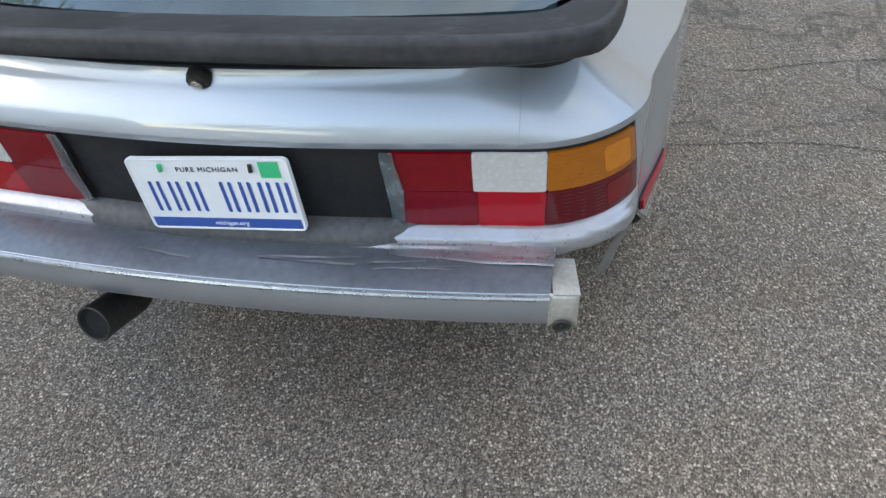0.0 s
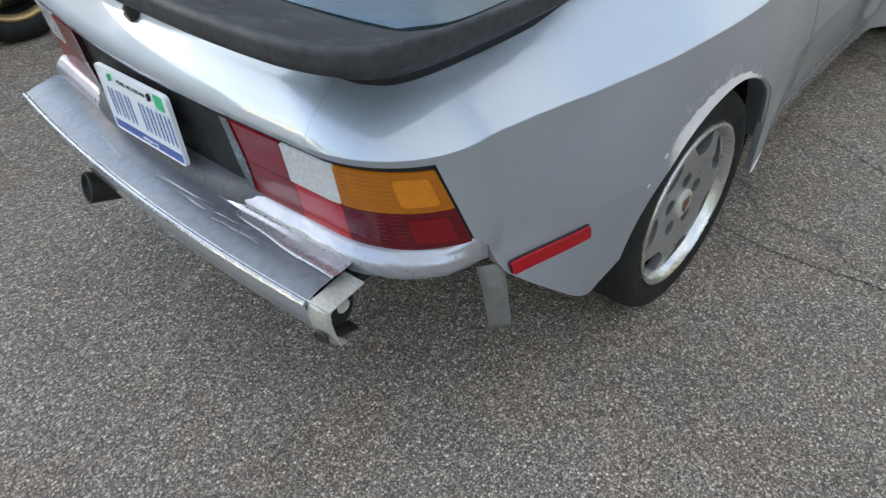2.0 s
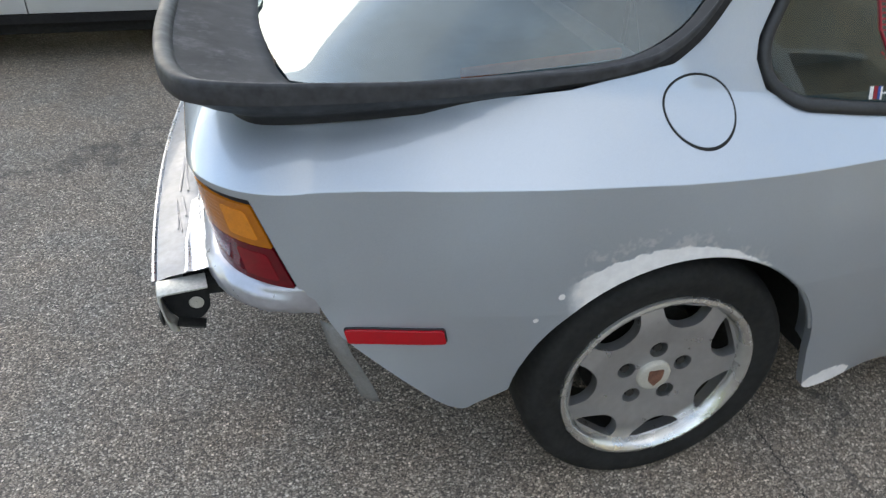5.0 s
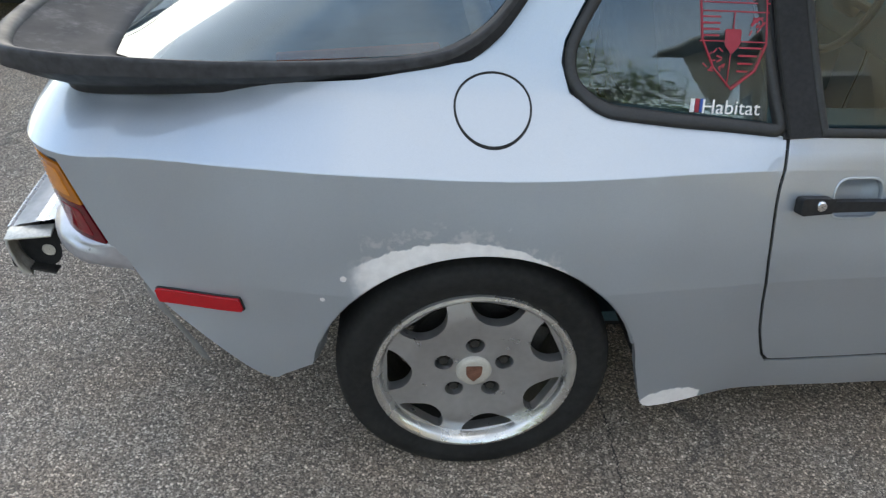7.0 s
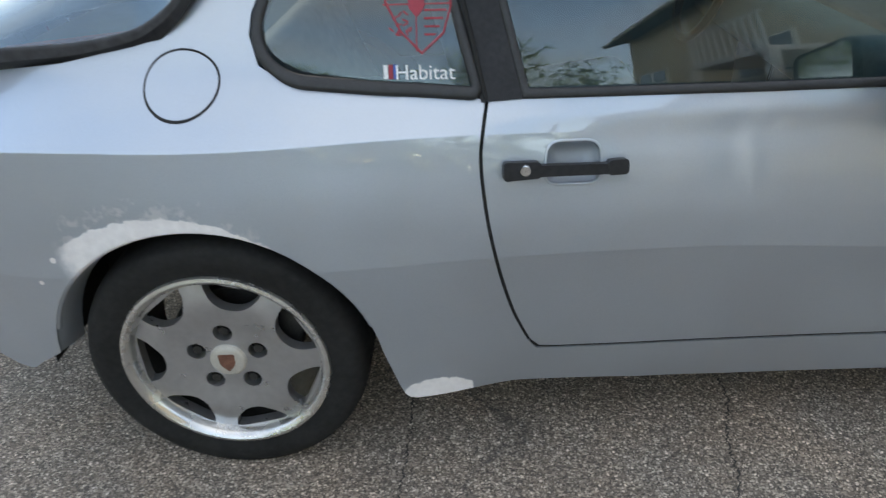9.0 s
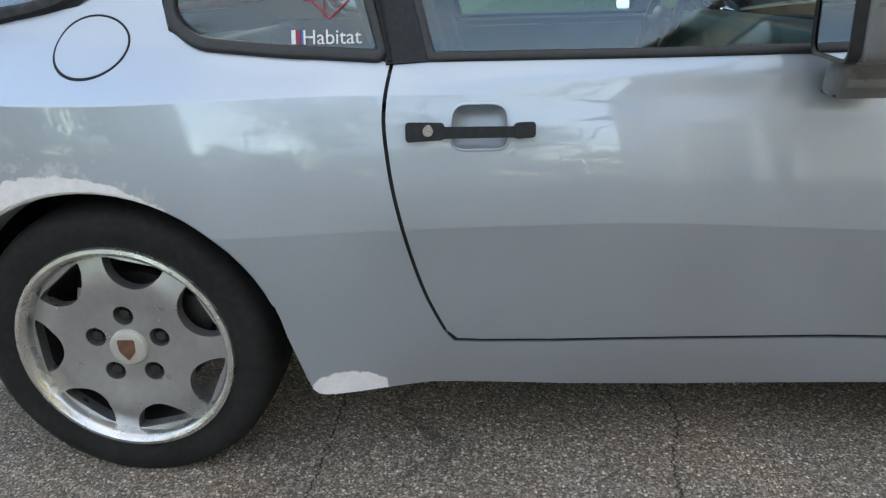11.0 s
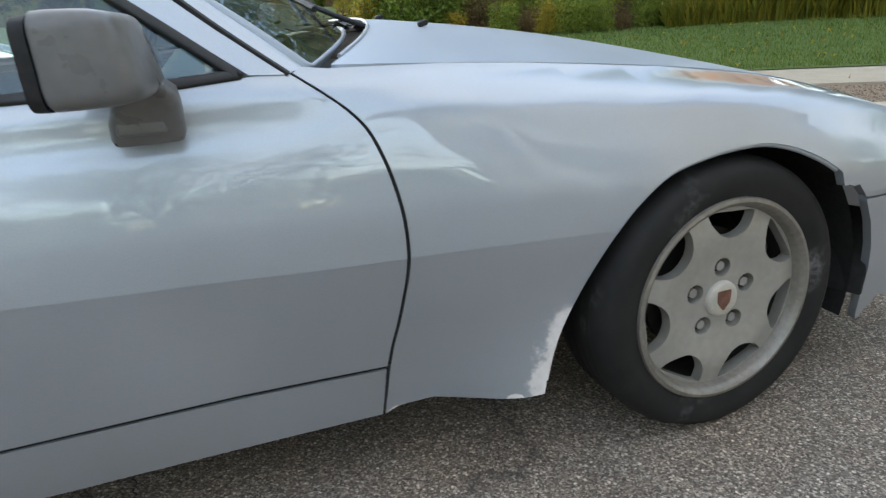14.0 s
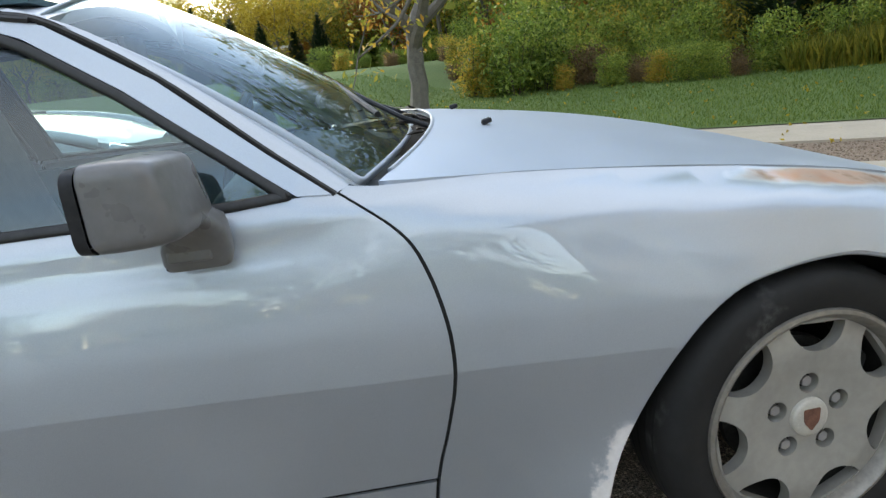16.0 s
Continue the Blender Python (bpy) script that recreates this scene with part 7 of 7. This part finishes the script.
# conifers
con = set_thing(conifer(41, 2.6, 1.5, "dark green conical conifer"), pose(1.6, 30, .9))
con["group"] = "conifers beyond the lawn"
for x, y, z, k in ((-.9, 30, .9, .95), (-2.2, 31, .9, 1.1), (-3.6, 30, .9, 1.25), (.4, 33, .9, .9), (9.6, 9.4, .3, 1.5)):
    copy_thing(con, pose(x, y, z, 0, 0, 50 * x) @ Matrix.Scale(k, 4))
# shed and pole far beyond
M_white = simple("white_boards", (.72, .72, .70), .6, 0, .06, 4.0)
M_roofgrey = simple("grey_shingles", (.16, .15, .145), .9, 0, .25, 9.0, .4)
shed = thing("shed", "small white shed with a grey gable roof", "shed", (-.4, 42.0, .9))
part("wall", box((0, 0, .9), (1.6, 2.0, 1.8), (0, 0, 0), .02), M_white, shed)
for s in (-1, 1):
    part("roof", box((s * .48, 0, 2.05), (1.15, 2.3, .08), (0, s * 32, 0), .01), M_roofgrey, shed)
part("door", box((0, -1.01, .8), (.8, .03, 1.5), (0, 0, 0), .01), M_roofgrey, shed)
tagged(part("utility_pole", tube([(2.2, 41, .8), (2.2, 41, 4.0)], [.07, .05], 10), M_stem, None), "slim weathered wooden pole beyond the lawn", "pole")

# ---- the apartment building behind ----
def siding():
    m, nt, b = material("beige_siding")
    sep = nt.nodes.new("ShaderNodeSeparateXYZ")
    link(nt, coords(nt), sep.inputs[0])
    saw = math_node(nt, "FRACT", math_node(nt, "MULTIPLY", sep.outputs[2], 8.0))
    # thin line along each board darkened in the colour, as the lap's shade
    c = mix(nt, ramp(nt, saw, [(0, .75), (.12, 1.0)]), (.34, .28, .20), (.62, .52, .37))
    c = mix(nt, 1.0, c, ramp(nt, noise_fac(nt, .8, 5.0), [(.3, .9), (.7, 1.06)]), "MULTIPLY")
    link(nt, c, b.inputs["Base Color"])
    b.inputs["Roughness"].default_value = .7
    bump(nt, b, saw, .4, .02)
    return m


M_siding = siding()
M_wdark = simple("dark_window_glass", (.03, .035, .04), .05, 0, .1, 3.0)


def house(x, y0, y1, depth, eave, rise, label, bays):
    """A long house whose front stands at x and looks along -x, from y0 to y1."""
    h = thing("apartment_building", label, "building", (x, (y0 + y1) / 2, 0))
    h.rotation_euler = (0, 0, radians(90))
    w = y1 - y0
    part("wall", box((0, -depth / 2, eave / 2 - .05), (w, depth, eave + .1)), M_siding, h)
    bm = bmesh.new()
    pts = [(-w / 2 - .5, .6, eave), (w / 2 + .5, .6, eave), (w / 2 + .5, -depth / 2, eave + rise), (-w / 2 - .5, -depth / 2, eave + rise), (-w / 2 - .5, -depth - .6, eave), (w / 2 + .5, -depth - .6, eave)]
    vs = [bm.verts.new(p) for p in pts] + [bm.verts.new((p[0], p[1], p[2] - .18)) for p in pts]
    for q_ in ((0, 1, 2, 3), (3, 2, 5, 4), (6, 9, 8, 7), (9, 10, 11, 8), (0, 6, 7, 1), (4, 5, 11, 10), (0, 3, 9, 6), (3, 4, 10, 9), (1, 7, 8, 2), (2, 8, 11, 5)):
        bm.faces.new([vs[i] for i in q_])
    for sx in (-1, 1):
        a = [bm.verts.new((sx * w / 2, 0, eave)), bm.verts.new((sx * w / 2, -depth, eave)), bm.verts.new((sx * w / 2, -depth / 2, eave + rise - .1))]
        bm.faces.new(a)
    bmesh.ops.recalc_face_normals(bm, faces=bm.faces)
    part("roof", bm, M_roofgrey, h, "", False)
    part("gutter", box((0, .62, eave - .08), (w + 1, .12, .14), (0, 0, 0), .03), M_white, h)
    for zc in (.72, 3.40):
        for bx_ in bays:
            for dx in (-.48, .48):
                win = part("window", box((bx_ + dx, .02, zc), (.94, .08, 1.5), (0, 0, 0), .01), M_white, h)
                for dz in (-.36, .36):
                    part("pane", box((bx_ + dx, .066, zc + dz), (.76, .012, .60)), M_wdark, win)
    part("downpipe", tube([(-.6, .08, -.02), (-.6, .08, eave - .2)], .05, 10), M_white, h)
    return h


hb = house(5.3, -16.3, -6.7, 9, 6.6, 2.6, "beige two-storey apartment building with white windows", (-3.1, 1.8))
bal = new("balcony")
bal.parent = hb
part("balcony_deck", box((3.75, .70, 2.80), (2.1, 1.4, .15), (0, 0, 0), .02), M_white, bal)
part("hand_rail", box((3.75, 1.37, 3.88), (2.1, .06, .06)), M_white, bal)
for k in range(11):
    part("baluster", box((2.775 + .195 * k, 1.37, 3.37), (.045, .035, .98)), M_white, bal)
for s in (2.76, 4.74):
    part("post", box((s, 1.35, 1.36), (.12, .12, 2.7)), M_white, bal)
# first tree follows the door's reflection; the rest are added unseen to fill reflections
for i, (x, y, k, p) in enumerate(((.8, -13, .48, 0), (-4.5, -26, .6, 1), (-11, -26, .7, 0), (3, -34, .6, 1), (32, -13, 1.2, 0), (28, -22, 1.3, 1), (-22, -14, 1.2, 0), (-30, -8, 1.2, 1), (-36, 3, 1.2, 0), (-34, 14, 1.2, 1), (38, -24, 1.3, 0), (-20, -26, 1.3, 0), (44, -34, 1.4, 1))):
    copy_thing(talls[p], pose(x, y, 0, 0, 0, 61 * i) @ Matrix.Scale(k, 4))
